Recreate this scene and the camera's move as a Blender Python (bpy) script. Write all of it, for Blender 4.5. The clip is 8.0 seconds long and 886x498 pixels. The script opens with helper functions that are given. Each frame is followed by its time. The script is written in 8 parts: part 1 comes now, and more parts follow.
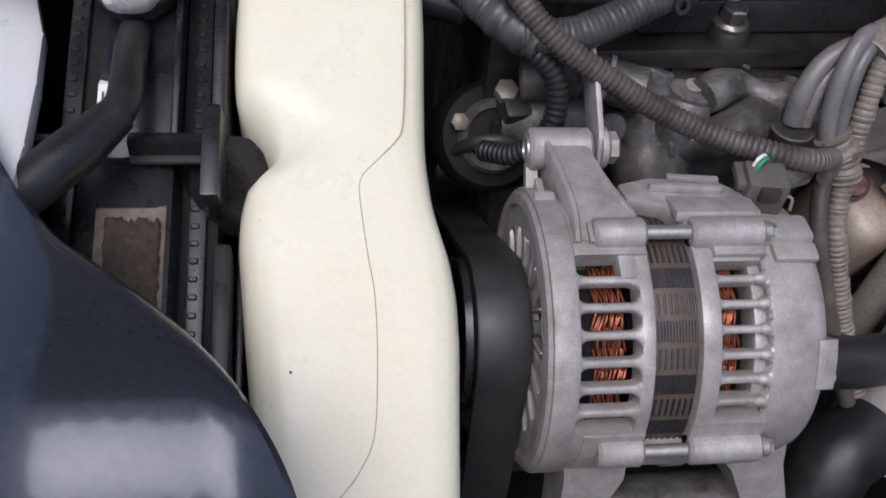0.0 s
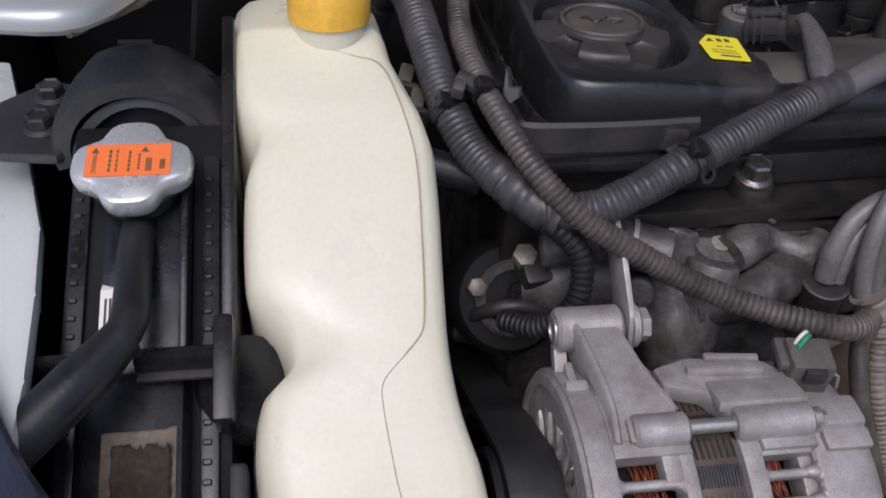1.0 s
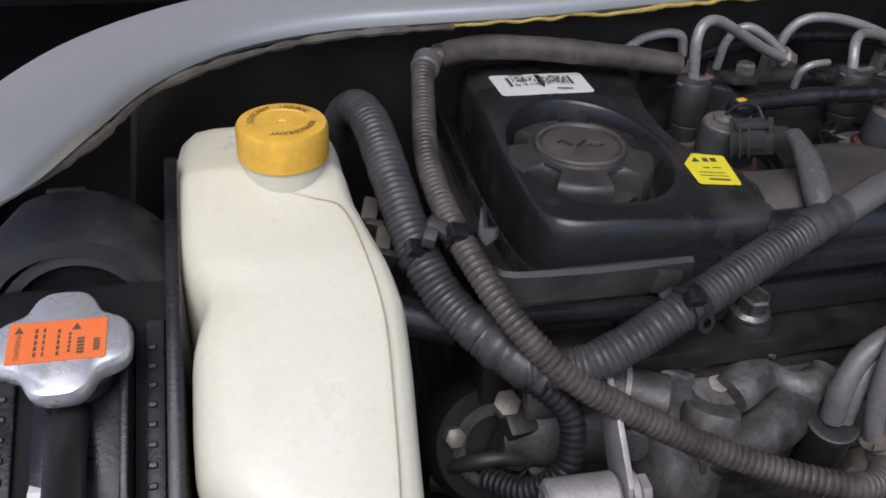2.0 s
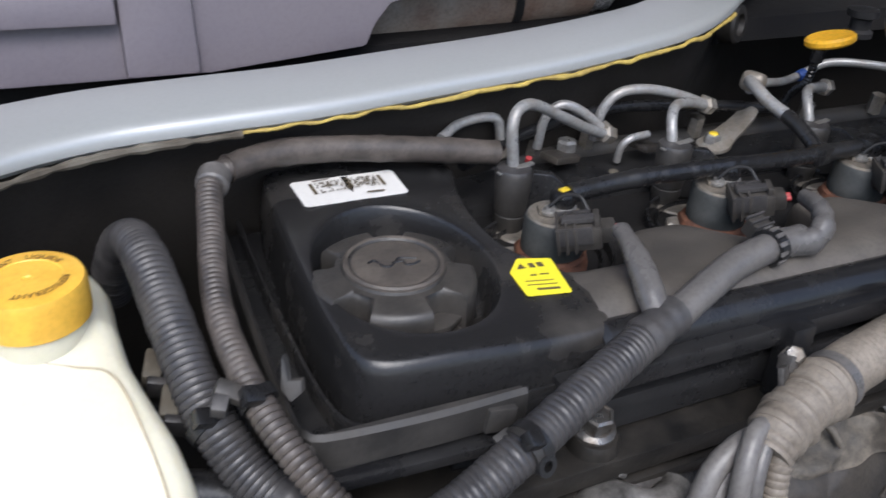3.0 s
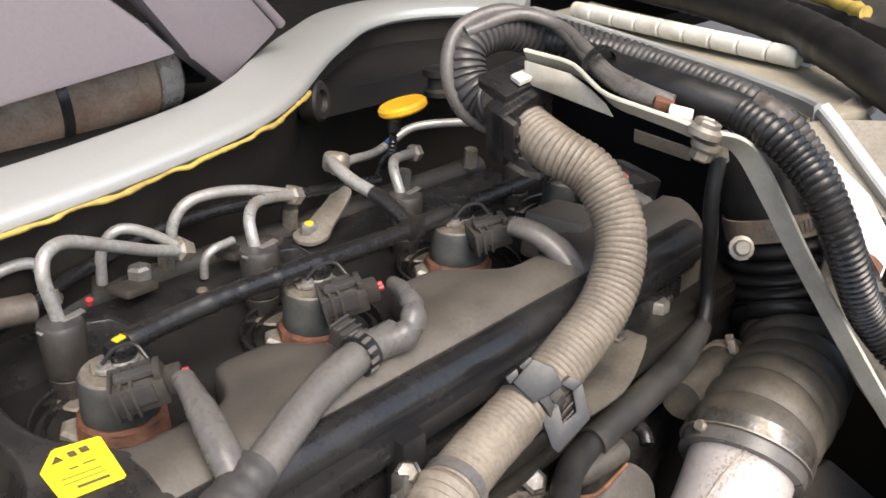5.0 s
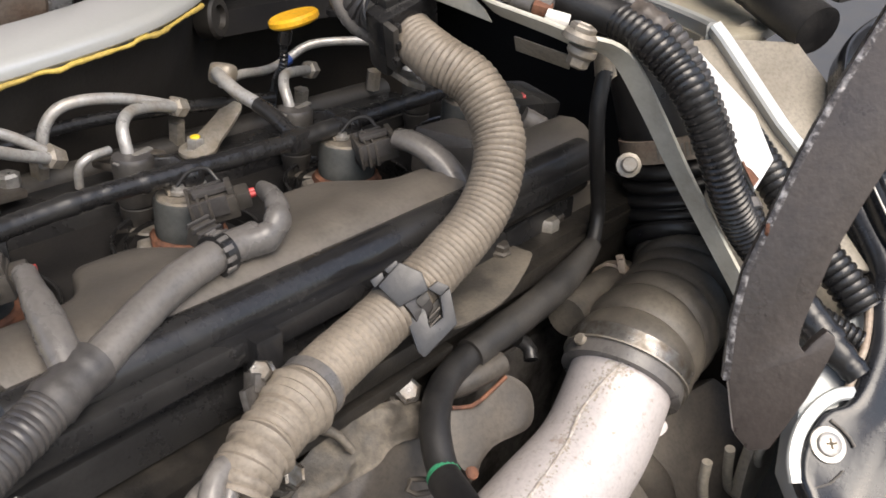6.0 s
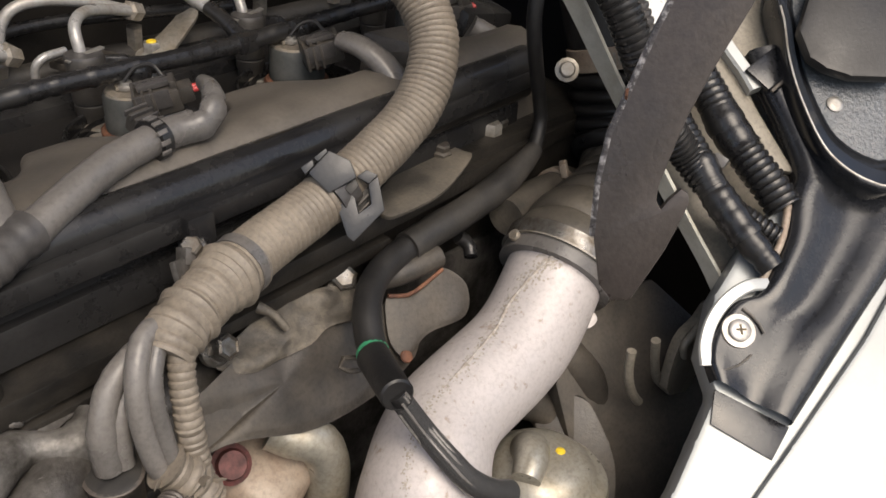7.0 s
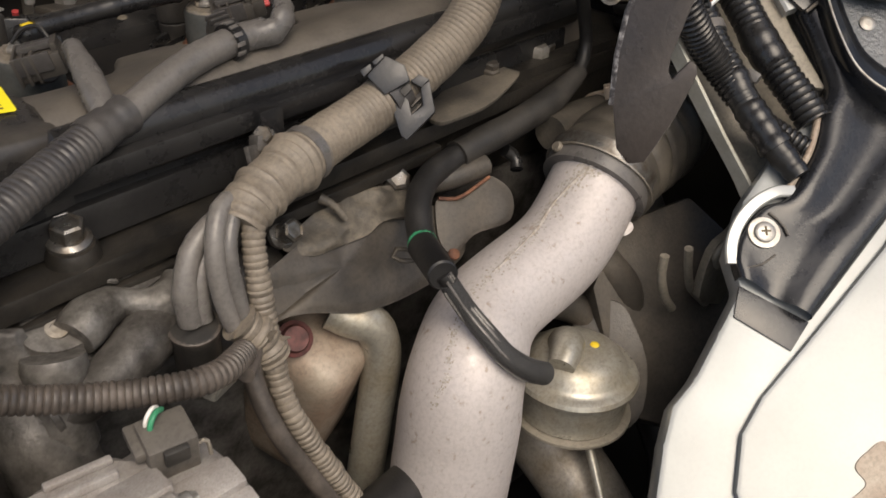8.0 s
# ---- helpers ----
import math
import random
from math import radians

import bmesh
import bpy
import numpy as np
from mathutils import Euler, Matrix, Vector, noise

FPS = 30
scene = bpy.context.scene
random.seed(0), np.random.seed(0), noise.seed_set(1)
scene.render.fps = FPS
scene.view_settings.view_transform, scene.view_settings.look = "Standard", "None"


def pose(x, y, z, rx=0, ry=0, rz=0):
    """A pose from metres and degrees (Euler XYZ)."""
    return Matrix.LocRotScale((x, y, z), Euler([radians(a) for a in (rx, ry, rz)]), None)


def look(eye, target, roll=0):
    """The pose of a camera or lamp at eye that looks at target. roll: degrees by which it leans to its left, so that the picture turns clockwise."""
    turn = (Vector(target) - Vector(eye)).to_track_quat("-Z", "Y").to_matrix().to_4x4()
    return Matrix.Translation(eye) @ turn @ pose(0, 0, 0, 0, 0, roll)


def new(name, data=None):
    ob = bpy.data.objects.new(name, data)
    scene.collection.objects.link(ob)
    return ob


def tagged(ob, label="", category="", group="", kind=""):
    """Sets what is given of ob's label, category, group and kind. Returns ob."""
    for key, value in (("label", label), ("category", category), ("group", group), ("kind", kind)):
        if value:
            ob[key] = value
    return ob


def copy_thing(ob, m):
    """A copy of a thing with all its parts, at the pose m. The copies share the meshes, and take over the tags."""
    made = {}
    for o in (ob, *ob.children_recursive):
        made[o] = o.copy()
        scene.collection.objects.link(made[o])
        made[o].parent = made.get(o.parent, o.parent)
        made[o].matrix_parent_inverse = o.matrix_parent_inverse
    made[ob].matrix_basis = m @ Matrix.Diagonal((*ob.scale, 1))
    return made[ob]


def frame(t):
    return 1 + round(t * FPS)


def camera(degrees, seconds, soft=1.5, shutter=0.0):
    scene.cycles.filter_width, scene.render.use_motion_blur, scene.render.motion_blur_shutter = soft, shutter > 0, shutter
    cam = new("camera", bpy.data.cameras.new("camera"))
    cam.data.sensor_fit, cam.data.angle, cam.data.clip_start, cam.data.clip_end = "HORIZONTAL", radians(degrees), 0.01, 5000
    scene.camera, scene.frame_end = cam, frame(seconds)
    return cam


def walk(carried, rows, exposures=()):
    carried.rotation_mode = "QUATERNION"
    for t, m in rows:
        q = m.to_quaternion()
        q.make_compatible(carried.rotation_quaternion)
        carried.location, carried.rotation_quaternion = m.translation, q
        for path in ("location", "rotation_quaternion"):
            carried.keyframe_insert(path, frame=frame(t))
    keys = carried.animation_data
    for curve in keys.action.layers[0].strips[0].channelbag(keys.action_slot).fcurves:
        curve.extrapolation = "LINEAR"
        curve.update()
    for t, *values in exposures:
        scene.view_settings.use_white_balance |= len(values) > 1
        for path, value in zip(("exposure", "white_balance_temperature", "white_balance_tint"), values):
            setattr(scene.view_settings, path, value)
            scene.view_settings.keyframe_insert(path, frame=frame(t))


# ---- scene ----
cam = camera(53.23, 8.0, shutter=0.2)
PATH = [
    (0, (-0.0000, 0.0000, 1.2000), (0.0748, 0.4543, 0.8153), 5.22),
    (0.5, (-0.0134, 0.0255, 1.2166), (0.0633, 0.4902, 0.8449), 4.57),
    (1, (-0.0100, 0.0594, 1.2344), (0.0717, 0.5371, 0.8806), 2.99),
    (2.5, (0.0049, 0.1590, 1.2611), (0.1491, 0.6432, 0.9375), 3.20),
    (3, (0.0336, 0.1882, 1.2642), (0.2387, 0.6611, 0.9571), 3.34),
    (3.5, (0.0684, 0.2115, 1.2660), (0.3398, 0.6595, 0.9734), 2.79),
    (4, (0.0966, 0.2251, 1.2647), (0.4097, 0.6492, 0.9782), 2.11),
    (4.5, (0.1155, 0.2265, 1.2693), (0.4744, 0.6360, 1.0172), 2.03),
    (5, (0.1278, 0.2147, 1.2596), (0.5082, 0.5989, 0.9994), 0.77),
    (6.5, (0.1588, 0.1583, 1.2286), (0.5513, 0.4992, 0.9289), 4.08),
    (7, (0.1555, 0.1300, 1.2263), (0.5319, 0.4714, 0.9074), 3.15),
    (7.5, (0.1406, 0.1098, 1.2237), (0.5048, 0.4579, 0.8978), 2.36),
    (8, (0.1207, 0.0810, 1.2162), (0.4602, 0.4445, 0.8806), 1.60),
]
EXPOSURES = [
    (0.0, 0.1, 5800, 15), (0.5, 0.03, 5800, 15), (1.0, -0.1, 5800, 15), (2.5, 0.0, 5700, 13), (3.0, 0.58, 5750, 10), (3.5, 1.45, 6250, 10), (4.0, 1.64, 6500, 10),
    (4.5, 1.50, 6650, 10), (5.0, 1.3, 6700, 10), (6.5, 0.88, 6800, 10), (7.0, 0.58, 6950, 10), (7.5, 0.42, 7050, 10), (8.0, 0.34, 7150, 10),
]
walk(cam, [(t, look(eye, target, roll)) for t, eye, target, roll in PATH], EXPOSURES)

# ---- light ----
world = bpy.data.worlds.new("overcast_sky")
scene.world = world
world.use_nodes = True
wn = world.node_tree
sky = wn.nodes.new("ShaderNodeTexSky")
sky.sky_type, sky.sun_disc = "NISHITA", False
sky.sun_elevation, sky.sun_rotation = radians(55), radians(200)
sky.dust_density, sky.air_density = 4.0, 1.0
wn.links.new(sky.outputs[0], wn.nodes["Background"].inputs[0])
wn.nodes["Background"].inputs[1].default_value = 0.15
sun = new("sun", bpy.data.lights.new("sun", "SUN"))
sun.data.energy, sun.data.angle, sun.data.color = 1.5, radians(45), (1.0, 0.96, 0.9)
sun.matrix_world = look((-0.3, -0.9, 3.0), (0.15, 0.45, 1.0))


# ---- materials ----
def mat(name, col, rough=0.5, metal=0.0, col2=None, amount=0.5, scale=30.0, sharp=0.15, var=0.25, fine=400.0,
        bump=0.15, bscale=500.0, coat=0.0, sss=0.0, rvar=0.15, spec=0.5, drift=None):
    """Base colour, a second colour (dust, stains, rust, shaded gaps) in patches, fine grain, uneven gloss and relief.
    """
    m = bpy.data.materials.new(name)
    m.use_nodes = True
    t = m.node_tree
    n, l = t.nodes, t.links
    b = n["Principled BSDF"]
    co = n.new("ShaderNodeTexCoord")

    def noisy(sc, detail, rough_):
        k = n.new("ShaderNodeTexNoise")
        k.inputs["Scale"].default_value, k.inputs["Detail"].default_value, k.inputs["Roughness"].default_value = sc, detail, rough_
        l.new(co.outputs["Object"], k.inputs["Vector"])
        return k.outputs["Fac"]

    def spread(src, lo, hi, a, z):
        k = n.new("ShaderNodeMapRange")
        for i, v in enumerate((lo, hi, a, z)):
            k.inputs[i + 1].default_value = v
        l.new(src, k.inputs[0])
        return k.outputs[0]

    def mix(kind, fac, a, c):
        k = n.new("ShaderNodeMix")
        k.data_type, k.blend_type = "RGBA", kind
        for sock, v in ((k.inputs[0], fac), (k.inputs[6], a), (k.inputs[7], c)):
            if isinstance(v, (int, float)):
                sock.default_value = v
            elif isinstance(v, tuple):
                sock.default_value = (*v[:3], 1.0)
            else:
                l.new(v, sock)
        return k.outputs[2]

    big, small = noisy(scale, 6.0, 0.62), noisy(fine, 3.0, 0.6)
    colour = tuple(col)
    if col2:
        mid = 0.68 - 0.36 * amount
        if drift:
            apart_ = n.new("ShaderNodeSeparateXYZ")
            l.new(co.outputs["Object"], apart_.inputs[0])
            slope = spread(apart_.outputs[0], drift[0], drift[1], -0.22, 0.12)
            add = n.new("ShaderNodeMath")
            l.new(big, add.inputs[0])
            l.new(slope, add.inputs[1])
            big = add.outputs[0]
        colour = mix("MIX", spread(big, mid - sharp, mid + sharp, 0, 1), colour, tuple(col2))
    grain = spread(small, 0.3, 0.7, 1 - var, 1 + var * 0.5)
    colour = mix("MULTIPLY", 1.0, colour, mix("MIX", grain, (0, 0, 0), (1, 1, 1)))
    l.new(colour, b.inputs["Base Color"])
    l.new(spread(big, 0.3, 0.7, max(0.03, rough - rvar), min(1, rough + rvar)), b.inputs["Roughness"])
    b.inputs["Metallic"].default_value = metal
    b.inputs["Specular IOR Level"].default_value = spec
    b.inputs["Coat Weight"].default_value = coat
    b.inputs["Coat Roughness"].default_value = 0.08
    if sss:
        b.inputs["Subsurface Weight"].default_value = sss
        b.inputs["Subsurface Radius"].default_value = (0.012, 0.010, 0.006)
        b.inputs["Subsurface Scale"].default_value = 1.0
    if bump:
        k = n.new("ShaderNodeBump")
        k.inputs["Strength"].default_value, k.inputs["Distance"].default_value = bump, 0.001
        l.new(noisy(bscale, 4.0, 0.6), k.inputs["Height"])
        l.new(k.outputs[0], b.inputs["Normal"])
    return m


CREAM = mat("cream_plastic", (0.73, 0.705, 0.56), 0.36, col2=(0.68, 0.63, 0.47), amount=0.35, scale=14, sharp=0.3, var=0.05, bump=0.04, bscale=180, sss=0.25)
CREAM_DIM = mat("seam_plastic", (0.42, 0.36, 0.25), 0.5, var=0.2)
YELLOW_CAP = mat("yellow_plastic", (0.86, 0.50, 0.06), 0.42, col2=(0.70, 0.39, 0.04), amount=0.3, scale=70, var=0.12, bump=0.08)
CAP_PRINT = mat("brown_cap_print", (0.20, 0.10, 0.02), 0.6, var=0.4, fine=900)
INK = mat("dark_print", (0.10, 0.075, 0.04), 0.6)
BLACK = mat("black_plastic", (0.011, 0.011, 0.012), 0.27, spec=0.45, col2=(0.028, 0.027, 0.026), amount=0.3, scale=25, sharp=0.25, var=0.2, bump=0.12)
BLACK_DUSTY = mat("dusty_black_plastic", (0.018, 0.0175, 0.017), 0.55, col2=(0.062, 0.055, 0.047), amount=0.35, scale=32, sharp=0.25, bump=0.2)
GREY_DUSTY = mat("dusty_grey_plastic", (0.064, 0.060, 0.056), 0.55, col2=(0.155, 0.136, 0.114), amount=0.42, scale=22, sharp=0.3, bump=0.2)
COVER = mat("cover_plastic", (0.018, 0.0175, 0.0175), 0.40, spec=0.5, col2=(0.105, 0.094, 0.082), amount=0.45, scale=18, sharp=0.22, var=0.2, bump=0.14, drift=(-0.13, 0.10))
RIDGE = mat("dusty_ridge_plastic", (0.040, 0.037, 0.034), 0.44, spec=0.5, col2=(0.120, 0.106, 0.090), amount=0.55, scale=18, sharp=0.25, var=0.2, bump=0.14)
ARCH_DUST = mat("dusty_black_steel", (0.040, 0.039, 0.040), 0.5, 0.15, col2=(0.095, 0.088, 0.080), amount=0.45, scale=35, sharp=0.25, bump=0.2)
TRAY = mat("dusty_tray_plastic", (0.026, 0.025, 0.024), 0.5, col2=(0.075, 0.068, 0.060), amount=0.45, scale=30, sharp=0.3, bump=0.2)
CAP_DUST = mat("dusted_cap_centre", (0.055, 0.048, 0.042), 0.55, col2=(0.125, 0.105, 0.085), amount=0.4, scale=60, sharp=0.25, bump=0.2)
INJ_GREY = mat("green_grey_coil_plastic", (0.036, 0.042, 0.042), 0.45, col2=(0.080, 0.078, 0.072), amount=0.35, scale=45, sharp=0.25, bump=0.12)
RUBBER = mat("black_rubber", (0.011, 0.011, 0.012), 0.42, spec=0.45, col2=(0.030, 0.028, 0.026), amount=0.3, scale=40, sharp=0.25, bump=0.15)
BELT = mat("belt_rubber", (0.02, 0.02, 0.021), 0.5, col2=(0.035, 0.033, 0.032), amount=0.4, bump=0.1)
CONDUIT = mat("grey_conduit", (0.034, 0.033, 0.035), 0.40, col2=(0.080, 0.074, 0.069), amount=0.38, scale=45, sharp=0.25, bump=0.15)
CONDUIT_BROWN = mat("brown_dusted_conduit", (0.048, 0.041, 0.036), 0.46, col2=(0.12, 0.10, 0.085), amount=0.42, scale=60, sharp=0.2, bump=0.15)
CONDUIT_BEIGE = mat("beige_dusted_conduit", (0.140, 0.119, 0.095), 0.55, col2=(0.245, 0.21, 0.168), amount=0.5, scale=50, sharp=0.25, bump=0.15)
SLEEVE_LIGHT = mat("pale_grey_sleeve", (0.125, 0.118, 0.112), 0.36, col2=(0.19, 0.175, 0.16), amount=0.45, scale=28, sharp=0.35, bump=0.12)
SLEEVE = mat("grey_vinyl_sleeve", (0.082, 0.080, 0.079), 0.34, col2=(0.165, 0.150, 0.136), amount=0.35, scale=28, sharp=0.35, bump=0.12)
CAST = mat("cast_aluminium", (0.43, 0.405, 0.385), 0.52, 0.35, col2=(0.22, 0.19, 0.165), amount=0.36, scale=52, sharp=0.20, var=0.22, fine=1100, bump=0.35, bscale=650)
# dark patches are grime and also the shaded gaps between castings
CAST_MID = mat("dusty_gap_shaded_cast_aluminium", (0.185, 0.175, 0.162), 0.48, 0.3, col2=(0.045, 0.040, 0.034), amount=0.46, scale=70, sharp=0.15, bump=0.4, bscale=420)
BRIGHT_STEEL = mat("bright_pressed_steel", (0.68, 0.68, 0.68), 0.3, 0.55, col2=(0.55, 0.54, 0.53), amount=0.3, scale=60, sharp=0.3, var=0.06, bump=0.06)
# as above, darker: grime plus painted shade of the gaps
CAST_DARK = mat("grimy_gap_shaded_cast_aluminium", (0.140, 0.131, 0.121), 0.46, 0.3, col2=(0.034, 0.030, 0.026), amount=0.50, scale=44, sharp=0.13, bump=0.35, bscale=500)
PIPE = mat("aluminium_pipe", (0.50, 0.462, 0.450), 0.55, 0.22, col2=(0.36, 0.30, 0.26), amount=0.10, scale=170, sharp=0.05, var=0.14, bump=0.25, bscale=260)
PITTED = mat("weld_corrosion", (0.47, 0.435, 0.40), 0.75, 0.1, col2=(0.33, 0.29, 0.24), amount=0.5, scale=260, sharp=0.1, bump=0.6)
CUFF = mat("dusty_rubber_cuff", (0.026, 0.025, 0.024), 0.48, col2=(0.125, 0.108, 0.085), amount=0.48, scale=30, sharp=0.25, bump=0.2)
FOLD = mat("beige_dusted_steel", (0.060, 0.053, 0.044), 0.65, 0.05, col2=(0.165, 0.142, 0.112), amount=0.46, scale=55, sharp=0.12, bump=0.4)
OILY = mat("oily_black_casting", (0.010, 0.0095, 0.009), 0.42, spec=0.4, col2=(0.034, 0.029, 0.023), amount=0.36, scale=38, sharp=0.2, bump=0.35, bscale=260)
FLANGE = mat("dusty_flange_steel", (0.058, 0.053, 0.047), 0.6, 0.1, col2=(0.145, 0.126, 0.10), amount=0.42, scale=30, sharp=0.16, bump=0.35)
CLIP_GREY = mat("blue_grey_clip_plastic", (0.024, 0.026, 0.030), 0.40, col2=(0.055, 0.054, 0.054), amount=0.35, scale=60, sharp=0.3, bump=0.12)
STEEL = mat("plated_steel", (0.44, 0.43, 0.41), 0.4, 0.7, col2=(0.32, 0.29, 0.25), amount=0.3, scale=90, bump=0.1)
BOLT = mat("dulled_plated_bolt", (0.23, 0.223, 0.212), 0.36, 0.75, col2=(0.10, 0.080, 0.058), amount=0.45, scale=120, sharp=0.15, bump=0.2)
STEEL_DULL = mat("dull_steel", (0.33, 0.31, 0.28), 0.5, 0.5, col2=(0.2, 0.165, 0.12), amount=0.45, scale=45, sharp=0.2, bump=0.25)
TUBE = mat("painted_steel_tube", (0.37, 0.367, 0.36), 0.38, 0.35, col2=(0.28, 0.25, 0.21), amount=0.3, scale=60, bump=0.08)
RUST = mat("rusty_steel", (0.20, 0.085, 0.045), 0.75, 0.1, col2=(0.085, 0.04, 0.028), amount=0.5, scale=90, sharp=0.15, bump=0.4)
RUST_RED = mat("red_brown_bolt", (0.15, 0.045, 0.04), 0.6, 0.1, col2=(0.07, 0.03, 0.028), amount=0.5, scale=150)
COPPER = mat("enamelled_copper", (0.30, 0.085, 0.04), 0.33, 0.6, col2=(0.2, 0.06, 0.035), amount=0.4, scale=160)
LAMINATE = mat("stator_laminate", (0.036, 0.038, 0.044), 0.40, 0.5, col2=(0.080, 0.060, 0.042), amount=0.33, scale=45, sharp=0.12, bump=0.2)
LAMINATE_BROWN = mat("rust_stained_laminate", (0.105, 0.075, 0.052), 0.6, 0.4, col2=(0.09, 0.075, 0.065), amount=0.45, scale=60, bump=0.25)
# paler copy of the body silver, with full daylight put into the colour
SUNLIT_PAINT = mat("sunlit_silver_paint", (0.80, 0.81, 0.80), 0.35, 0.0, col2=(0.74, 0.74, 0.72), amount=0.3, scale=14, sharp=0.35, var=0.04, bump=0.02, coat=0.3)
PILLAR = mat("silver_pillar_paint", (0.29, 0.306, 0.312), 0.36, 0.35, col2=(0.245, 0.256, 0.25), amount=0.35, scale=9, sharp=0.3, var=0.04, bump=0.02, coat=0.2, rvar=0.06)
SILVER = mat("silver_body_paint", (0.46, 0.474, 0.464), 0.34, 0.35, col2=(0.45, 0.455, 0.44), amount=0.3, scale=12, sharp=0.4, var=0.03, bump=0.02, coat=0.2, rvar=0.05)
WHITE = mat("off_white_paint", (0.66, 0.65, 0.59), 0.45, 0.0, col2=(0.45, 0.41, 0.33), amount=0.25, scale=40, sharp=0.15, var=0.08, bump=0.08)
SHELF = mat("olive_beige_paint", (0.40, 0.375, 0.30), 0.42, 0.05, col2=(0.26, 0.225, 0.165), amount=0.38, scale=26, sharp=0.25, var=0.08, bump=0.08)
BRACKET = mat("dulled_white_paint", (0.50, 0.49, 0.43), 0.45, 0.05, col2=(0.33, 0.30, 0.24), amount=0.33, scale=40, sharp=0.2, var=0.08, bump=0.08)
SEALANT = mat("yellow_sealant", (0.54, 0.40, 0.09), 0.6, col2=(0.33, 0.235, 0.07), amount=0.35, scale=60, bump=0.3)
# grey darkened to give the brown shading along the rim's lower edge
SEAL_GREY = mat("shaded_grey_sealant", (0.15, 0.135, 0.105), 0.7, col2=(0.075, 0.062, 0.045), amount=0.5, scale=50, bump=0.3)
NAVY = mat("dark_gloss_paint", (0.075, 0.083, 0.105), 0.22, 0.5, col2=(0.10, 0.108, 0.132), amount=0.45, scale=9, sharp=0.3, var=0.15, bump=0.02, coat=1.0, rvar=0.05)
TRIM = mat("black_trim", (0.009, 0.010, 0.013), 0.22, spec=0.5, col2=(0.03, 0.031, 0.033), amount=0.3, scale=26, sharp=0.3, bump=0.08, bscale=300, rvar=0.12)
SEAT = mat("mauve_grey_plastic", (0.138, 0.121, 0.14), 0.5, col2=(0.165, 0.145, 0.155), amount=0.5, scale=10, sharp=0.3, var=0.08, bump=0.12, bscale=900)
# near-black with little gloss: the shade of deep recesses is in this colour
BAY_SHADE = mat("bay_shade_black", (0.008, 0.008, 0.009), 0.7, spec=0.22, col2=(0.018, 0.016, 0.014), amount=0.4, scale=16, sharp=0.25, bump=0.3)
WALL_DUST = mat("brown_black_dusty_steel", (0.011, 0.0105, 0.010), 0.6, col2=(0.032, 0.026, 0.020), amount=0.42, scale=12, sharp=0.3, bump=0.25)
BEIGE = mat("stained_beige_metal", (0.36, 0.31, 0.25), 0.55, 0.1, col2=(0.20, 0.12, 0.08), amount=0.35, scale=24, sharp=0.2, bump=0.2)
LABEL_WHITE = mat("white_label", (0.72, 0.70, 0.66), 0.45, var=0.05, bump=0.02)
LABEL_YELLOW = mat("yellow_label", (0.86, 0.74, 0.03), 0.45, var=0.05, bump=0.02)
LABEL_ORANGE = mat("orange_label", (0.86, 0.19, 0.045), 0.45, var=0.05, bump=0.02)
RED = mat("red_seal", (0.42, 0.05, 0.05), 0.4)
BLUE = mat("blue_paint_mark", (0.03, 0.07, 0.25), 0.5)
GREEN = mat("green_wire", (0.04, 0.26, 0.13), 0.45)
YELLOW_MARK = mat("yellow_paint_mark", (0.72, 0.52, 0.03), 0.5, var=0.2)
DIP_YELLOW = mat("yellow_handle", (0.85, 0.45, 0.02), 0.4, bump=0.03)
GRIP = mat("dusty_grip_plastic", (0.026, 0.025, 0.024), 0.40, col2=(0.070, 0.062, 0.053), amount=0.4, scale=40, sharp=0.25, bump=0.15)
FOAM = mat("crumbled_foam", (0.035, 0.025, 0.017), 0.95, col2=(0.075, 0.055, 0.037), amount=0.4, scale=260, bump=1.0, bscale=350)
GLUE = mat("foam_residue", (0.20, 0.165, 0.125), 0.9, col2=(0.11, 0.09, 0.07), amount=0.5, scale=70, bump=0.5)
SHIELD = mat("dusty_heat_shield", (0.038, 0.035, 0.032), 0.50, 0.15, col2=(0.096, 0.082, 0.066), amount=0.48, scale=26, sharp=0.2, bump=0.3)
BRAID = mat("braided_sleeve", (0.045, 0.044, 0.044), 0.6, var=0.7, fine=1500, bump=0.8, bscale=1400)
ZINC = mat("zinc_actuator", (0.42, 0.40, 0.345), 0.38, 0.55, col2=(0.30, 0.26, 0.19), amount=0.3, scale=40, bump=0.08)
FRAME = mat("olive_grey_frame", (0.28, 0.255, 0.21), 0.5, 0.1, col2=(0.17, 0.15, 0.12), amount=0.5, scale=20, sharp=0.3, bump=0.3)
STAY = mat("worn_black_steel", (0.036, 0.030, 0.028), 0.34, 0.15, col2=(0.06, 0.049, 0.043), amount=0.45, scale=30, sharp=0.35, bump=0.15)
WORN = mat("scraped_edge_steel", (0.05, 0.045, 0.045), 0.35, 0.4, col2=(0.30, 0.29, 0.29), amount=0.30, scale=330, sharp=0.08, bump=0.4)
ASPHALT = mat("asphalt", (0.05, 0.05, 0.052), 0.9, col2=(0.075, 0.072, 0.07), amount=0.5, scale=6, bump=0.5, bscale=150)


# ---- shapes ----
BASE = {}


def thing(name, at, label, category, group="", kind=""):
    """An empty at the thing's base, which carries its parts."""
    ob = new(name)
    ob.location, ob.empty_display_size = at, 0.02
    BASE[ob] = Vector(at)
    return tagged(ob, label, category, group, kind)


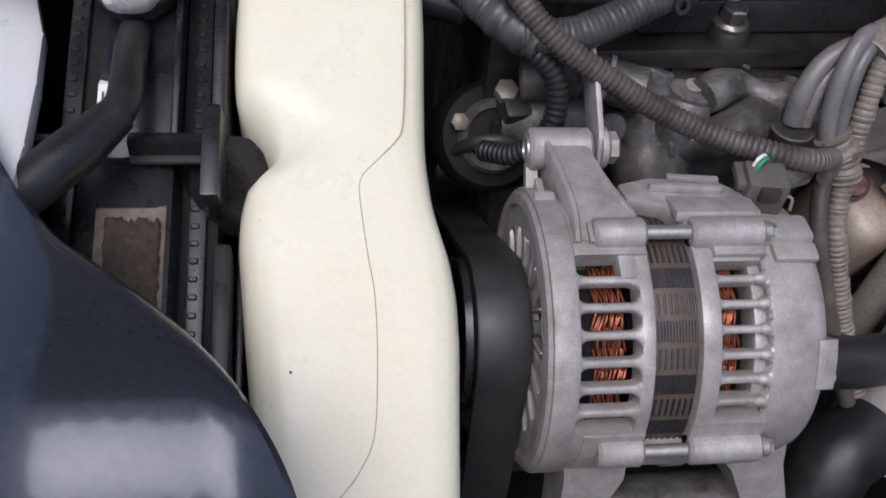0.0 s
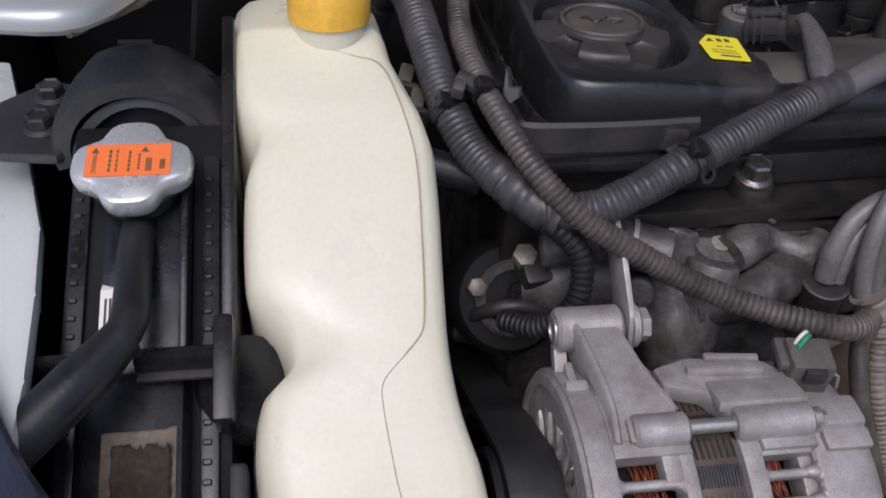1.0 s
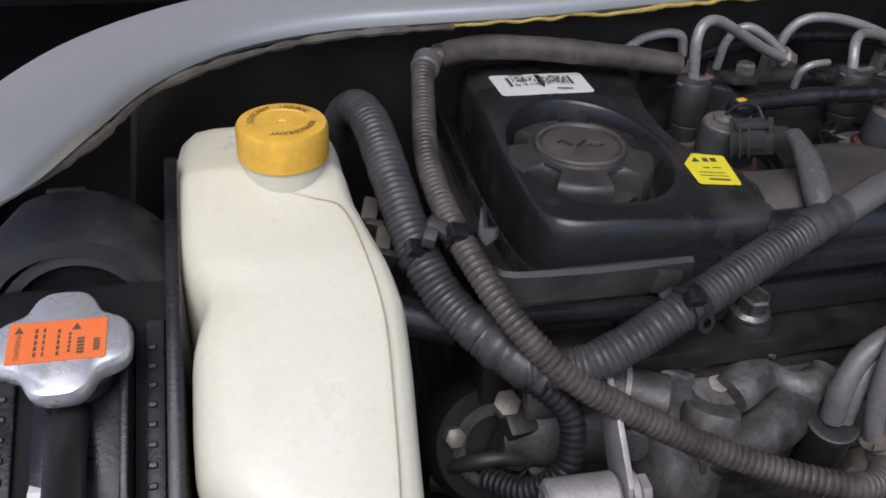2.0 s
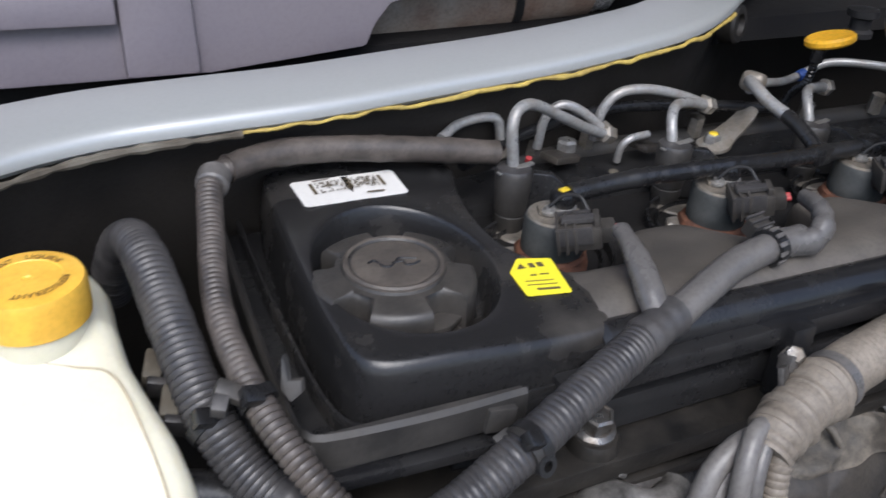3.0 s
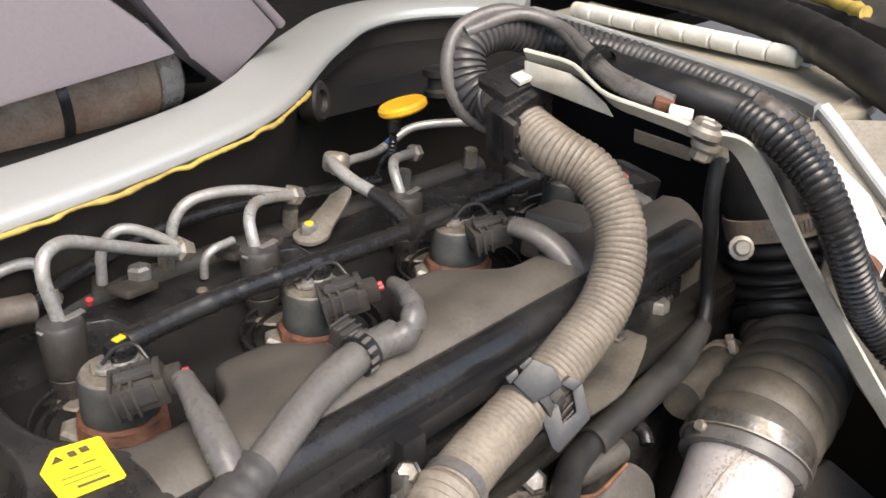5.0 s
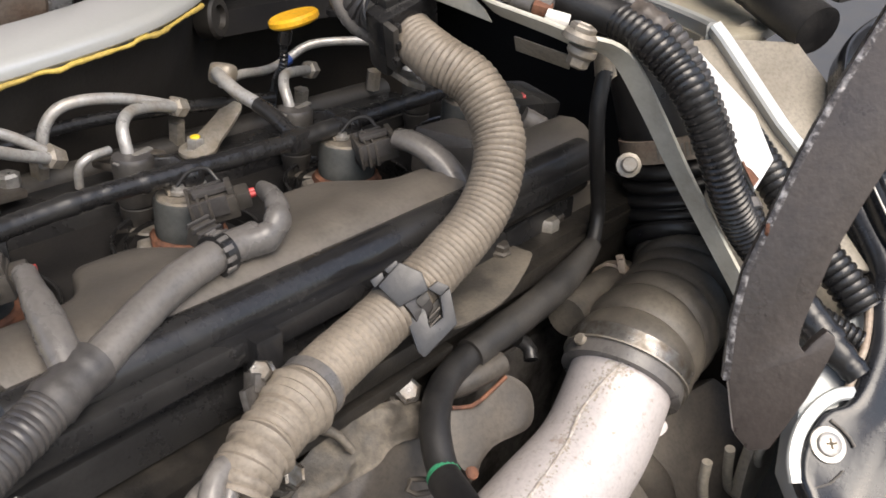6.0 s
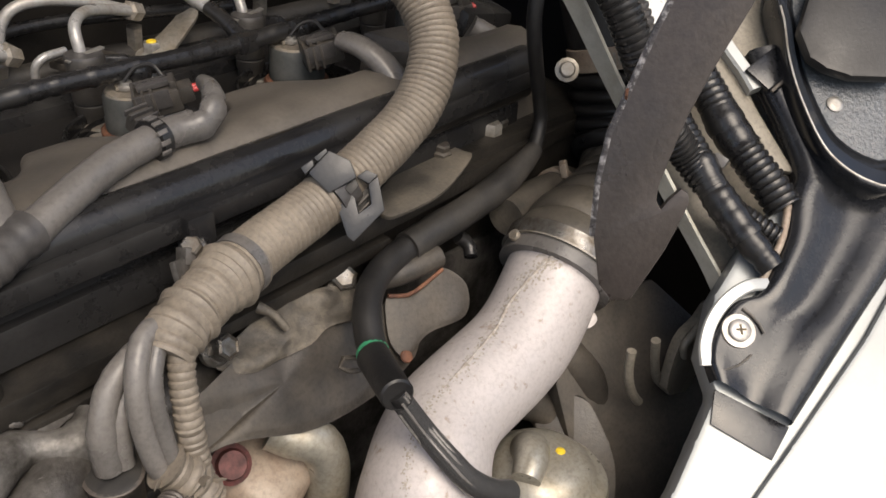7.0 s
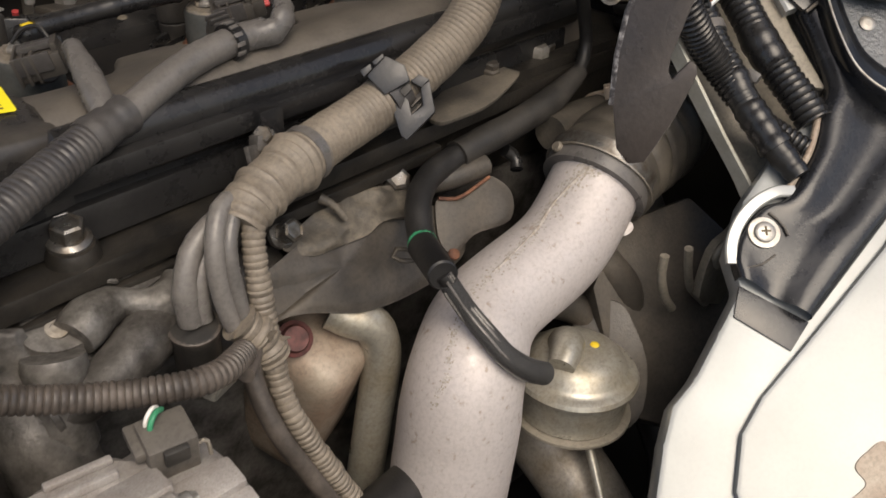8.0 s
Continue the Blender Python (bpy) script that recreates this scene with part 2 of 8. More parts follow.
def part(name, bm, material, parent=None, label="", sharp=38):
    """One mesh object from a bmesh in world places, under a thing or a part."""
    at = BASE.get(parent, Vector())
    bmesh.ops.recalc_face_normals(bm, faces=bm.faces)
    bmesh.ops.translate(bm, verts=bm.verts, vec=-at)
    me = bpy.data.meshes.new(name)
    bm.to_mesh(me)
    bm.free()
    me.polygons.foreach_set("use_smooth", [True] * len(me.polygons))
    me.set_sharp_from_angle(angle=radians(sharp))
    me.materials.append(material)
    ob = new(name, me)
    ob.parent = parent
    BASE[ob] = at
    if label:
        tagged(ob, label)
    return ob


def solid(name, bm, material, label, category, group="", kind=""):
    """A thing of one mesh."""
    return tagged(part(name, bm, material), label, category, group, kind)


def V(*p):
    return Vector(p)


def frame_of(axis):
    """Two directions across an axis."""
    axis = Vector(axis).normalized()
    a = axis.cross(V(0, 0, 1) if abs(axis.z) < 0.9 else V(0, 1, 0)).normalized()
    return a, a.cross(axis).normalized()


def rings(bm, loops, caps=True, closed=True):
    """Skin rings of points into a surface."""
    rows = [[bm.verts.new(p) for p in loop] for loop in loops]
    k = len(rows[0])
    for a, b in zip(rows, rows[1:]):
        for i in range(k if closed else k - 1):
            bm.faces.new((a[i], a[(i + 1) % k], b[(i + 1) % k], b[i]))
    if caps:
        bm.faces.new(rows[0][::-1])
        bm.faces.new(rows[-1])
    return bm


def lathe(at, axis, profile, seg=24, bm=None, caps=True):
    """Turned shape: profile of (radius, height along the axis)."""
    bm = bm or bmesh.new()
    axis = Vector(axis).normalized()
    a, b = frame_of(axis)
    at = Vector(at)
    loops = []
    for r, h in profile:
        loops.append([at + axis * h + (a * math.cos(u) + b * math.sin(u)) * max(r, 1e-5) for u in (2 * math.pi * i / seg for i in range(seg))])
    return rings(bm, loops, caps)


def rod(p, q, r, r2=None, seg=16, bm=None, soft=0.0):
    p, q = Vector(p), Vector(q)
    r2 = r if r2 is None else r2
    h = (q - p).length
    prof = [(r, 0), (r2, h)]
    if soft:
        prof = [(r - soft, 0), (r, soft), (r2, h - soft), (r2 - soft, h)]
    return lathe(p, q - p, prof, seg, bm)


def box(at, size, turn=(0, 0, 0), bevel=0.0, bm=None, segs=2):
    own = bmesh.new()
    bmesh.ops.create_cube(own, size=1.0)
    bmesh.ops.scale(own, verts=own.verts, vec=size)
    if bevel:
        bmesh.ops.bevel(own, geom=own.edges[:], offset=bevel, segments=segs, affect="EDGES", profile=0.6)
    bmesh.ops.transform(own, matrix=pose(*at, *turn), verts=own.verts)
    if bm is None:
        return own
    return join(bm, own)


def join(bm, own):
    """Add one bmesh to another of the same part."""
    me = bpy.data.meshes.new("joint")
    own.to_mesh(me)
    own.free()
    bm.from_mesh(me)
    bpy.data.meshes.remove(me)
    return bm


def curve(points, step):
    """Smooth path through points, sampled at even steps."""
    p = [Vector(q) for q in points]
    p = [2 * p[0] - p[1]] + p + [2 * p[-1] - p[-2]]
    out = []
    for a, b, c, d in zip(p, p[1:], p[2:], p[3:]):
        for i in range(24):
            t = i / 24
            out.append(0.5 * (2 * b + (c - a) * t + (2 * a - 5 * b + 4 * c - d) * t * t + (3 * b - a - 3 * c + d) * t ** 3))
    out.append(p[-2])
    even, left = [out[0]], step
    for a, b in zip(out, out[1:]):
        gap = (b - a).length
        while gap >= left > 0:
            a = a + (b - a) * (left / gap)
            even.append(a)
            gap, left = (b - a).length, step
        left -= gap
    if (even[-1] - out[-1]).length > step * 0.4:
        even.append(out[-1])
    return even


def tube(points, r, seg=16, rib=0.0, depth=0.0, step=0.006, bm=None, flat=1.0, wobble=0.0):
    """A hose along a path; rib: pitch of its corrugations; r may follow the path from 0 to 1."""
    bm = bm or bmesh.new()
    path = curve(points, rib / 4 if rib else step)
    side = None
    loops = []
    for i, p in enumerate(path):
        ahead = (path[min(i + 1, len(path) - 1)] - path[max(i - 1, 0)]).normalized()
        side = frame_of(ahead)[0] if side is None else (side - ahead * side.dot(ahead)).normalized()
        up = ahead.cross(side)
        s = i / max(1, len(path) - 1)
        rad = r(s) if callable(r) else r
        if rib:
            rad -= depth * (0.0, 0.05, 0.25, 1.0)[i % 4]
        if wobble:
            rad *= 1 + wobble * noise.noise(p * 220)
        loops.append([p + (side * math.cos(u) * flat + up * math.sin(u)) * rad for u in (2 * math.pi * k / seg for k in range(seg))])
    return rings(bm, loops)


def strip(points, shape, up=(0, 0, 1), step=0.01, bm=None, sharp=False):
    """A closed cross-section (sideways, upwards) carried along a path."""
    bm = bm or bmesh.new()
    path = [Vector(p) for p in points] if sharp else curve(points, step)
    loops = []
    for i, p in enumerate(path):
        ahead = (path[min(i + 1, len(path) - 1)] - path[max(i - 1, 0)]).normalized()
        side = ahead.cross(Vector(up)).normalized()
        top = side.cross(ahead).normalized()
        loops.append([p + side * a + top * b for a, b in shape])
    return rings(bm, loops)


def slab(outline, thick, bevel=0.0, bm=None, segs=2):
    """A flat plate of that outline, its thickness (a vector) added."""
    own = bmesh.new()
    face = own.faces.new([own.verts.new(p) for p in outline])
    ext = bmesh.ops.extrude_face_region(own, geom=[face])
    bmesh.ops.translate(own, verts=[v for v in ext["geom"] if isinstance(v, bmesh.types.BMVert)], vec=Vector(thick))
    if bevel:
        bmesh.ops.bevel(own, geom=own.edges[:], offset=bevel, segments=segs, affect="EDGES", profile=0.6)
    return own if bm is None else join(bm, own)


def pressed(outline, normal, crown, lump, pitch=45.0, thick=0.002):
    """A sheet with soft bulges inside a rounded outline."""
    bm = bmesh.new()
    edge = [Vector(p) for p in smooth_loop(outline, 5)]
    mid_ = sum(edge, Vector()) / len(edge)
    up = Vector(normal).normalized()
    loops = [[p - up * thick for p in edge]]
    for k in (1.0, 0.985, 0.95, 0.88, 0.78, 0.66, 0.53, 0.40, 0.27, 0.14, 0.03):
        ring_ = []
        for p in edge:
            q = mid_ + (p - mid_) * k
            soft_ = min(1.0, (1 - k) * 7)
            ring_.append(q + up * soft_ * (crown * (1 - k * k) ** 0.5 + lump * noise.noise(q * pitch)))
        loops.append(ring_)
    return rings(bm, loops)


def smooth_loop(points, n=6):
    """A rounded closed outline through points."""
    p = [Vector(q) for q in points]
    k, out = len(p), []
    for i in range(k):
        a, b, c, d = p[i - 1], p[i], p[(i + 1) % k], p[(i + 2) % k]
        for j in range(n):
            t = j / n
            out.append(0.5 * (2 * b + (c - a) * t + (2 * a - 5 * b + 4 * c - d) * t * t + (3 * b - a - 3 * c + d) * t ** 3))
    return out


def round_rect(cx, cy, w, h, r, n=5):
    """Corner-rounded rectangle in the plane, from its lower right corner round."""
    out = []
    for sx, sy, a0 in ((1, -1, -90), (1, 1, 0), (-1, 1, 90), (-1, -1, 180)):
        for i in range(n + 1):
            u = radians(a0 + 90 * i / n)
            out.append((cx + sx * (w / 2 - r) + r * math.cos(u), cy + sy * (h / 2 - r) + r * math.sin(u)))
    return out


def words(text, size):
    """Flat mesh of a short text in the built-in font, centred on the origin."""
    cu = bpy.data.curves.new("lettering", "FONT")
    cu.body, cu.size, cu.align_x, cu.align_y = text, size, "CENTER", "CENTER"
    cu.resolution_u, cu.extrude = 2, 0.00005
    ob = new("lettering", cu)
    bm = bmesh.new()
    me = bpy.data.meshes.new_from_object(ob.evaluated_get(bpy.context.evaluated_depsgraph_get()))
    bm.from_mesh(me)
    bpy.data.objects.remove(ob)
    bpy.data.curves.remove(cu)
    bpy.data.meshes.remove(me)
    return bm


def bolt(at, axis, r=0.006, high=0.008, material=None, washer=1.45, group="flange bolts", label="plated steel hex flange bolt screwed into the engine"):
    """A hex head on its flange."""
    ob = thing("flange_bolt", at, label, "bolt", group)
    axis = Vector(axis).normalized()
    part("flange", lathe(at, axis, [(r * washer, -0.002), (r * washer, 0.001), (r * 1.15, 0.0028)], 20), material or BOLT, ob)
    hexa = lathe(Vector(at), axis, [(r * 1.05, 0.002), (r * 1.1, 0.003), (r * 1.1, high - 0.001), (r * 0.9, high), (r * 0.75, high - 0.0008)], 6)
    part("hex_head", hexa, material or BOLT, ob, sharp=20)
    return ob


# ---- the bay and the body round it ----
def sloped(y):
    """Height of the leaning plane of the radiator and the expansion tank."""
    return 0.913 + 0.58 * (y - 0.25)


ground = solid("ground", slab([(-400, -400, 0), (400, -400, 0), (400, 400, 0), (-400, 400, 0)], (0, 0, -0.2)), ASPHALT,
               "grey asphalt ground under the vehicle", "ground", kind="structure")
# enclosing floor and walls, near-black so that the depths look shaded
solid("bay_floor", box((0.30, 0.48, 0.52), (1.2, 0.96, 0.04)), BAY_SHADE, "grimy undertray of the engine bay, coloured near-black for shade", "undertray", kind="structure")
solid("wall_north", box((0.30, 0.94, 0.78), (1.2, 0.04, 0.52)), BAY_SHADE, "firewall behind the engine, coloured near-black for shade", "firewall", kind="structure")
solid("wall_south", box((0.30, 0.02, 0.69), (1.2, 0.04, 0.34)), BAY_SHADE, "front wall of the engine bay, coloured near-black for shade", "bay wall", kind="structure")
solid("wall_west", box((-0.28, 0.48, 0.74), (0.04, 0.92, 0.40)), BAY_SHADE, "side wall of the engine bay, coloured near-black for shade", "bay wall", kind="structure")
solid("wall_east", box((0.88, 0.48, 0.78), (0.04, 0.92, 0.48)), BAY_SHADE, "side wall of the engine bay, coloured near-black for shade", "bay wall", kind="structure")

# rim of the opening: a pressed flange with a rolled front edge
RIM = [(-0.40, 0.40, 1.085), (-0.20, 0.424, 1.085), (-0.150, 0.426, 1.085), (-0.113, 0.422, 1.085), (-0.096, 0.436, 1.085), (-0.079, 0.476, 1.085), (-0.056, 0.529, 1.085), (-0.018, 0.570, 1.085),
       (0.030, 0.591, 1.085), (0.082, 0.598, 1.085), (0.143, 0.604, 1.085), (0.215, 0.618, 1.085), (0.300, 0.635, 1.085), (0.380, 0.655, 1.087),
       (0.430, 0.675, 1.088), (0.472, 0.702, 1.089), (0.509, 0.733, 1.09), (0.552, 0.770, 1.09), (0.596, 0.803, 1.09), (0.630, 0.828, 1.09), (0.660, 0.843, 1.09), (0.700, 0.850, 1.09), (0.745, 0.836, 1.09), (0.775, 0.812, 1.09), (0.795, 0.782, 1.09)]
rim = thing("opening_rim", (0.15, 0.65, 1.09), "silver painted steel rim round the engine opening with yellow sealant", "body panel", kind="structure")
part("flange", strip(RIM, [(0.0, 0.001), (-0.003, -0.002), (-0.008, -0.001), (-0.049, 0.002), (-0.0500, 0.0095), (-0.0480, 0.0130), (-0.044, 0.0138), (-0.0150, 0.0122), (-0.0125, 0.0112), (-0.0060, 0.0100), (-0.0016, 0.0080), (0.0, 0.0050)], step=0.010), SILVER, rim)
bead = []
dice = random.Random(11)
for p in curve([(0.085, 0.5985, 1.0835), (0.143, 0.605, 1.084), (0.215, 0.619, 1.0835), (0.300, 0.636, 1.0835), (0.380, 0.656, 1.0850), (0.430, 0.676, 1.0862), (0.472, 0.703, 1.087), (0.492, 0.720, 1.087)], 0.011):
    bead.append(p + V(0, dice.uniform(-0.0013, 0.0006), dice.uniform(-0.0012, 0.0010)))
part("sealant_bead", tube(bead, lambda s_: 0.0008 + 0.0010 * min(1.0, s_ * 2.2) * (0.75 + 0.25 * math.sin(s_ * 40)), 8, wobble=0.5, step=0.003), SEALANT, rim, "yellow sealant bead")
# bead whose dark colour draws the shading under the rim
part("sealant_bead", tube([(-0.11, 0.427, 1.083), (-0.079, 0.475, 1.083), (-0.057, 0.529, 1.083), (-0.013, 0.569, 1.083), (0.037, 0.592, 1.083), (0.10, 0.599, 1.0835)], 0.0022, 8, wobble=0.6), SEAL_GREY, rim, "grey sealant bead darkened for the shading under the rim")
part("inner_wall", strip(RIM[6:], [(-0.012, 0.0), (-0.016, 0.0), (-0.06, -0.20), (-0.056, -0.20)], step=0.02), WALL_DUST, rim, "brown-black dusty inner wall under the rim")
part("drain_boss", lathe((0.520, 0.748, 1.068), (0.45, -0.75, 0.1), [(0.016, -0.01), (0.016, 0.002), (0.014, 0.004), (0.009, 0.004), (0.008, 0.0), (0.002, 0.0)], 24), WALL_DUST, rim)

# cab behind the opening
cab = thing("cab_floor", (0.3, 1.2, 1.05), "dark cab floor behind the engine opening", "floor", kind="structure")
part("floor_panel", box((0.35, 1.22, 1.055), (2.2, 0.90, 0.02)), BAY_SHADE, cab)
# unseen panel, carried up to the roof to darken reflections
part("far_panel", box((0.35, 1.69, 1.715), (2.5, 0.03, 1.30)), GREY_DUSTY, cab)
seat = thing("seat_base_cover", (0.15, 0.78, 1.08), "mauve grey moulded plastic seat base cover behind the rim", "seat cover")
SEAT_OUT = [(-0.60, 1.063), (-0.05, 1.063), (0.045, 1.063), (0.107, 1.063), (0.212, 1.072), (0.219, 1.085), (0.232, 1.098), (0.33, 1.108), (0.418, 1.117), (0.40, 1.138), (0.345, 1.19), (0.24, 1.30), (-0.60, 1.30)]
part("panel", slab([(x, 0.75 + 0.35 * (z - 1.08), z) for x, z in SEAT_OUT], (0, 0.03, 0.006), 0.004), SEAT, seat)
part("side_rib", slab([(x, 0.742 + 0.35 * (z - 1.08), z) for x, z in ((0.055, 1.066), (0.10, 1.066), (0.098, 1.30), (0.055, 1.30))], (0, 0.02, 0), 0.004), SEAT, seat)
part("ledge", slab([(x, 0.738 + 0.3 * (z - 1.08), z) for x, z in ((-0.60, 1.104), (0.054, 1.098), (0.054, 1.116), (-0.60, 1.124))], (0, 0.02, 0), 0.003), SEAT, seat)
part("button", lathe((0.160, 0.768, 1.122), (0, -1, 0.35), [(0.015, 0), (0.014, 0.003), (0.010, 0.005), (0.003, 0.0055)], 24), SEAT, seat)
part("button", lathe((-0.105, 0.757, 1.108), (0, -1, 0.35), [(0.013, 0), (0.012, 0.003), (0.008, 0.002), (0.003, 0.002)], 24), SEAT, seat)
stay = thing("seat_support", (0.44, 0.78, 1.10), "mauve grey plastic seat support leaning over the rim", "seat support")
part("support_panel", slab([(0.383, 0.765, 1.175), (0.427, 0.765, 1.112), (0.452, 0.765, 1.088), (0.502, 0.765, 1.122), (0.455, 0.765, 1.175), (0.44, 0.79, 1.26), (0.36, 0.79, 1.26)], (0, 0.03, 0.0), 0.006), SEAT, stay)
part("edge_rib", rod((0.505, 0.768, 1.124), (0.458, 0.768, 1.176), 0.004, seg=12, soft=0.001), SEAT, stay)
# bulkhead and roof stay unseen; added to keep sky out of glossy surfaces
bulk = solid("wall_cab_rear", box((1.62, 0.95, 1.72), (0.04, 1.5, 1.30)), GREY_DUSTY, "unseen plain grey rear bulkhead of the cab, added to block the sky", "bulkhead", kind="structure")
solid("ceiling", box((0.35, 0.98, 2.38), (2.5, 1.44, 0.03)), GREY_DUSTY, "unseen plain grey cab roof lining, added to block the sky", "ceiling", kind="structure")
motor = thing("blower_housing", (0.30, 0.83, 1.06), "stained beige metal cylinder with a dark band behind the rim", "housing")
part("casing", rod((0.205, 0.83, 1.072), (0.42, 0.83, 1.094), 0.036, seg=32, soft=0.004), BEIGE, motor)
part("band", rod((0.345, 0.83, 1.087), (0.352, 0.83, 1.0875), 0.038, seg=32), BLACK, motor, "black rubber band")
part("end_cap", rod((0.42, 0.83, 1.092), (0.440, 0.83, 1.094), 0.032, seg=24, soft=0.003), BRIGHT_STEEL, motor, "bright metal end cap")
part("plug", box((0.452, 0.825, 1.098), (0.028, 0.03, 0.034), (0, 8, 0), 0.004), BLACK, motor)
solid("dark_hose", tube([(0.19, 0.80, 1.06), (0.205, 0.79, 1.085), (0.225, 0.80, 1.10), (0.24, 0.85, 1.10)], 0.008, 12), RUBBER, "black rubber hose beside the beige housing", "hose")

# door step beyond the far corner
step = thing("door_step", (0.80, 0.6, 1.10), "silver door step with a white segmented hinge and a black seal", "door step", kind="structure")
LIP = [(0.800, 0.775, 1.098), (0.792, 0.738, 1.098), (0.764, 0.644, 1.098), (0.739, 0.562, 1.098), (0.724, 0.515, 1.098), (0.706, 0.473, 1.098), (0.690, 0.447, 1.099), (0.671, 0.430, 1.102)]
part("shelf", slab([(x + 0.002, y, z - 0.006) for x, y, z in LIP] + [(0.72, 0.42, 1.094), (0.80, 0.43, 1.094), (0.86, 0.55, 1.094), (0.90, 0.78, 1.094)], (0, 0, -0.008), 0.0015), SHELF, step, "olive beige stained shelf")
part("flange_lip", strip(LIP, [(-0.0042, -0.010), (0.0042, -0.010), (0.0046, 0.0015), (0.0030, 0.0035), (-0.0030, 0.0035), (-0.0046, 0.0015)], step=0.008), SILVER, step, "bright silver folded flange")
part("inner_face", strip(LIP, [(0.0040, -0.006), (0.0066, -0.006), (0.0110, -0.026), (0.0085, -0.026)], step=0.010), SHELF, step)
a, b = V(0.8075, 0.730, 1.104), V(0.7815, 0.496, 1.104)
for i in range(9):
    u, w = i / 9, (i + 0.94) / 9
    part("hinge_segment", rod(a.lerp(b, u), a.lerp(b, w), 0.0078, seg=18, soft=0.0012), WHITE, step, "white painted hinge segment" if i == 0 else "")
part("hinge_leaf", slab([(0.812, 0.735, 1.0975), (0.826, 0.735, 1.0975), (0.800, 0.490, 1.0975), (0.786, 0.490, 1.0975)], (0, 0, 0.003), 0.0006), SILVER, step)
part("seal", tube([(0.895, 0.720, 1.120), (0.868, 0.627, 1.120), (0.822, 0.535, 1.120), (0.770, 0.468, 1.118), (0.735, 0.420, 1.112), (0.720, 0.385, 1.102)], 0.0165, 20, wobble=0.05), RUBBER, step, "black rubber door seal")
part("outer_sill", slab([(0.79, 0.40, 1.105), (0.85, 0.50, 1.110), (0.905, 0.62, 1.112), (0.93, 0.95, 1.110), (1.5, 0.95, 1.13), (1.5, 0.35, 1.10)], (0, 0, 0.02), 0.005), BLACK_DUSTY, step, "dusty black outer sill")
part("sill_sealant", tube([(0.955, 0.700, 1.134), (0.915, 0.610, 1.134), (0.875, 0.530, 1.134), (0.845, 0.480, 1.132)], 0.006, 10, wobble=0.5), SEALANT, step, "yellow sealant on the sill")

# left wing edge, silver, and the dark glossy panel in front of it
# the wing's brightness in full light comes from its whiter paint
wing = solid("wing_edge", slab([(-0.50, 0.66, 0.98), (-0.215, 0.66, 0.968), (-0.183, 0.56, 0.970), (-0.160, 0.485, 0.974), (-0.146, 0.44, 0.978), (-0.134, 0.38, 0.984), (-0.124, 0.32, 0.989), (-0.121, 0.290, 0.990), (-0.13, 0.25, 0.992), (-0.50, 0.20, 1.0)],
             (0, 0, -0.012), 0.004), SUNLIT_PAINT, "silver painted wing edge beside the radiator, full light in its colour", "body panel", kind="structure")
bm = bmesh.new()
EDGE = curve([(-0.150, 0.345, 0.997), (-0.1215, 0.288, 1.0), (-0.096, 0.250, 1.0), (-0.070, 0.225, 1.0), (-0.045, 0.200, 0.999), (-0.026, 0.175, 0.997), (-0.010, 0.140, 0.995), (0.0, 0.09, 0.99)], 0.006)


def liner_fall(x, y):
    """How far the panel drops: it rolls down towards the front and away from a soft crease on its outer side."""
    t = min(1.0, max(0.0, (0.180 - y) / 0.044))
    front_ = 0.0165 * (t * t * (3 - 2 * t))
    c = -0.082 - 0.16 * (y - 0.17)
    side_ = max(0.0, c - x)
    return front_ + 0.34 * (math.sqrt(side_ * side_ + 0.004 ** 2) - 0.004)


loops = []
for d, h in ((0.004, -0.05), (0.001, -0.008), (0.0, -0.001), (-0.002, 0.001), (-0.006, 0.002), (-0.012, 0.0022)) + tuple((-0.012 - 0.008 * k, 0.0022 + 0.0010 * math.sin(k / 9)) for k in range(1, 30)):
    row = []
    for p in EDGE:
        q = p + V(0.72 * d, 0.69 * d, h)
        q.z -= liner_fall(q.x, q.y) * min(1.0, abs(d) / 0.012)
        row.append(q)
    loops.append(row)
rings(bm, loops, caps=False, closed=False)
ext = bmesh.ops.solidify(bm, geom=bm.faces[:], thickness=0.002)
solid("wing_liner", bm, NAVY, "glossy dark navy plastic panel with a rolled edge over the radiator", "panel", kind="structure")

# ---- radiator side ----
radiator = thing("radiator", (-0.09, 0.30, 0.80), "black radiator with a plastic tank, ribbed edges and foam residue", "radiator")


def leaning(x0, x1, y0, y1, drop0, drop1, bevel=0.003):
    """A block that follows the leaning plane, from drop0 below it down to drop1."""
    pts = [(x0, y0, sloped(y0) - drop0), (x1, y0, sloped(y0) - drop0), (x1, y1, sloped(y1) - drop0), (x0, y1, sloped(y1) - drop0)]
    return slab(pts, (0, 0.02, drop0 - drop1), bevel)


part("core", leaning(-0.128, -0.052, 0.16, 0.47, 0.024, 0.10), BAY_SHADE, radiator)
part("upper_tank", leaning(-0.110, -0.070, 0.350, 0.440, 0.012, 0.05, 0.006), BLACK, radiator)
part("lower_tank", leaning(-0.113, -0.0695, 0.17, 0.348, 0.004, 0.05, 0.008), BLACK, radiator)
part("tank_rib", leaning(-0.0735, -0.070, 0.352, 0.440, 0.004, 0.03, 0.001), BLACK, radiator)
for x0, x1 in ((-0.1255, -0.1175), (-0.0655, -0.0575)):
    part("edge_strip", leaning(x0, x1, 0.17, 0.45, 0.020, 0.04, 0.001), BLACK, radiator)
    for i in range(36):
        y = 0.18 + i * 0.0074
        part("crimp_tab", box(((x0 + x1) / 2 - 0.001, y, sloped(y) - 0.0205), (0.0040, 0.0028, 0.003), (30, 0, 0), 0.0006, segs=1), BLACK, radiator)
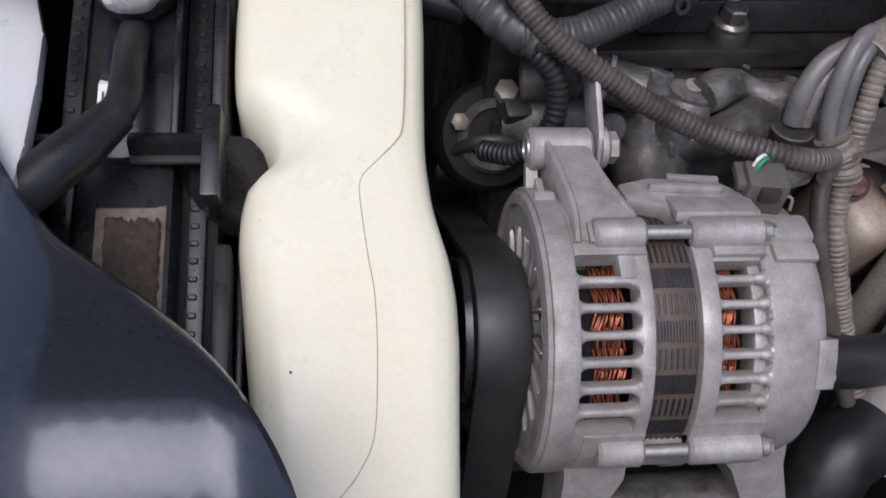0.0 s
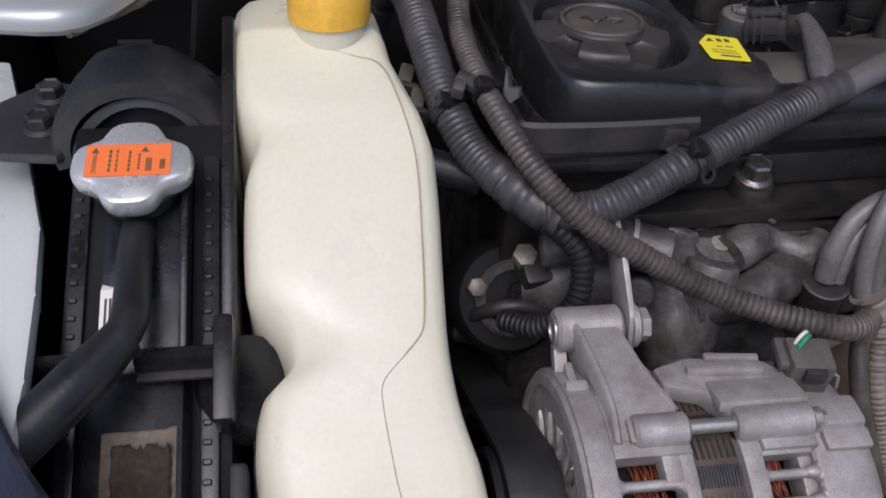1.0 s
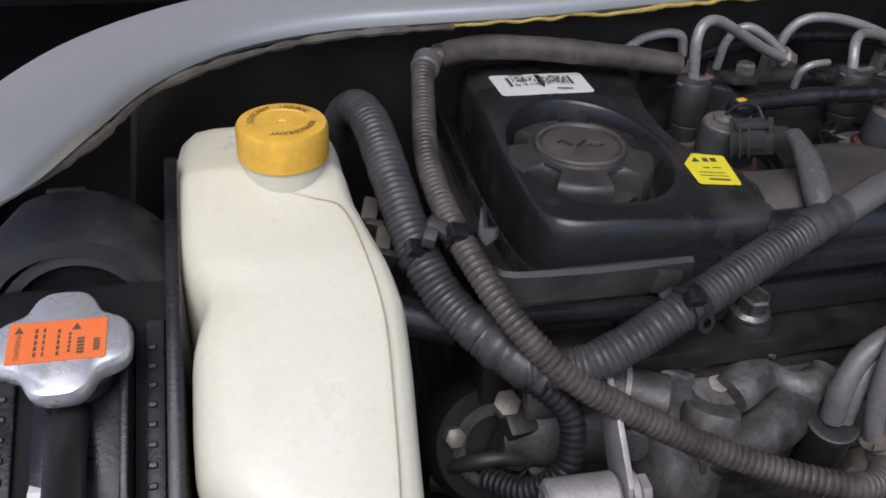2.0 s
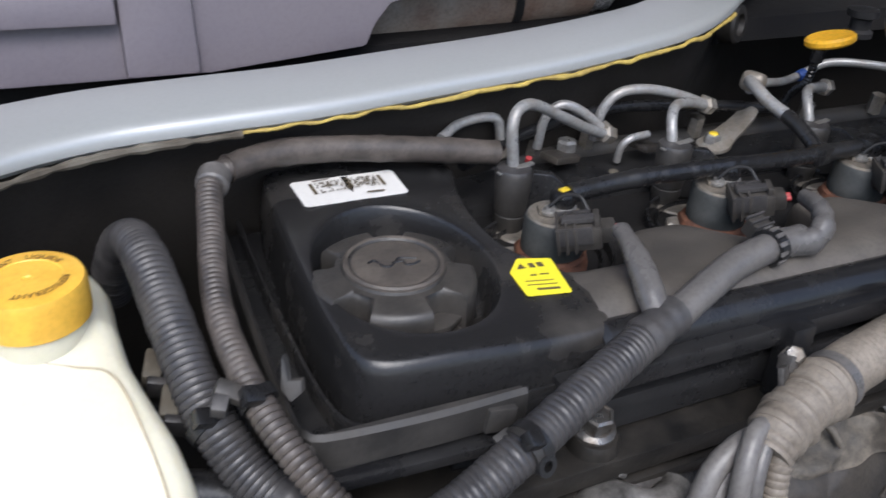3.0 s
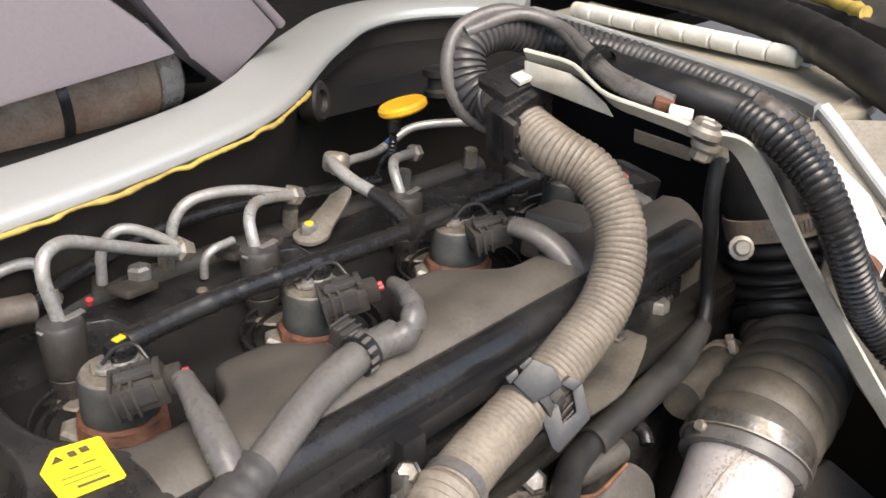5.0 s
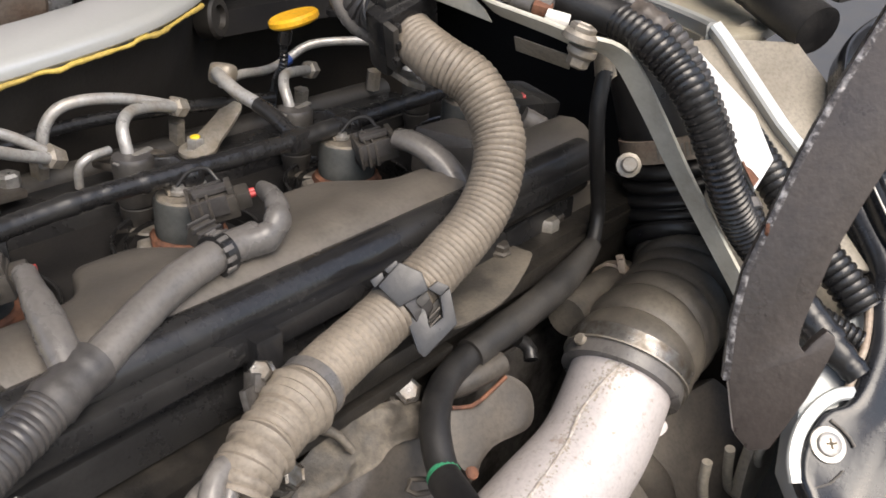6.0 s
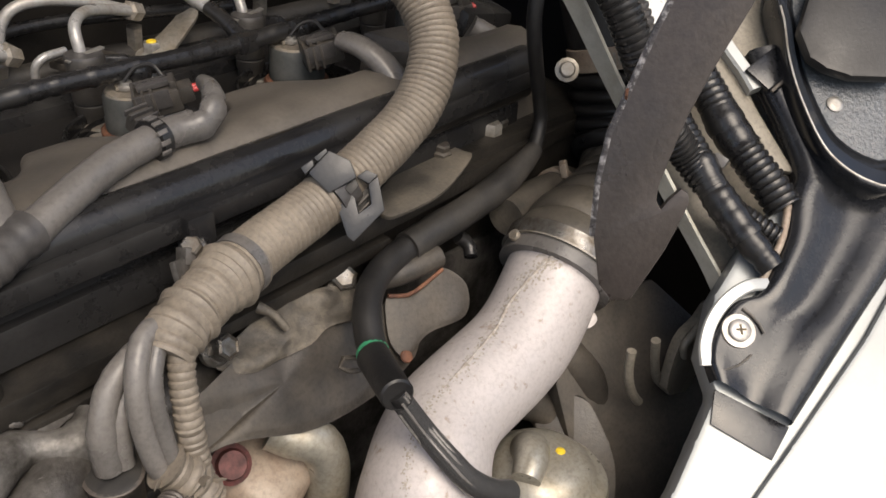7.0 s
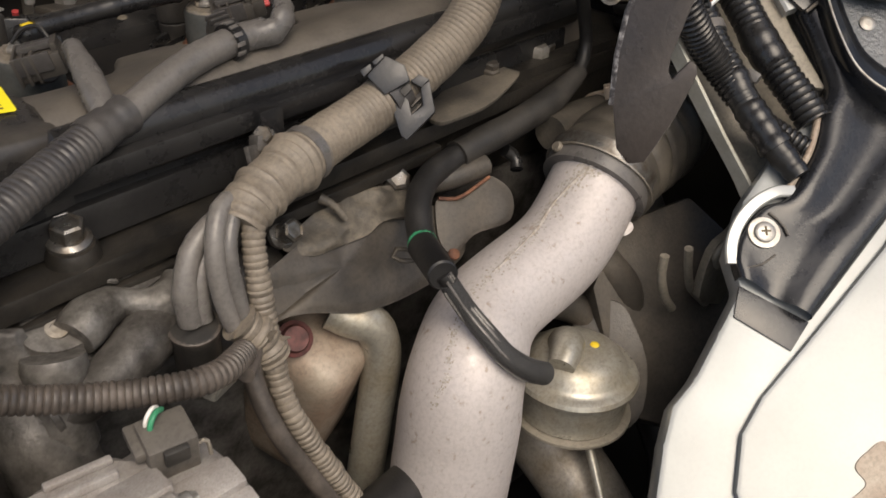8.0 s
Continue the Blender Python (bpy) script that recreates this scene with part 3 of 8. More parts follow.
part("foam_residue", leaning(-0.1035, -0.0730, 0.250, 0.3235, 0.0035, 0.006, 0.001), GLUE, radiator, "tan foam residue")
bm = bmesh.new()
bmesh.ops.create_grid(bm, x_segments=26, y_segments=40, size=0.5)
for v in bm.verts:
    x, y = -0.0868 + v.co.x * 0.0245, 0.2850 + v.co.y * 0.066
    edge = max(abs(v.co.x), abs(v.co.y)) > 0.48 + 0.03 * noise.noise(V(x, y, 5) * 300)
    v.co = (x + 0.0012 * noise.noise(V(y * 300, 1, 0)) , y, sloped(y) + (-0.006 if edge else 0.0012 + 0.0022 * noise.noise(V(x, y, 0) * 420) + 0.0012 * noise.noise(V(x, y, 3) * 1100)))
part("foam_strip", bm, FOAM, radiator, "crumbled dark brown foam strip", sharp=180)
part("tank_label", leaning(-0.1085, -0.099, 0.362, 0.384, 0.0105, 0.0125, 0.0003), LABEL_WHITE, radiator, "small white paper label with unreadable print")
for i in range(4):
    part("print_bar", leaning(-0.1065 + i * 0.002, -0.1055 + i * 0.002, 0.366, 0.380, 0.0102, 0.0115, 0.0), INK, radiator)

# cross bar with its bracket
cross = thing("cooling_crossbar", (-0.09, 0.345, 0.96), "black plastic crossbar clipped over the radiator", "bracket")
part("bar", box((-0.122, 0.345, 0.972), (0.03, 0.006, 0.008), (0, 0, 0), 0.0015), BLACK, cross)
part("bar", box((-0.070, 0.345, 0.972), (0.040, 0.007, 0.009), (0, 0, 0), 0.0015), BLACK, cross)
part("bar_flange", box((-0.072, 0.3445, 0.9675), (0.034, 0.013, 0.002), (10, 0, 0), 0.0006), BLACK_DUSTY, cross)
part("clip_block", box((-0.0525, 0.340, 0.966), (0.0085, 0.046, 0.026), (28, 0, 0), 0.002), BLACK, cross)
part("clip_disc", lathe((-0.044, 0.353, 0.945), (0.35, -0.25, 0.9), [(0.0235, -0.012), (0.0245, 0.004), (0.0235, 0.0060), (0.010, 0.0065)], 36), BLACK, cross)
part("socket", rod((-0.148, 0.348, 0.972), (-0.132, 0.346, 0.972), 0.011, seg=18, soft=0.002), BLACK_DUSTY, cross)

# fan shroud between radiator and tank
shroud = thing("fan_shroud", (-0.05, 0.40, 0.90), "black plastic fan shroud beside the expansion tank", "shroud")
part("side_wall", leaning(-0.0555, -0.049, 0.365, 0.51, 0.006, 0.12, 0.002), BLACK, shroud)
part("side_wall", leaning(-0.053, -0.045, 0.16, 0.315, 0.012, 0.12, 0.002), BLACK, shroud)
part("inner_wall", leaning(-0.044, -0.041, 0.16, 0.34, 0.030, 0.12, 0.001), BLACK, shroud)

# filler neck and cap
CAP_N = V(0, -0.29, 0.957)
neck = thing("pressure_cap", (-0.093, 0.420, 1.005), "bare metal radiator cap with an orange warning label", "radiator cap")
a, b = V(1, 0, 0), CAP_N.cross(V(1, 0, 0))
loops = []
for k, h in ((0.90, -0.012), (0.97, -0.010), (1.0, -0.006), (1.0, -0.003), (0.96, -0.0005), (0.90, 0.0003)):
    loop = []
    for i in range(72):
        u = 2 * math.pi * i / 72
        r = 0.0236 + 0.0026 * math.cos(4 * u) - 0.0009 * math.cos(8 * u)
        loop.append(V(-0.093, 0.420, 1.0255) + (a * math.cos(u) * 1.06 + b * math.sin(u)) * r * k + CAP_N * h)
    loops.append(loop)
part("lid", rings(bmesh.new(), loops), BRIGHT_STEEL, neck)
o = V(-0.0935, 0.4195, 1.0260)
lab = part("warning_label", slab([o + a * x + b * y for x, y in ((-0.0190, -0.0095), (0.0180, -0.0095), (0.0180, 0.0095), (-0.0190, 0.0095))], CAP_N * 0.0003), LABEL_ORANGE, neck, "orange warning label with dark print")
for i, (x, w, y0, y1) in enumerate(((-0.0085, 0.0012, -0.007, 0.007), (-0.0055, 0.0009, -0.007, 0.007), (0.0000, 0.0011, -0.007, 0.006), (0.0042, 0.0010, -0.006, 0.004), (0.0085, 0.0028, -0.007, 0.001), (0.0145, 0.0024, -0.006, 0.000))):
    n_bar = 5
    for j in range(n_bar):
        lo, hi = y0 + (y1 - y0) * j / n_bar, y0 + (y1 - y0) * (j + 0.72) / n_bar
        part("print_bar", slab([o + CAP_N * 0.0003 + a * (x + dx) + b * yy for dx, yy in ((-w / 2, lo), (w / 2, lo), (w / 2, hi), (-w / 2, hi))], CAP_N * 0.0001), INK, lab)
for x in (-0.0152, 0.0065):
    part("warning_mark", slab([o + CAP_N * 0.0003 + a * (x + dx) + b * dy for dx, dy in ((-0.0018, 0.0045), (0.0018, 0.0045), (0.0, 0.0078))], CAP_N * 0.0001), INK, lab)
bm = words("WARNING", 0.0030)
along, up_ = -b, a
for v in bm.verts:
    v.co = o + CAP_N * (0.00035 + v.co.z) + a * (-0.0152 + v.co.y) - b * (v.co.x + 0.0022) * 0.85
part("warning_word", bm, INK, lab)
part("filler_neck", lathe(V(-0.093, 0.420, 1.0255) - CAP_N * 0.045, CAP_N, [(0.014, 0), (0.014, 0.02), (0.020, 0.026), (0.021, 0.034)], 28), BLACK, neck)
over = thing("overflow_hose", (-0.09, 0.36, 0.985), "black rubber overflow hose bent over the radiator tank", "hose")
part("sleeve", tube([(-0.0905, 0.3395, 0.991), (-0.102, 0.325, 0.986), (-0.122, 0.303, 0.978), (-0.145, 0.280, 0.968), (-0.17, 0.255, 0.955)], lambda s: 0.0084 + 0.0022 * min(1.0, s * 5), 22), RUBBER, over)
part("thin_hose", tube([(-0.093, 0.412, 0.995), (-0.091, 0.385, 0.998), (-0.089, 0.360, 0.996), (-0.090, 0.342, 0.992), (-0.102, 0.325, 0.986), (-0.122, 0.303, 0.978), (-0.145, 0.280, 0.968), (-0.17, 0.255, 0.955)],
      0.0076, 22), RUBBER, over)

# mount arch behind the cap
mount = thing("radiator_mount", (-0.10, 0.50, 0.99), "black steel radiator mount arch with a rubber ring", "mount")
bm = bmesh.new()
loops = []
for k in range(0, 25):
    u = radians(-10 + 200 * k / 24)
    c = V(-0.098, 0.482, 0.998)
    ring_ = []
    lift_ = 0.0038 * max(0.0, min(1.0, 2.2 - abs(k - 12.5) / 2.0))
    for r, yy in ((0.041, -0.010), (0.043, -0.006), (0.0435 + lift_ * 0.5, 0.0), (0.0435 + lift_, 0.006), (0.0435 + lift_, 0.022), (0.043 + lift_ * 0.5, 0.028), (0.040, 0.034), (0.034, 0.036), (0.033, -0.010)):
        ring_.append(c + V(math.cos(u) * (r + 0.003), yy, math.sin(u) * r))
    loops.append(ring_)
part("arch", rings(bm, loops), ARCH_DUST, mount)
part("rubber_ring", lathe((-0.097, 0.480, 0.990), (0, -1, 0.3), [(0.024, 0), (0.036, 0), (0.0390, 0.006), (0.036, 0.013), (0.031, 0.014), (0.029, 0.006), (0.024, 0.005)], 40), RUBBER, mount)
part("arch_rib", box((-0.099, 0.503, 1.0468), (0.017, 0.0022, 0.0020), (-4, 0, 0), 0.0006), ARCH_DUST, mount)
part("arch_flap", slab([(-0.068, 0.500, 1.030), (-0.052, 0.508, 1.024), (-0.050, 0.502, 1.018), (-0.062, 0.494, 1.020)], (0.002, 0.003, -0.002), 0.0008), RUBBER, mount)
part("foot", slab([(-0.178, 0.474, 1.002), (-0.140, 0.468, 1.002), (-0.128, 0.484, 1.002), (-0.124, 0.54, 1.002), (-0.16, 0.556, 1.002), (-0.182, 0.53, 1.002)], (0, 0, -0.006), 0.002), CONDUIT, mount)
for p in ((-0.152, 0.495, 1.003), (-0.154, 0.531, 1.003)):
    bolt(p, (0, -0.1, 1), 0.0066, 0.009, CONDUIT, group="mount bolts", label="dull dark hex bolt on the radiator mount")

# ---- expansion tank ----
tank = thing("expansion_tank", (0.0, 0.36, 0.88), "cream translucent plastic coolant expansion tank with a waisted side", "coolant tank")
LEFT = ([0.16, 0.20, 0.255, 0.278, 0.297, 0.3155, 0.328, 0.3365, 0.3395, 0.3420, 0.3455, 0.350, 0.357, 0.3625, 0.367, 0.3725, 0.3760, 0.3800, 0.386, 0.400, 0.425, 0.434, 0.442, 0.4475, 0.453, 0.460, 0.472, 0.510, 0.542, 0.552, 0.560],
        [-0.030, -0.033, -0.0362, -0.0388, -0.0406, -0.0425, -0.0422, -0.0412, -0.0358, -0.0325, -0.0304, -0.0296, -0.0300, -0.0316, -0.0340, -0.0392, -0.0425, -0.0450, -0.0459, -0.0464, -0.0460, -0.0448, -0.0432, -0.0424, -0.0440, -0.0480, -0.0510, -0.0535, -0.0535, -0.049, -0.040])
RIGHT = ([0.16, 0.215, 0.250, 0.270, 0.289, 0.3055, 0.3178, 0.330, 0.348, 0.361, 0.386, 0.414, 0.4398, 0.456, 0.4731, 0.490, 0.510, 0.535, 0.550, 0.560],
         [0.049, 0.0528, 0.0550, 0.0565, 0.0565, 0.0543, 0.0505, 0.0476, 0.0457, 0.0456, 0.0467, 0.0482, 0.0485, 0.0445, 0.0379, 0.0318, 0.029, 0.028, 0.022, 0.012])


def tank_top(y):
    return sloped(y) if y < 0.455 else min(sloped(0.455) + 0.42 * (y - 0.455), 1.0525)


loops = []
ys = [0.16 + 0.40 * i / 150 for i in range(151)]
for y in ys:
    near = [min(max(y + d, 0.16), 0.56) for d in (-0.004, -0.0025, -0.001, 0, 0.001, 0.0025, 0.004)]
    l = float(np.mean([np.interp(q, *LEFT) for q in near]))
    r = float(np.mean([np.interp(q, *RIGHT) for q in near]))
    t = tank_top(y)
    end = max(0.0, (y - 0.545) / 0.015)
    f, g = 0.013 + 0.013 * math.exp(-((y - 0.352) / 0.017) ** 2) + 0.010 * math.exp(-((y - 0.446) / 0.010) ** 2), 0.011
    t -= 0.010 * min(1, end) ** 2
    n_ = math.exp(-((y - 0.354) / 0.022) ** 2)
    ring_ = [(l + 0.006 + 0.045 * n_, t - 0.12), (l + 0.040 * n_, t - 0.11), (l + 0.001 * n_, t - f - 0.006), (l + 0.0008, t - f), (l + 0.0035, t - f * 0.45), (l + 0.0085, t - f * 0.12), (l + f + 0.003, t), (0.6 * l + 0.4 * r, t + 0.0006), (0.3 * l + 0.7 * r, t + 0.0006),
             (r - g - 0.003, t), (r - 0.0075, t - g * 0.12), (r - 0.003, t - g * 0.45), (r - 0.0006, t - g), (r, t - g - 0.006), (r, t - 0.11), (r - 0.006, t - 0.12)]
    loops.append([V(px, y, pz) for px, pz in ring_])
part("tank_body", rings(bmesh.new(), loops), CREAM, tank, sharp=80)
SEAM = [(0.001, 0.489), (0.012, 0.485), (0.024, 0.480), (0.031, 0.462), (0.0375, 0.4296), (0.0367, 0.390), (0.0343, 0.358), (0.0310, 0.350), (0.0222, 0.3415), (0.0140, 0.3335), (0.0130, 0.3245), (0.0160, 0.300), (0.0184, 0.285), (0.0188, 0.262), (0.0168, 0.233), (0.0109, 0.2203), (0.0026, 0.211), (-0.010, 0.200)]
part("mould_seam", tube([(x, y, tank_top(y) + 0.0002) for x, y in SEAM], 0.0005, 6, step=0.003), CREAM_DIM, tank, "brownish mould seam")
part("speck", lathe((-0.018, 0.2555, sloped(0.2555) + 0.0004), (0, -0.5, 0.85), [(0.0007, 0), (0.0004, 0.0003)], 8), INK, tank)
part("filler_neck", lathe((0.0, 0.507, 1.030), (0, 0, 1), [(0.0185, 0), (0.0185, 0.020), (0.0195, 0.024), (0.0175, 0.034)], 36), CREAM, tank)
cap = thing("tank_cap", (0.0, 0.507, 1.0565), "yellow ribbed plastic screw cap on the expansion tank", "cap")
bm = lathe((0.0, 0.507, 1.0565), (0, 0, 1), [(0.0200, 0), (0.0212, 0.001), (0.0215, 0.003), (0.0215, 0.0155), (0.0205, 0.0175), (0.0185, 0.0180), (0.0130, 0.0182), (0.0126, 0.0178), (0.002, 0.0178), (0.0014, 0.0172)], 96)
for v in bm.verts:
    d = V(v.co.x, v.co.y - 0.507, 0)
    if 0.0208 < d.length < 0.022 and 1.0585 < v.co.z < 1.0735:
        u = math.atan2(d.y, d.x)
        v.co -= d.normalized() * (0.0005 if round(u / (2 * math.pi) * 96) % 2 else 0)
part("cap_body", bm, YELLOW_CAP, cap)
for word_, turn_ in (("COOLANT", 150), ("LIQUIDE", 62), ("REFRIGERANT", -62)):
    bm = words(word_, 0.0042)
    for v in bm.verts:
        u = radians(turn_) - v.co.x / 0.0150
        v.co = V((0.0142 + v.co.y) * math.cos(u), 0.507 + (0.0142 + v.co.y) * math.sin(u), 1.0752 + v.co.z)
    part("cap_word", bm, CAP_PRINT, cap)

# ---- alternator ----
AY, AZ = 0.317, 0.877


def A(x, r, deg):
    u = radians(deg)
    return V(x, AY - r * math.sin(u), AZ + r * math.cos(u))


def arc_block(x0, x1, r0, r1, d0, d1, n=None, soft=0.0012):
    """A shell piece round the alternator's axis."""
    n = n or max(2, int(abs(d1 - d0) / 6))
    loops = []
    for i in range(n + 1):
        d = d0 + (d1 - d0) * i / n
        loops.append([A(x0, r0, d), A(x0, r1 - soft, d), A(x0 + soft * 0.3, r1 - soft * 0.3, d), A(x0 + soft, r1, d), A(x1 - soft, r1, d), A(x1 - soft * 0.3, r1 - soft * 0.3, d), A(x1, r1 - soft, d), A(x1, r0, d)])
    return rings(bmesh.new(), loops)


def vent_bar(x0, x1, d, r0, r1, half, flare):
    """A bar between two vents, flaring into the rings at both ends so that the vents have round corners."""
    sec = []
    for s, k in ((0, 1.0), (0.035, 0.78), (0.06, 0.46), (0.09, 0.22), (0.13, 0.06), (0.18, 0.0), (0.82, 0.0), (0.87, 0.06), (0.91, 0.22), (0.94, 0.46), (0.965, 0.78), (1, 1.0)):
        w = half + (flare - half) * k
        x = x0 + (x1 - x0) * s
        dip = 0.0010 * (1 - k)
        sec.append([A(x, r0, d - w), A(x, r1 - 0.0012 - dip, d - w), A(x, r1 - 0.0003 - dip, d - w * 0.72), A(x, r1 - dip, d - w * 0.35), A(x, r1 - dip, d + w * 0.35), A(x, r1 - 0.0003 - dip, d + w * 0.72), A(x, r1 - 0.0012 - dip, d + w), A(x, r0, d + w)])
    return rings(bmesh.new(), sec)


alt = thing("alternator", (0.17, 0.317, 0.83), "weathered cast aluminium alternator with copper windings showing through its vents", "alternator")
front = part("front_housing", arc_block(0.0960, 0.1085, 0.062, 0.0732, 0, 360, 90, 0.0012), CAST, alt)
part("housing_ring", arc_block(0.1362, 0.1428, 0.060, 0.0730, 0, 360, 90, 0.0012), CAST, front)
part("housing_shell", arc_block(0.108, 0.1366, 0.064, 0.0728, 86.5, 378.5, 60), CAST, front)
for i in range(6):
    d = 27.7 + 10.15 * i
    part("vent_bar", vent_bar(0.1070, 0.1372, d, 0.0655, 0.0730, 1.65, 4.6), CAST, front, sharp=50)
part("vent_shoulder", arc_block(0.1285, 0.1370, 0.064, 0.0729, 17.5, 27.5, 3), CAST, front)
part("face_rim", lathe((0.0985, AY, AZ), (-1, 0, 0), [(0.0716, 0.0020), (0.0708, 0.0032), (0.0700, 0.0044), (0.0690, 0.0046), (0.0650, 0.0050), (0.0643, 0.0044), (0.0640, 0.0024), (0.0606, -0.004)], 90, caps=False), CAST, front)
# near-black disc that darkens the openings between the spokes
part("fan_shade", lathe((0.108, AY, AZ), (-1, 0, 0), [(0.062, 0), (0.058, 0.001), (0.01, 0.001)], 40), BAY_SHADE, front)
part("face_plate", lathe((0.0985, AY, AZ), (-1, 0, 0), [(0.0640, 0.0016), (0.0632, 0.0026), (0.0560, 0.0032), (0.0525, 0.0030), (0.0522, 0.0006), (0.0612, 0.0)], 90, caps=False), CAST, front)
for i in range(16):
    d = 360 * i / 16
    part("face_spoke", rings(bmesh.new(), [[A(0.0952 + 0.001 * k, r, d + w) for k, w in ((0, -h * 0.7), (0, h * 0.7), (1, h), (4, h), (4, -h), (1, -h))] for r, h in ((0.024, 11), (0.032, 7.0), (0.037, 4.8), (0.046, 3.9), (0.0505, 5.2), (0.0535, 9.0))]), CAST, front)
    part("fan_blade", slab([A(0.0945, 0.034, d + 9), A(0.0945, 0.052, d + 13), A(0.106, 0.052, d + 16), A(0.106, 0.034, d + 12)], V(0.0008, 0.0008, 0.0008)), CAST, front)
part("hub", lathe((0.1, AY, AZ), (-1, 0, 0), [(0.029, 0), (0.029, 0.0066), (0.025, 0.0090), (0.012, 0.0090)], 32), CAST, front)
for x0, x1, name in ((0.1095, 0.138, "front_winding"), (0.170, 0.190, "rear_winding")):
    # winding core: shade between the copper wires is put into its colour
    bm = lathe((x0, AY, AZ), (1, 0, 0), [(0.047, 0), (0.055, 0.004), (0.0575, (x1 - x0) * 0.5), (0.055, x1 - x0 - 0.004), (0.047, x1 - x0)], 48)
    coil = part(name, bm, BAY_SHADE, alt, "enamelled copper winding on a core coloured near-black for shade")
    for i in range(8):
        for j in range(10):
            d0 = 18 + 9.4 * i
            xa = x0 + (x1 - x0) * (0.30 + 0.052 * j) + random.uniform(-0.0004, 0.0004)
            sl = random.uniform(-0.0022, 0.0022) + 0.003 * math.sin(i * 2.3)
            part("wire", tube([A(xa + sl * (k - 1.5) / 3, 0.0590 + 0.0012 * (k in (1, 2)) + random.uniform(0, 0.0010), d0 - 1 + 10.5 * k / 3) for k in range(4)], 0.00062, 6, step=0.004), COPPER, coil)
stator = part("stator", arc_block(0.1424, 0.1648, 0.052, 0.0672, 0, 360, 90, 0.0006), LAMINATE_BROWN, alt, "rust-stained laminated stator")
for i in range(34):
    d = 360 * i / 34
    near = 0 < d < 112 or d > 340
    for j in range(15 if near else 1):
        w = (0.0216 / 15) if near else 0.0216
        x = 0.1428 + j * w
        rib_ = 0.0010 if i % 2 and near else 0.0
        part("laminate_pad", arc_block(x + w * 0.1, x + w * 0.86, 0.0655, 0.0679 - rib_ * (j % 2), d + 1.0, d + 9.0, 2, 0.0003), LAMINATE, stator)
rear = part("rear_housing", arc_block(0.1645, 0.1738, 0.058, 0.0728, 0, 360, 90), CAST, alt)
part("housing_shell", arc_block(0.173, 0.1975, 0.062, 0.0712, 82, 381, 60), CAST, rear)
part("housing_ring", arc_block(0.1925, 0.1990, 0.052, 0.0652, 0, 360, 90), CAST, rear)
for i in range(6):
    d = 27.6 + 9.75 * i
    part("vent_bar", vent_bar(0.1728, 0.1990, d, 0.0625, 0.0712, 1.6, 3.9), CAST, rear, sharp=50)
    part("bar_end", lathe(A(0.1925, 0.0690, d), (1, 0, 0), [(0.0016, 0), (0.0027, 0.0015), (0.0030, 0.0045), (0.0024, 0.0062), (0.0012, 0.0068)], 12), CAST, rear)
# near-black cylinder added inside, so that the vents look deep
part("inner_shade", lathe((0.115, AY, AZ), (1, 0, 0), [(0.044, 0), (0.044, 0.08)], 32), BAY_SHADE, alt)
cover = part("rear_cover", lathe((0.1985, AY, AZ), (1, 0, 0), [(0.060, 0), (0.0672, 0.0005), (0.0684, 0.0016), (0.0690, 0.012), (0.0680, 0.024), (0.0660, 0.0285), (0.0610, 0.0312), (0.020, 0.0318)], 72), CAST, alt)
part("cover_lip", arc_block(0.2215, 0.2318, 0.0438, 0.0694, 52, 72, 6, 0.002), CAST, cover)
part("cover_lug", rod(A(0.2300, 0.0640, 69), A(0.2335, 0.0640, 69), 0.0032, seg=12, soft=0.0008), CAST, cover)
part("cover_pad", box(A(0.2135, 0.0705, 7), (0.026, 0.016, 0.008), (7, 0, 0), 0.003), CAST, cover)
part("cover_pad", box(A(0.2160, 0.0690, 17), (0.022, 0.010, 0.005), (17, 0, 0), 0.002), CAST, cover)
for d, r0, xf, xr in ((10, 0.0750, 0.118, 0.2000), (97, 0.0745, 0.1205, 0.2005), (240, 0.073, 0.119, 0.2)):
    tie_ = part("tie_bolt", rod(A(0.138, r0, d), A(0.168, r0, d), 0.0033, seg=14), STEEL, alt, "plated tie bolt")
    part("boss", rod(A(xf, r0 - 0.001, d), A(0.1428, r0 - 0.001, d), 0.0078, seg=20, soft=0.0016), CAST, tie_)
    part("boss", rod(A(0.1645, r0 - 0.001, d), A(xr, r0 - 0.001, d), 0.0080, seg=20, soft=0.0016), CAST, tie_)
    part("bolt_head", rod(A(xr - 0.0005, r0, d), A(xr + 0.0045, r0, d), 0.0048, seg=18, soft=0.0008), STEEL, tie_)
    part("bolt_head", rod(A(xr + 0.004, r0, d), A(xr + 0.0065, r0, d), 0.0036, seg=6), STEEL, tie_)
part("front_pad", arc_block(0.1080, 0.1428, 0.064, 0.0742, -8, 18.8, 6, 0.0014), CAST, front)
part("rear_pad", arc_block(0.1745, 0.2000, 0.060, 0.0742, 2, 19.5, 5, 0.0014), CAST, rear)
part("lower_web", arc_block(0.1130, 0.1428, 0.064, 0.0738, 88, 112, 5, 0.0012), CAST, front)
part("lower_web", arc_block(0.1660, 0.2005, 0.060, 0.0732, 84, 112, 5, 0.0012), CAST, rear)
# regulator on top of the rear housing
part("regulator_block", slab([(0.1385, 0.3385, 0.944), (0.1560, 0.3440, 0.944), (0.1900, 0.3410, 0.944), (0.2020, 0.3300, 0.944), (0.2020, 0.3080, 0.944), (0.1640, 0.3080, 0.944), (0.1560, 0.3220, 0.944), (0.1400, 0.3270, 0.944)], (0, 0, 0.0095), 0.002), CAST, rear)
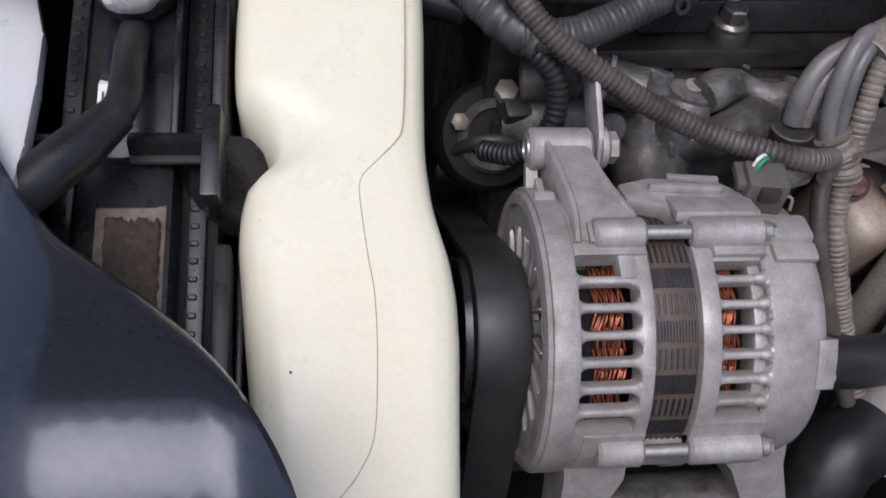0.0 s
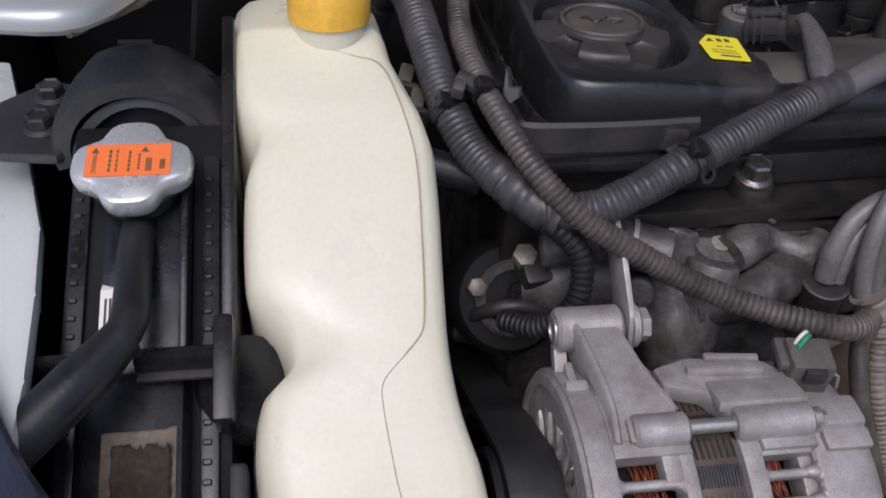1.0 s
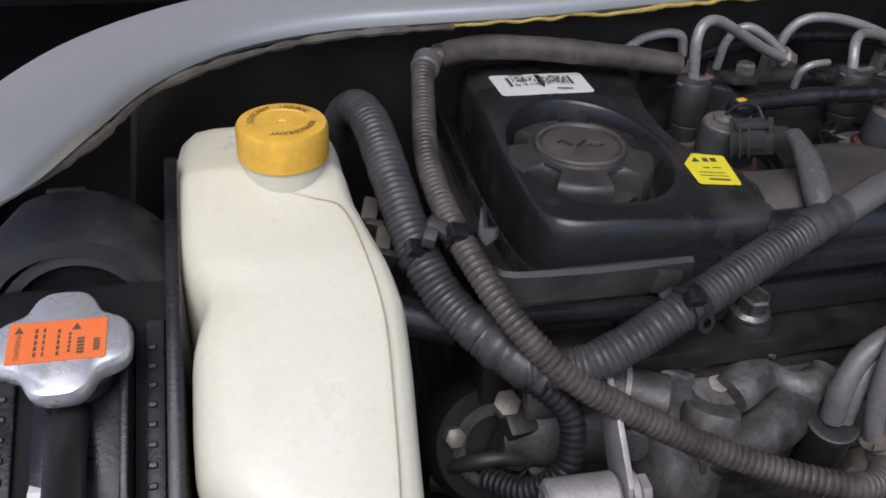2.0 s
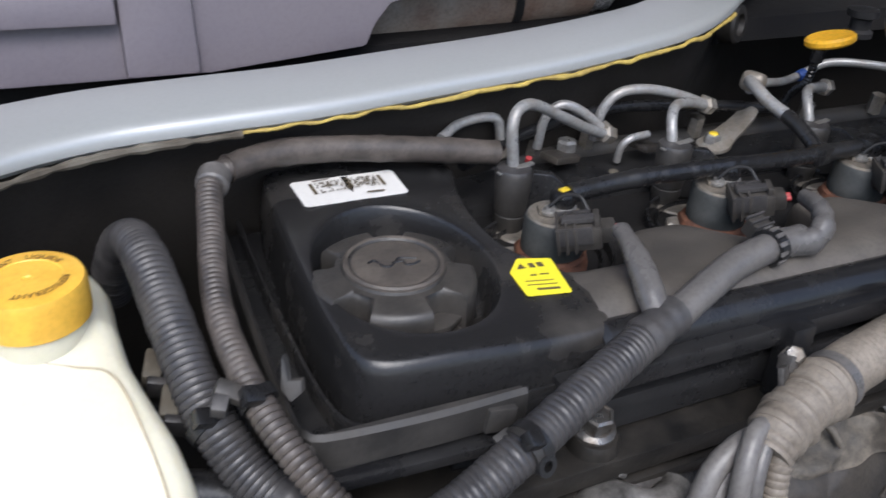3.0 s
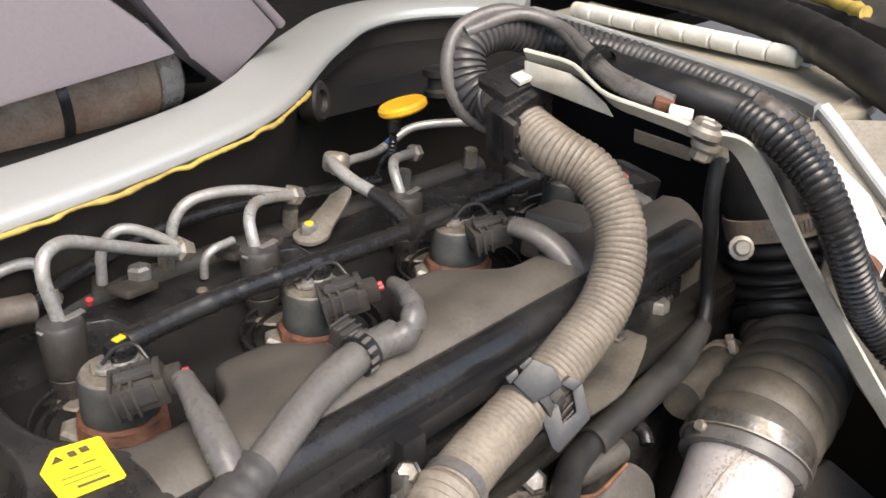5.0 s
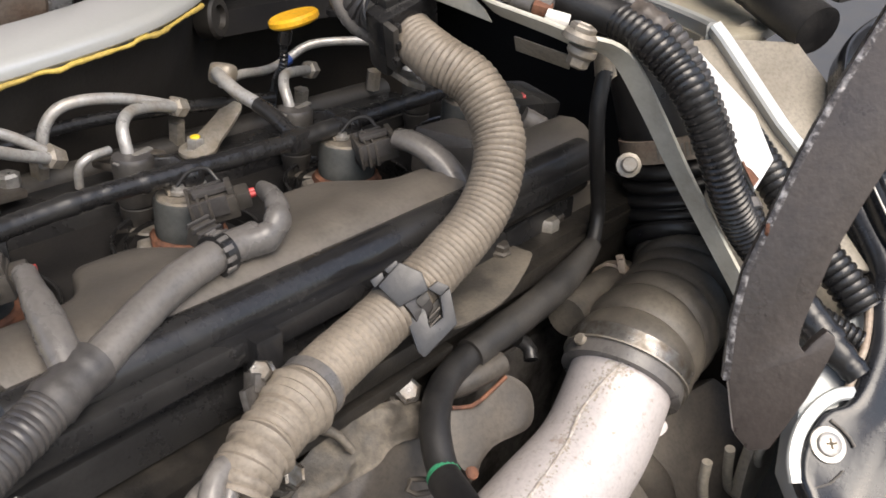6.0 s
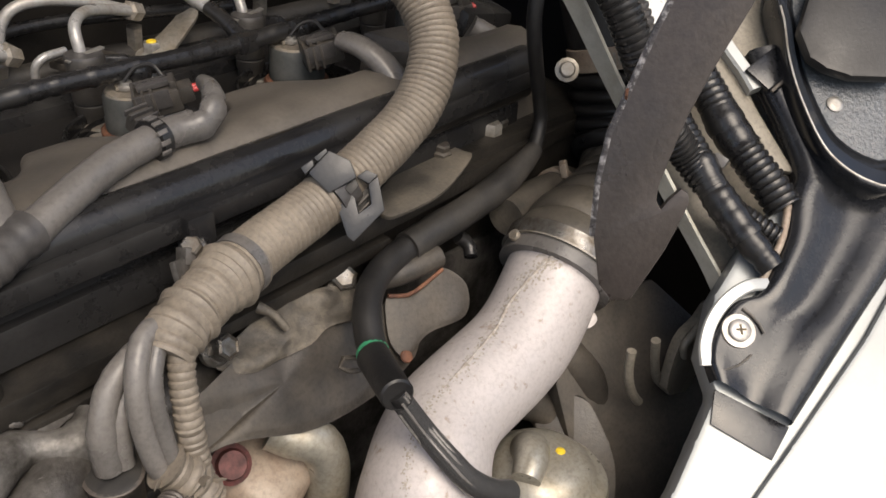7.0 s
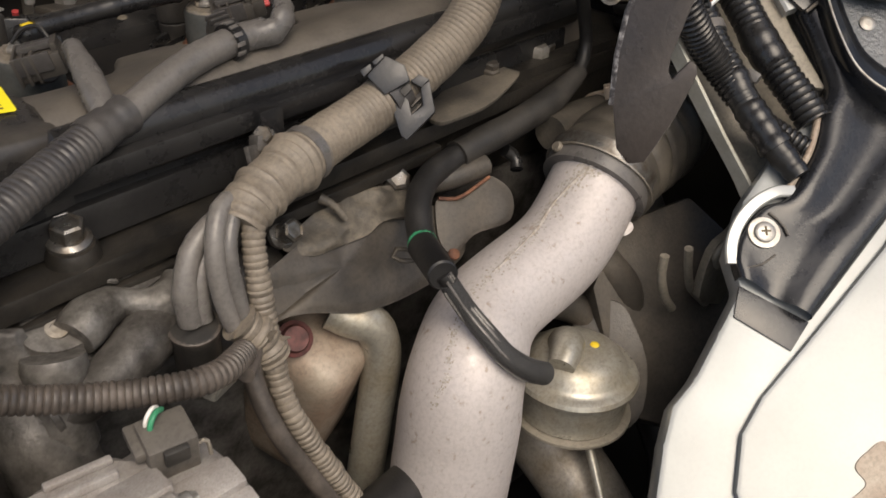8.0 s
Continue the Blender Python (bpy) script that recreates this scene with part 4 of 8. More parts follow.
part("regulator_step", box((0.1800, 0.3180, 0.9535), (0.042, 0.017, 0.006), (-10, 0, 0), 0.002), CAST, rear)
part("regulator_ridge", box((0.1705, 0.3320, 0.9555), (0.036, 0.0036, 0.004), (0, 0, -4), 0.001), CAST, rear)
part("regulator_ridge", box((0.1770, 0.3405, 0.9550), (0.026, 0.0036, 0.003), (0, 0, -6), 0.001), CAST, rear)
# mounting ear
ear = part("mounting_ear", rings(bmesh.new(), [[V(x, y, z) for x, y, z in q] for q in (
    ((0.1045, 0.372, 0.945), (0.1045, 0.368, 0.958), (0.1050, 0.361, 0.9625), (0.1255, 0.361, 0.9625), (0.126, 0.368, 0.958), (0.126, 0.372, 0.945)),
    ((0.1070, 0.360, 0.940), (0.1070, 0.357, 0.956), (0.1075, 0.352, 0.961), (0.1270, 0.352, 0.961), (0.1275, 0.357, 0.956), (0.1275, 0.360, 0.940)),
    ((0.1095, 0.340, 0.934), (0.1095, 0.339, 0.955), (0.1100, 0.336, 0.9590), (0.1305, 0.336, 0.9590), (0.1310, 0.339, 0.955), (0.1310, 0.340, 0.934)),
    ((0.1110, 0.326, 0.934), (0.1110, 0.326, 0.953), (0.1115, 0.324, 0.9570), (0.1335, 0.324, 0.9570), (0.1345, 0.326, 0.953), (0.1345, 0.326, 0.934)),
    ((0.1120, 0.314, 0.934), (0.1120, 0.314, 0.950), (0.1125, 0.313, 0.9545), (0.1390, 0.313, 0.9545), (0.1405, 0.314, 0.950), (0.1405, 0.314, 0.934)),
    ((0.1105, 0.302, 0.928), (0.1105, 0.301, 0.944), (0.1110, 0.300, 0.9500), (0.1425, 0.300, 0.9500), (0.1428, 0.301, 0.944), (0.1428, 0.302, 0.928)))]), CAST, alt, sharp=30)
part("pivot_boss", rod((0.0985, 0.367, 0.955), (0.131, 0.367, 0.955), 0.0108, seg=28, soft=0.0018), CAST, ear)
part("boss_bore", lathe((0.0985, 0.367, 0.955), (-1, 0, 0), [(0.0068, -0.001), (0.0066, 0.0010), (0.0050, 0.0012), (0.0046, 0.0002), (0.001, 0.0)], 24), STEEL, ear, "plated pivot bolt end")
part("web", strip([(0.1015, 0.366, 0.947), (0.1000, 0.350, 0.934), (0.0982, 0.336, 0.924), (0.0975, 0.326, 0.915)], [(-0.003, -0.003), (0.003, -0.003), (0.003, 0.003), (-0.003, 0.003)], (1, 0, 0)), CAST, ear)
part("web", strip([(0.1065, 0.362, 0.9615), (0.1085, 0.345, 0.9600), (0.1105, 0.328, 0.9575), (0.1115, 0.314, 0.9550), (0.1105, 0.299, 0.9490)], [(-0.0019, -0.006), (0.0019, -0.006), (0.0019, 0.0012), (0.0010, 0.0024), (-0.0010, 0.0024), (-0.0019, 0.0012)]), CAST, ear)
part("web", strip([(0.1265, 0.358, 0.9605), (0.1300, 0.340, 0.9585), (0.1345, 0.325, 0.9565), (0.1405, 0.312, 0.9530)], [(-0.0014, -0.005), (0.0014, -0.005), (0.0014, 0.0006), (0.0007, 0.0014), (-0.0007, 0.0014), (-0.0014, 0.0006)]), CAST, ear)
part("lug", box((0.1025, 0.336, 0.938), (0.011, 0.012, 0.022), (20, 0, 0), 0.002), CAST, ear)
part("lug", box((0.1175, 0.3035, 0.9510), (0.0032, 0.011, 0.005), (18, 0, 0), 0.0010), CAST, ear)
part("ear_gusset", slab([(0.1005, 0.352, 0.948), (0.1005, 0.334, 0.945), (0.1005, 0.326, 0.928), (0.1005, 0.338, 0.915), (0.1005, 0.350, 0.930)], (0.004, 0, 0), 0.001), CAST, ear)
part("front_foot", rings(bmesh.new(), [[V(x, y, z) for x, y, z in q] for q in (
    ((0.1085, 0.292, 0.842), (0.1085, 0.256, 0.868), (0.1425, 0.256, 0.868), (0.1425, 0.292, 0.842)),
    ((0.1120, 0.285, 0.822), (0.1120, 0.250, 0.836), (0.1425, 0.250, 0.836), (0.1425, 0.285, 0.822)),
    ((0.1120, 0.275, 0.800), (0.1120, 0.246, 0.808), (0.1320, 0.246, 0.808), (0.1320, 0.275, 0.800)),
    ((0.1120, 0.268, 0.760), (0.1120, 0.242, 0.765), (0.1300, 0.242, 0.765), (0.1300, 0.268, 0.760)))]), CAST, alt)
part("rear_foot", rings(bmesh.new(), [[V(x, y, z) for x, y, z in q] for q in (
    ((0.1750, 0.292, 0.842), (0.1750, 0.256, 0.868), (0.2255, 0.262, 0.868), (0.2255, 0.292, 0.842)),
    ((0.2000, 0.285, 0.822), (0.2000, 0.252, 0.836), (0.2285, 0.254, 0.836), (0.2285, 0.285, 0.822)),
    ((0.2130, 0.275, 0.800), (0.2130, 0.248, 0.808), (0.2370, 0.248, 0.808), (0.2370, 0.275, 0.800)),
    ((0.2160, 0.268, 0.760), (0.2160, 0.244, 0.765), (0.2350, 0.244, 0.765), (0.2350, 0.268, 0.760)))]), CAST, alt)
part("foot_arch", arc_block(0.1400, 0.2020, 0.060, 0.0722, 98, 118, 5, 0.0012), CAST, alt)
part("lower_tube", rod((0.130, 0.262, 0.795), (0.216, 0.262, 0.795), 0.017, seg=24, soft=0.002), CAST_DARK, alt)
plug = thing("alternator_plug", (0.209, 0.331, 0.945), "grey plastic plug with a green wire on the alternator", "connector")
part("plug_body", box((0.2095, 0.3315, 0.9555), (0.020, 0.018, 0.020), (10, 0, -8), 0.0018), GREY_DUSTY, plug)
part("plug_flange", box((0.2030, 0.3350, 0.9600), (0.014, 0.016, 0.005), (10, 0, -8), 0.0012), GREY_DUSTY, plug)
part("latch", box((0.2085, 0.3212, 0.9590), (0.010, 0.004, 0.008), (10, 0, -8), 0.001), BLACK_DUSTY, plug)
part("latch", tube([(0.2195, 0.325, 0.955), (0.2225, 0.324, 0.955), (0.2225, 0.322, 0.948)], 0.0009, 8, step=0.002), STEEL_DULL, plug)
part("green_lead", tube([(0.2045, 0.334, 0.962), (0.2050, 0.333, 0.9680), (0.2085, 0.335, 0.9705), (0.2125, 0.339, 0.967)], 0.0012, 8, step=0.002), GREEN, plug, "green and white wire")
part("white_lead", tube([(0.2035, 0.336, 0.962), (0.2045, 0.3355, 0.9690), (0.2085, 0.3375, 0.9710), (0.2120, 0.341, 0.967)], 0.0009, 8, step=0.002), LABEL_WHITE, plug)
strap = thing("alternator_strap", (0.139, 0.366, 0.955), "grey steel adjusting strap behind the alternator ear", "bracket")
part("plate", slab([(0.1325, 0.355, 0.950), (0.1325, 0.360, 0.966), (0.1325, 0.383, 0.985), (0.1325, 0.41, 1.00), (0.1325, 0.416, 0.988), (0.1325, 0.392, 0.965), (0.1325, 0.374, 0.946)], (0.003, 0, 0), 0.0008), CAST, strap)
bolt((0.1365, 0.365, 0.957), (1, 0, 0), 0.0075, 0.008, CAST, group="strap bolts", label="grey steel bolt through the alternator strap")

# belt and pulley
belt = thing("drive_belt", (0.077, 0.36, 0.60), "black ribbed rubber drive belt running round its pulleys", "belt")
WHEELS = ((V(0, 0.317, 0.877), 0.0345), (V(0, 0.500, 0.7495), 0.0600), (V(0, 0.360, 0.620), 0.0785))
around = []
for c_, r_ in WHEELS:
    for i in range(72):
        u = 2 * math.pi * i / 72
        n_ = V(0, math.cos(u), math.sin(u))
        around.append((c_ + n_ * r_, n_))
around.sort(key=lambda q_: (q_[0].y, q_[0].z))
chains = []
for row_ in (around, around[::-1]):
    chain_ = []
    for q_ in row_:
        while len(chain_) > 1 and (chain_[-1][0] - chain_[-2][0]).cross(q_[0] - chain_[-2][0]).x <= 1e-12:
            chain_.pop()
        chain_.append(q_)
    chains.append(chain_[:-1])
loops = []
taut = chains[0] + chains[1]
for p, n_ in taut + taut[:1]:
    loops.append([p + n_ * h + V(x, 0, 0) for x, h in ((0.068, 0), (0.068, 0.004), (0.0690, 0.0046), (0.0930, 0.0046), (0.0940, 0.004), (0.0940, 0))])
part("belt_band", rings(bmesh.new(), loops, caps=False), BELT, belt)
for c_, r_ in WHEELS:
    part("pulley", lathe(c_ + V(0.062, 0, 0), (1, 0, 0), [(0.015, 0.005), (r_ - 0.009, 0.002), (r_ - 0.006, 0.0), (r_ + 0.0020, 0.0005), (r_ + 0.0028, 0.004), (r_ - 0.0004, 0.006), (r_ - 0.0004, 0.033), (r_ - 0.004, 0.034), (0.015, 0.031)], 48), BLACK, belt)

# ---- engine block and castings ----
engine = thing("engine_block", (0.38, 0.58, 0.60), "grimy cast engine block and cylinder head", "engine")
part("block", box((0.38, 0.60, 0.74), (0.56, 0.30, 0.36), (0, 0, 0), 0.01), CAST_DARK, engine)
part("head", box((0.38, 0.575, 0.955), (0.58, 0.25, 0.066), (0, 0, 0), 0.004), OILY, engine)
part("head_flange", box((0.38, 0.460, 0.975), (0.56, 0.050, 0.012), (0, 0, 3), 0.002), OILY, engine)
part("ledge", box((0.38, 0.4590, 0.992), (0.42, 0.014, 0.020), (0, 0, 3), 0.003), BLACK, engine)
part("ledge", box((0.40, 0.4515, 1.0185), (0.40, 0.011, 0.012), (0, 0, 3), 0.003), BLACK, engine)
part("front_roll", rod((0.228, 0.4560, 1.0265), (0.60, 0.4680, 1.0265), 0.0105, seg=18, soft=0.003), BLACK, engine)
part("front_roll", rod((0.228, 0.4555, 1.0085), (0.60, 0.4665, 1.0085), 0.0060, seg=14, soft=0.002), OILY, engine)
part("bolt_boss", lathe((0.224, 0.4425, 0.962), (0, -0.1, 1), [(0.0150, 0), (0.0135, 0.014), (0.0120, 0.024), (0.0105, 0.0268)], 20), OILY, engine)
part("post", box((0.333, 0.4430, 1.000), (0.015, 0.012, 0.050), (0, 0, 3), 0.003), BLACK, engine)
part("front_wall", box((0.375, 0.463, 1.0), (0.44, 0.012, 0.06), (0, 0, 3), 0.002), BLACK, engine)
part("lower_rail", box((0.30, 0.436, 0.962), (0.30, 0.014, 0.008), (0, 0, 3), 0.002), OILY, engine)
# intake casting below the flange, with lugs
part("runner", tube([(0.10, 0.445, 0.925), (0.16, 0.440, 0.928), (0.22, 0.442, 0.925), (0.27, 0.446, 0.922), (0.33, 0.450, 0.920)], lambda s: 0.020 + 0.004 * math.sin(s * 9), 20, wobble=0.12), CAST_DARK, engine)
part("runner", tube([(0.175, 0.44, 0.94), (0.178, 0.415, 0.930), (0.182, 0.40, 0.905), (0.185, 0.395, 0.87)], 0.020, 20, wobble=0.1), CAST_DARK, engine)
part("elbow_pipe", tube([(0.268, 0.440, 0.948), (0.256, 0.426, 0.946), (0.242, 0.414, 0.944), (0.222, 0.403, 0.941), (0.202, 0.398, 0.938), (0.184, 0.404, 0.934)], lambda s: 0.0165 - 0.0060 * s, 22, wobble=0.10), CAST_DARK, engine, "dusty dark cast elbow")
part("elbow_rim", lathe((0.190, 0.401, 0.936), (-0.85, 0.2, -0.2), [(0.009, -0.002), (0.0125, -0.001), (0.0128, 0.002), (0.009, 0.003)], 20), CAST_DARK, engine)
part("cast_arm", tube([(0.208, 0.416, 0.957), (0.221, 0.422, 0.960), (0.234, 0.424, 0.959), (0.250, 0.416, 0.956), (0.262, 0.420, 0.955)], lambda s: 0.0095 + 0.0022 * math.sin(s * 8), 18, wobble=0.18), CAST_MID, engine)
part("cast_block", tube([(0.196, 0.409, 0.958), (0.192, 0.403, 0.940), (0.188, 0.402, 0.915)], lambda s: 0.0135 + 0.002 * s, 14, wobble=0.16), CAST_MID, engine)
for p_, r_ in (((0.2400, 0.4395, 0.9690), 0.0048), ((0.2290, 0.4350, 0.9680), 0.0038), ((0.2510, 0.4400, 0.9670), 0.0040), ((0.2200, 0.4330, 0.9670), 0.0034)):
    part("edge_lump", tube([V(*p_) - V(r_ * 1.4, 0.001, r_ * 0.5), V(*p_), V(*p_) + V(r_ * 1.2, -0.001, -r_ * 0.3)], r_, 12, step=0.0015, wobble=0.5), FOLD, engine)
part("oil_ledge", strip([(0.17, 0.4400, 0.9640), (0.23, 0.4420, 0.9650), (0.30, 0.4440, 0.9660)], [(-0.006, -0.006), (0.006, -0.006), (0.006, 0.002), (-0.003, 0.004)], step=0.012), OILY, engine)
part("lug", slab(smooth_loop([(0.188, 0.418, 0.963), (0.198, 0.412, 0.957), (0.213, 0.413, 0.9555), (0.221, 0.424, 0.960), (0.214, 0.436, 0.968), (0.196, 0.436, 0.969)], 4), (0, 0.004, -0.012), 0.0015), CAST_MID, engine)
part("lug_hole", lathe((0.2035, 0.4215, 0.9605), (0, -0.45, 0.9), [(0.0052, 0.0), (0.0052, 0.0022), (0.0030, 0.0024), (0.0030, 0.0015)], 20), STEEL_DULL, engine)
part("cast_lump", slab(smooth_loop([(0.2265, 0.4367, 0.9709), (0.2385, 0.4399, 0.9751), (0.2463, 0.4389, 0.9738), (0.2472, 0.4342, 0.9676), (0.2564, 0.4329, 0.9658), (0.2689, 0.4335, 0.9666), (0.2645, 0.4255, 0.9559), (0.2453, 0.4258, 0.9564), (0.2242, 0.4278, 0.9590)], 3), (0.0, 0.010, -0.014), 0.003), CAST_MID, engine)
part("cast_lump", rod((0.238, 0.4385, 0.9765), (0.232, 0.431, 0.967), 0.0042, 0.006, 14, soft=0.001), CAST_MID, engine)
part("lug", slab(smooth_loop([(0.225, 0.428, 0.965), (0.235, 0.420, 0.962), (0.262, 0.428, 0.963), (0.268, 0.437, 0.968), (0.245, 0.442, 0.972)], 4), (0, 0.003, -0.010), 0.0015), CAST_DARK, engine)
part("pipe_stub", rod((0.135, 0.425, 0.968), (0.172, 0.412, 0.962), 0.0125, 0.013, 24, soft=0.002), CAST_DARK, engine)
part("stub_bead", rod((0.150, 0.4198, 0.9658), (0.1525, 0.4190, 0.9654), 0.0138, seg=24), CAST, engine)
part("cast_web", slab([(0.172, 0.425, 0.972), (0.186, 0.420, 0.968), (0.190, 0.412, 0.945), (0.180, 0.408, 0.930), (0.170, 0.418, 0.950)], (0.005, 0.003, 0), 0.0015), CAST_DARK, engine)
part("cast_boss", rod((0.160, 0.418, 0.938), (0.154, 0.402, 0.944), 0.0095, 0.0085, 18, soft=0.0015), CAST_DARK, engine)
part("cast_boss", rod((0.236, 0.420, 0.945), (0.232, 0.404, 0.950), 0.0085, 0.0075, 18, soft=0.0015), CAST_DARK, engine)
part("cast_rib", tube([(0.196, 0.436, 0.967), (0.205, 0.428, 0.952), (0.214, 0.415, 0.938), (0.218, 0.405, 0.920)], 0.0042, 12, wobble=0.2), CAST_DARK, engine)
part("pipe_stub", rod((0.105, 0.43, 0.962), (0.137, 0.424, 0.968), 0.0145, 0.0145, 24, soft=0.002), CAST_DARK, engine)
part("pipe_stub", rod((0.040, 0.452, 1.000), (0.075, 0.447, 0.992), 0.010, seg=20, soft=0.002), BLACK, engine)
bolt((0.224, 0.442, 0.990), (0, -0.2, 1), 0.0072, 0.011)
bolt((0.176, 0.412, 0.935), (0.1, -0.8, 0.6), 0.0070, 0.010)
bolt((0.341, 0.452, 0.987), (0, -0.2, 1), 0.0072, 0.011)
bolt((0.573, 0.470, 0.9835), (0, -0.2, 1), 0.0078, 0.011)
bolt((0.198, 0.418, 0.915), (-0.25, -0.9, 0.35), 0.0078, 0.009, STEEL_DULL)
bolt((0.120, 0.424, 0.972), (-0.1, -0.5, 0.8), 0.007, 0.007, STEEL_DULL)
bolt((0.415, 0.441, 0.949), (-0.2, -0.6, 0.7), 0.0068, 0.013)
bolt((0.328, 0.430, 0.956), (0.2, -0.8, 0.5), 0.0060, 0.012)

# water outlet beside the belt
outlet = thing("water_outlet", (0.10, 0.44, 0.90), "oily dark cast water outlet with a round cover", "housing")
part("outlet_body", lathe((0.095, 0.455, 0.905), (0.05, -0.8, 0.55), [(0.034, -0.02), (0.034, 0.012), (0.030, 0.018), (0.012, 0.020)], 32), BAY_SHADE, outlet)
part("outlet_ear", box((0.112, 0.436, 0.938), (0.030, 0.02, 0.016), (30, 0, 10), 0.004), BLACK_DUSTY, outlet)
part("outlet_rib", tube([(0.072, 0.437, 0.905), (0.082, 0.428, 0.918), (0.098, 0.425, 0.922), (0.112, 0.428, 0.915)], 0.004, 12, wobble=0.2), BLACK_DUSTY, outlet)
part("outlet_ring", lathe((0.0965, 0.4405, 0.915), (0.05, -0.8, 0.55), [(0.0165, 0), (0.0215, 0.001), (0.0225, 0.004), (0.0205, 0.006), (0.0165, 0.005)], 30, caps=False), CAST_DARK, outlet)
for p_ in ((0.075, 0.440, 0.925), (0.118, 0.432, 0.905), (0.086, 0.452, 0.885)):
    part("cover_screw", lathe(p_, (0.05, -0.8, 0.55), [(0.0055, -0.004), (0.0055, 0.004), (0.004, 0.005)], 6), STEEL_DULL, outlet)
part("sensor", lathe((0.104, 0.436, 0.918), (0.1, -0.85, 0.5), [(0.013, 0), (0.013, 0.008), (0.010, 0.012), (0.006, 0.012)], 8), BLACK, outlet)
part("outlet_neck", rod((0.066, 0.452, 0.885), (0.088, 0.446, 0.885), 0.008, 0.010, 18, soft=0.001), BLACK_DUSTY, outlet)
part("outlet_bolt", lathe((0.100, 0.438, 0.945), (0, -0.5, 0.86), [(0.007, 0), (0.007, 0.006), (0.005, 0.007)], 6), STEEL_DULL, outlet)

# ---- cylinder head cover ----
cover = thing("head_cover", (0.30, 0.52, 1.0), "black plastic cylinder head cover with a sunken oil filler", "engine cover")
CX, CY = 0.157, 0.516
OX, OY = 0.149, 0.509


def star(outline, n=96):
    """Points of an outline at even angles round the filler."""
    pts = []
    for i in range(n):
        u = 2 * math.pi * i / n
        d = V(math.cos(u), math.sin(u), 0)
        best = 9
        for p, q in zip(outline, outline[1:] + outline[:1]):
            ex, ey = q[0] - p[0], q[1] - p[1]
            det = d.x * -ey + d.y * ex
            if abs(det) < 1e-12:
                continue
            px, py = p[0] - CX, p[1] - CY
            s, w = (px * -ey + py * ex) / det, (d.x * py - d.y * px) / det
            if s > 0 and -1e-6 <= w <= 1 + 1e-6:
                best = min(best, s)
        pts.append((CX + d.x * best, CY + d.y * best))
    return pts


def cover_top(x, y):
    """Height of the cover's top, which falls gently to the ridge and to the front."""
    return 1.0505 - 0.12 * (math.hypot(max(0.0, x - 0.145), 0.02) - 0.02) - 0.06 * (math.hypot(max(0.0, 0.565 - y), 0.02) - 0.02)


def bowl(k, n=96):
    return [(CX + 0.0440 * k * math.cos(2 * math.pi * i / n), CY + 0.0540 * k * math.sin(2 * math.pi * i / n)) for i in range(n)]


TOP_OUT = star([(p.x, p.y) for p in smooth_loop([V(x, y, 0) for x, y in ((0.1130, 0.480), (0.1165, 0.460), (0.1270, 0.4515), (0.150, 0.4495), (0.190, 0.4500), (0.230, 0.4550), (0.2365, 0.470), (0.2360, 0.494), (0.2230, 0.5085), (0.2110, 0.526), (0.2070, 0.556), (0.2125, 0.589), (0.2190, 0.610), (0.2130, 0.6265), (0.170, 0.6275), (0.126, 0.6255), (0.1130, 0.6150), (0.1100, 0.590), (0.1105, 0.540))], 5)])


def grown(d):
    """The top's outline moved outwards by d."""
    out = []
    for x, y in TOP_OUT:
        v = V(x - CX, y - CY, 0)
        out.append((x + v.x / v.length * d, y + v.y / v.length * d))
    return out


loops = [[V(x, y, 0.99) for x, y in grown(0.0075)], [V(x, y, 1.0195) for x, y in grown(0.0070)]]
for d, drop in ((0.0052, 0.0180), (0.0040, 0.0110), (0.0030, 0.0060), (0.0018, 0.0030), (0.0004, 0.0011), (-0.0014, 0.0002)):
    loops.append([V(x, y, cover_top(x, y) - drop) for x, y in grown(d)])
for w_ in (0.25, 0.5, 0.75):
    loops.append([V(a_[0] + (b_[0] - a_[0]) * w_, a_[1] + (b_[1] - a_[1]) * w_, 0) for a_, b_ in zip(grown(-0.0016), bowl(1.0))])
    for p in loops[-1]:
        p.z = cover_top(p.x, p.y)
for k, drop in ((1.0, 0.0), (0.985, 0.0004), (0.965, 0.0022)):
    loops.append([V(x, y, cover_top(x, y) - drop) for x, y in bowl(k)])
for k, z in ((0.93, 1.0385), (0.89, 1.0310), (0.85, 1.0265), (0.80, 1.0245)):
    loops.append([V(x, y, z) for x, y in bowl(k)])
for row in loops[2:8]:
    for a_, b_ in zip(row, grown(-0.0016)):
        q_ = math.hypot(a_.x - CX, (a_.y - CY) * 0.8148)
        if q_ < 0.0446:
            a_.x, a_.y = CX + (a_.x - CX) * 0.0446 / q_, CY + (a_.y - CY) * 0.0446 / q_
top = part("filler_cover", rings(bmesh.new(), loops), COVER, cover, sharp=50)
part("front_bulge", lathe((0.1305, 0.4605, 1.030), (0.0, -0.35, 1.0), [(0.0105, -0.010), (0.0105, 0.000), (0.0098, 0.0040), (0.0076, 0.0074), (0.0042, 0.0092), (0.0010, 0.0097)], 28), COVER, cover, sharp=80)
part("side_rib", strip([(0.0985, 0.630, 1.020), (0.0985, 0.560, 1.020), (0.1015, 0.490, 1.020), (0.1045, 0.462, 1.020), (0.1095, 0.4480, 1.020), (0.1200, 0.4420, 1.020), (0.150, 0.4405, 1.020), (0.190, 0.4415, 1.020), (0.222, 0.4450, 1.020)], [(-0.0016, -0.01), (0.0016, -0.01), (0.0016, 0.0), (0.0006, 0.0016), (-0.0006, 0.0016), (-0.0016, 0.0)], step=0.006), COVER, cover)
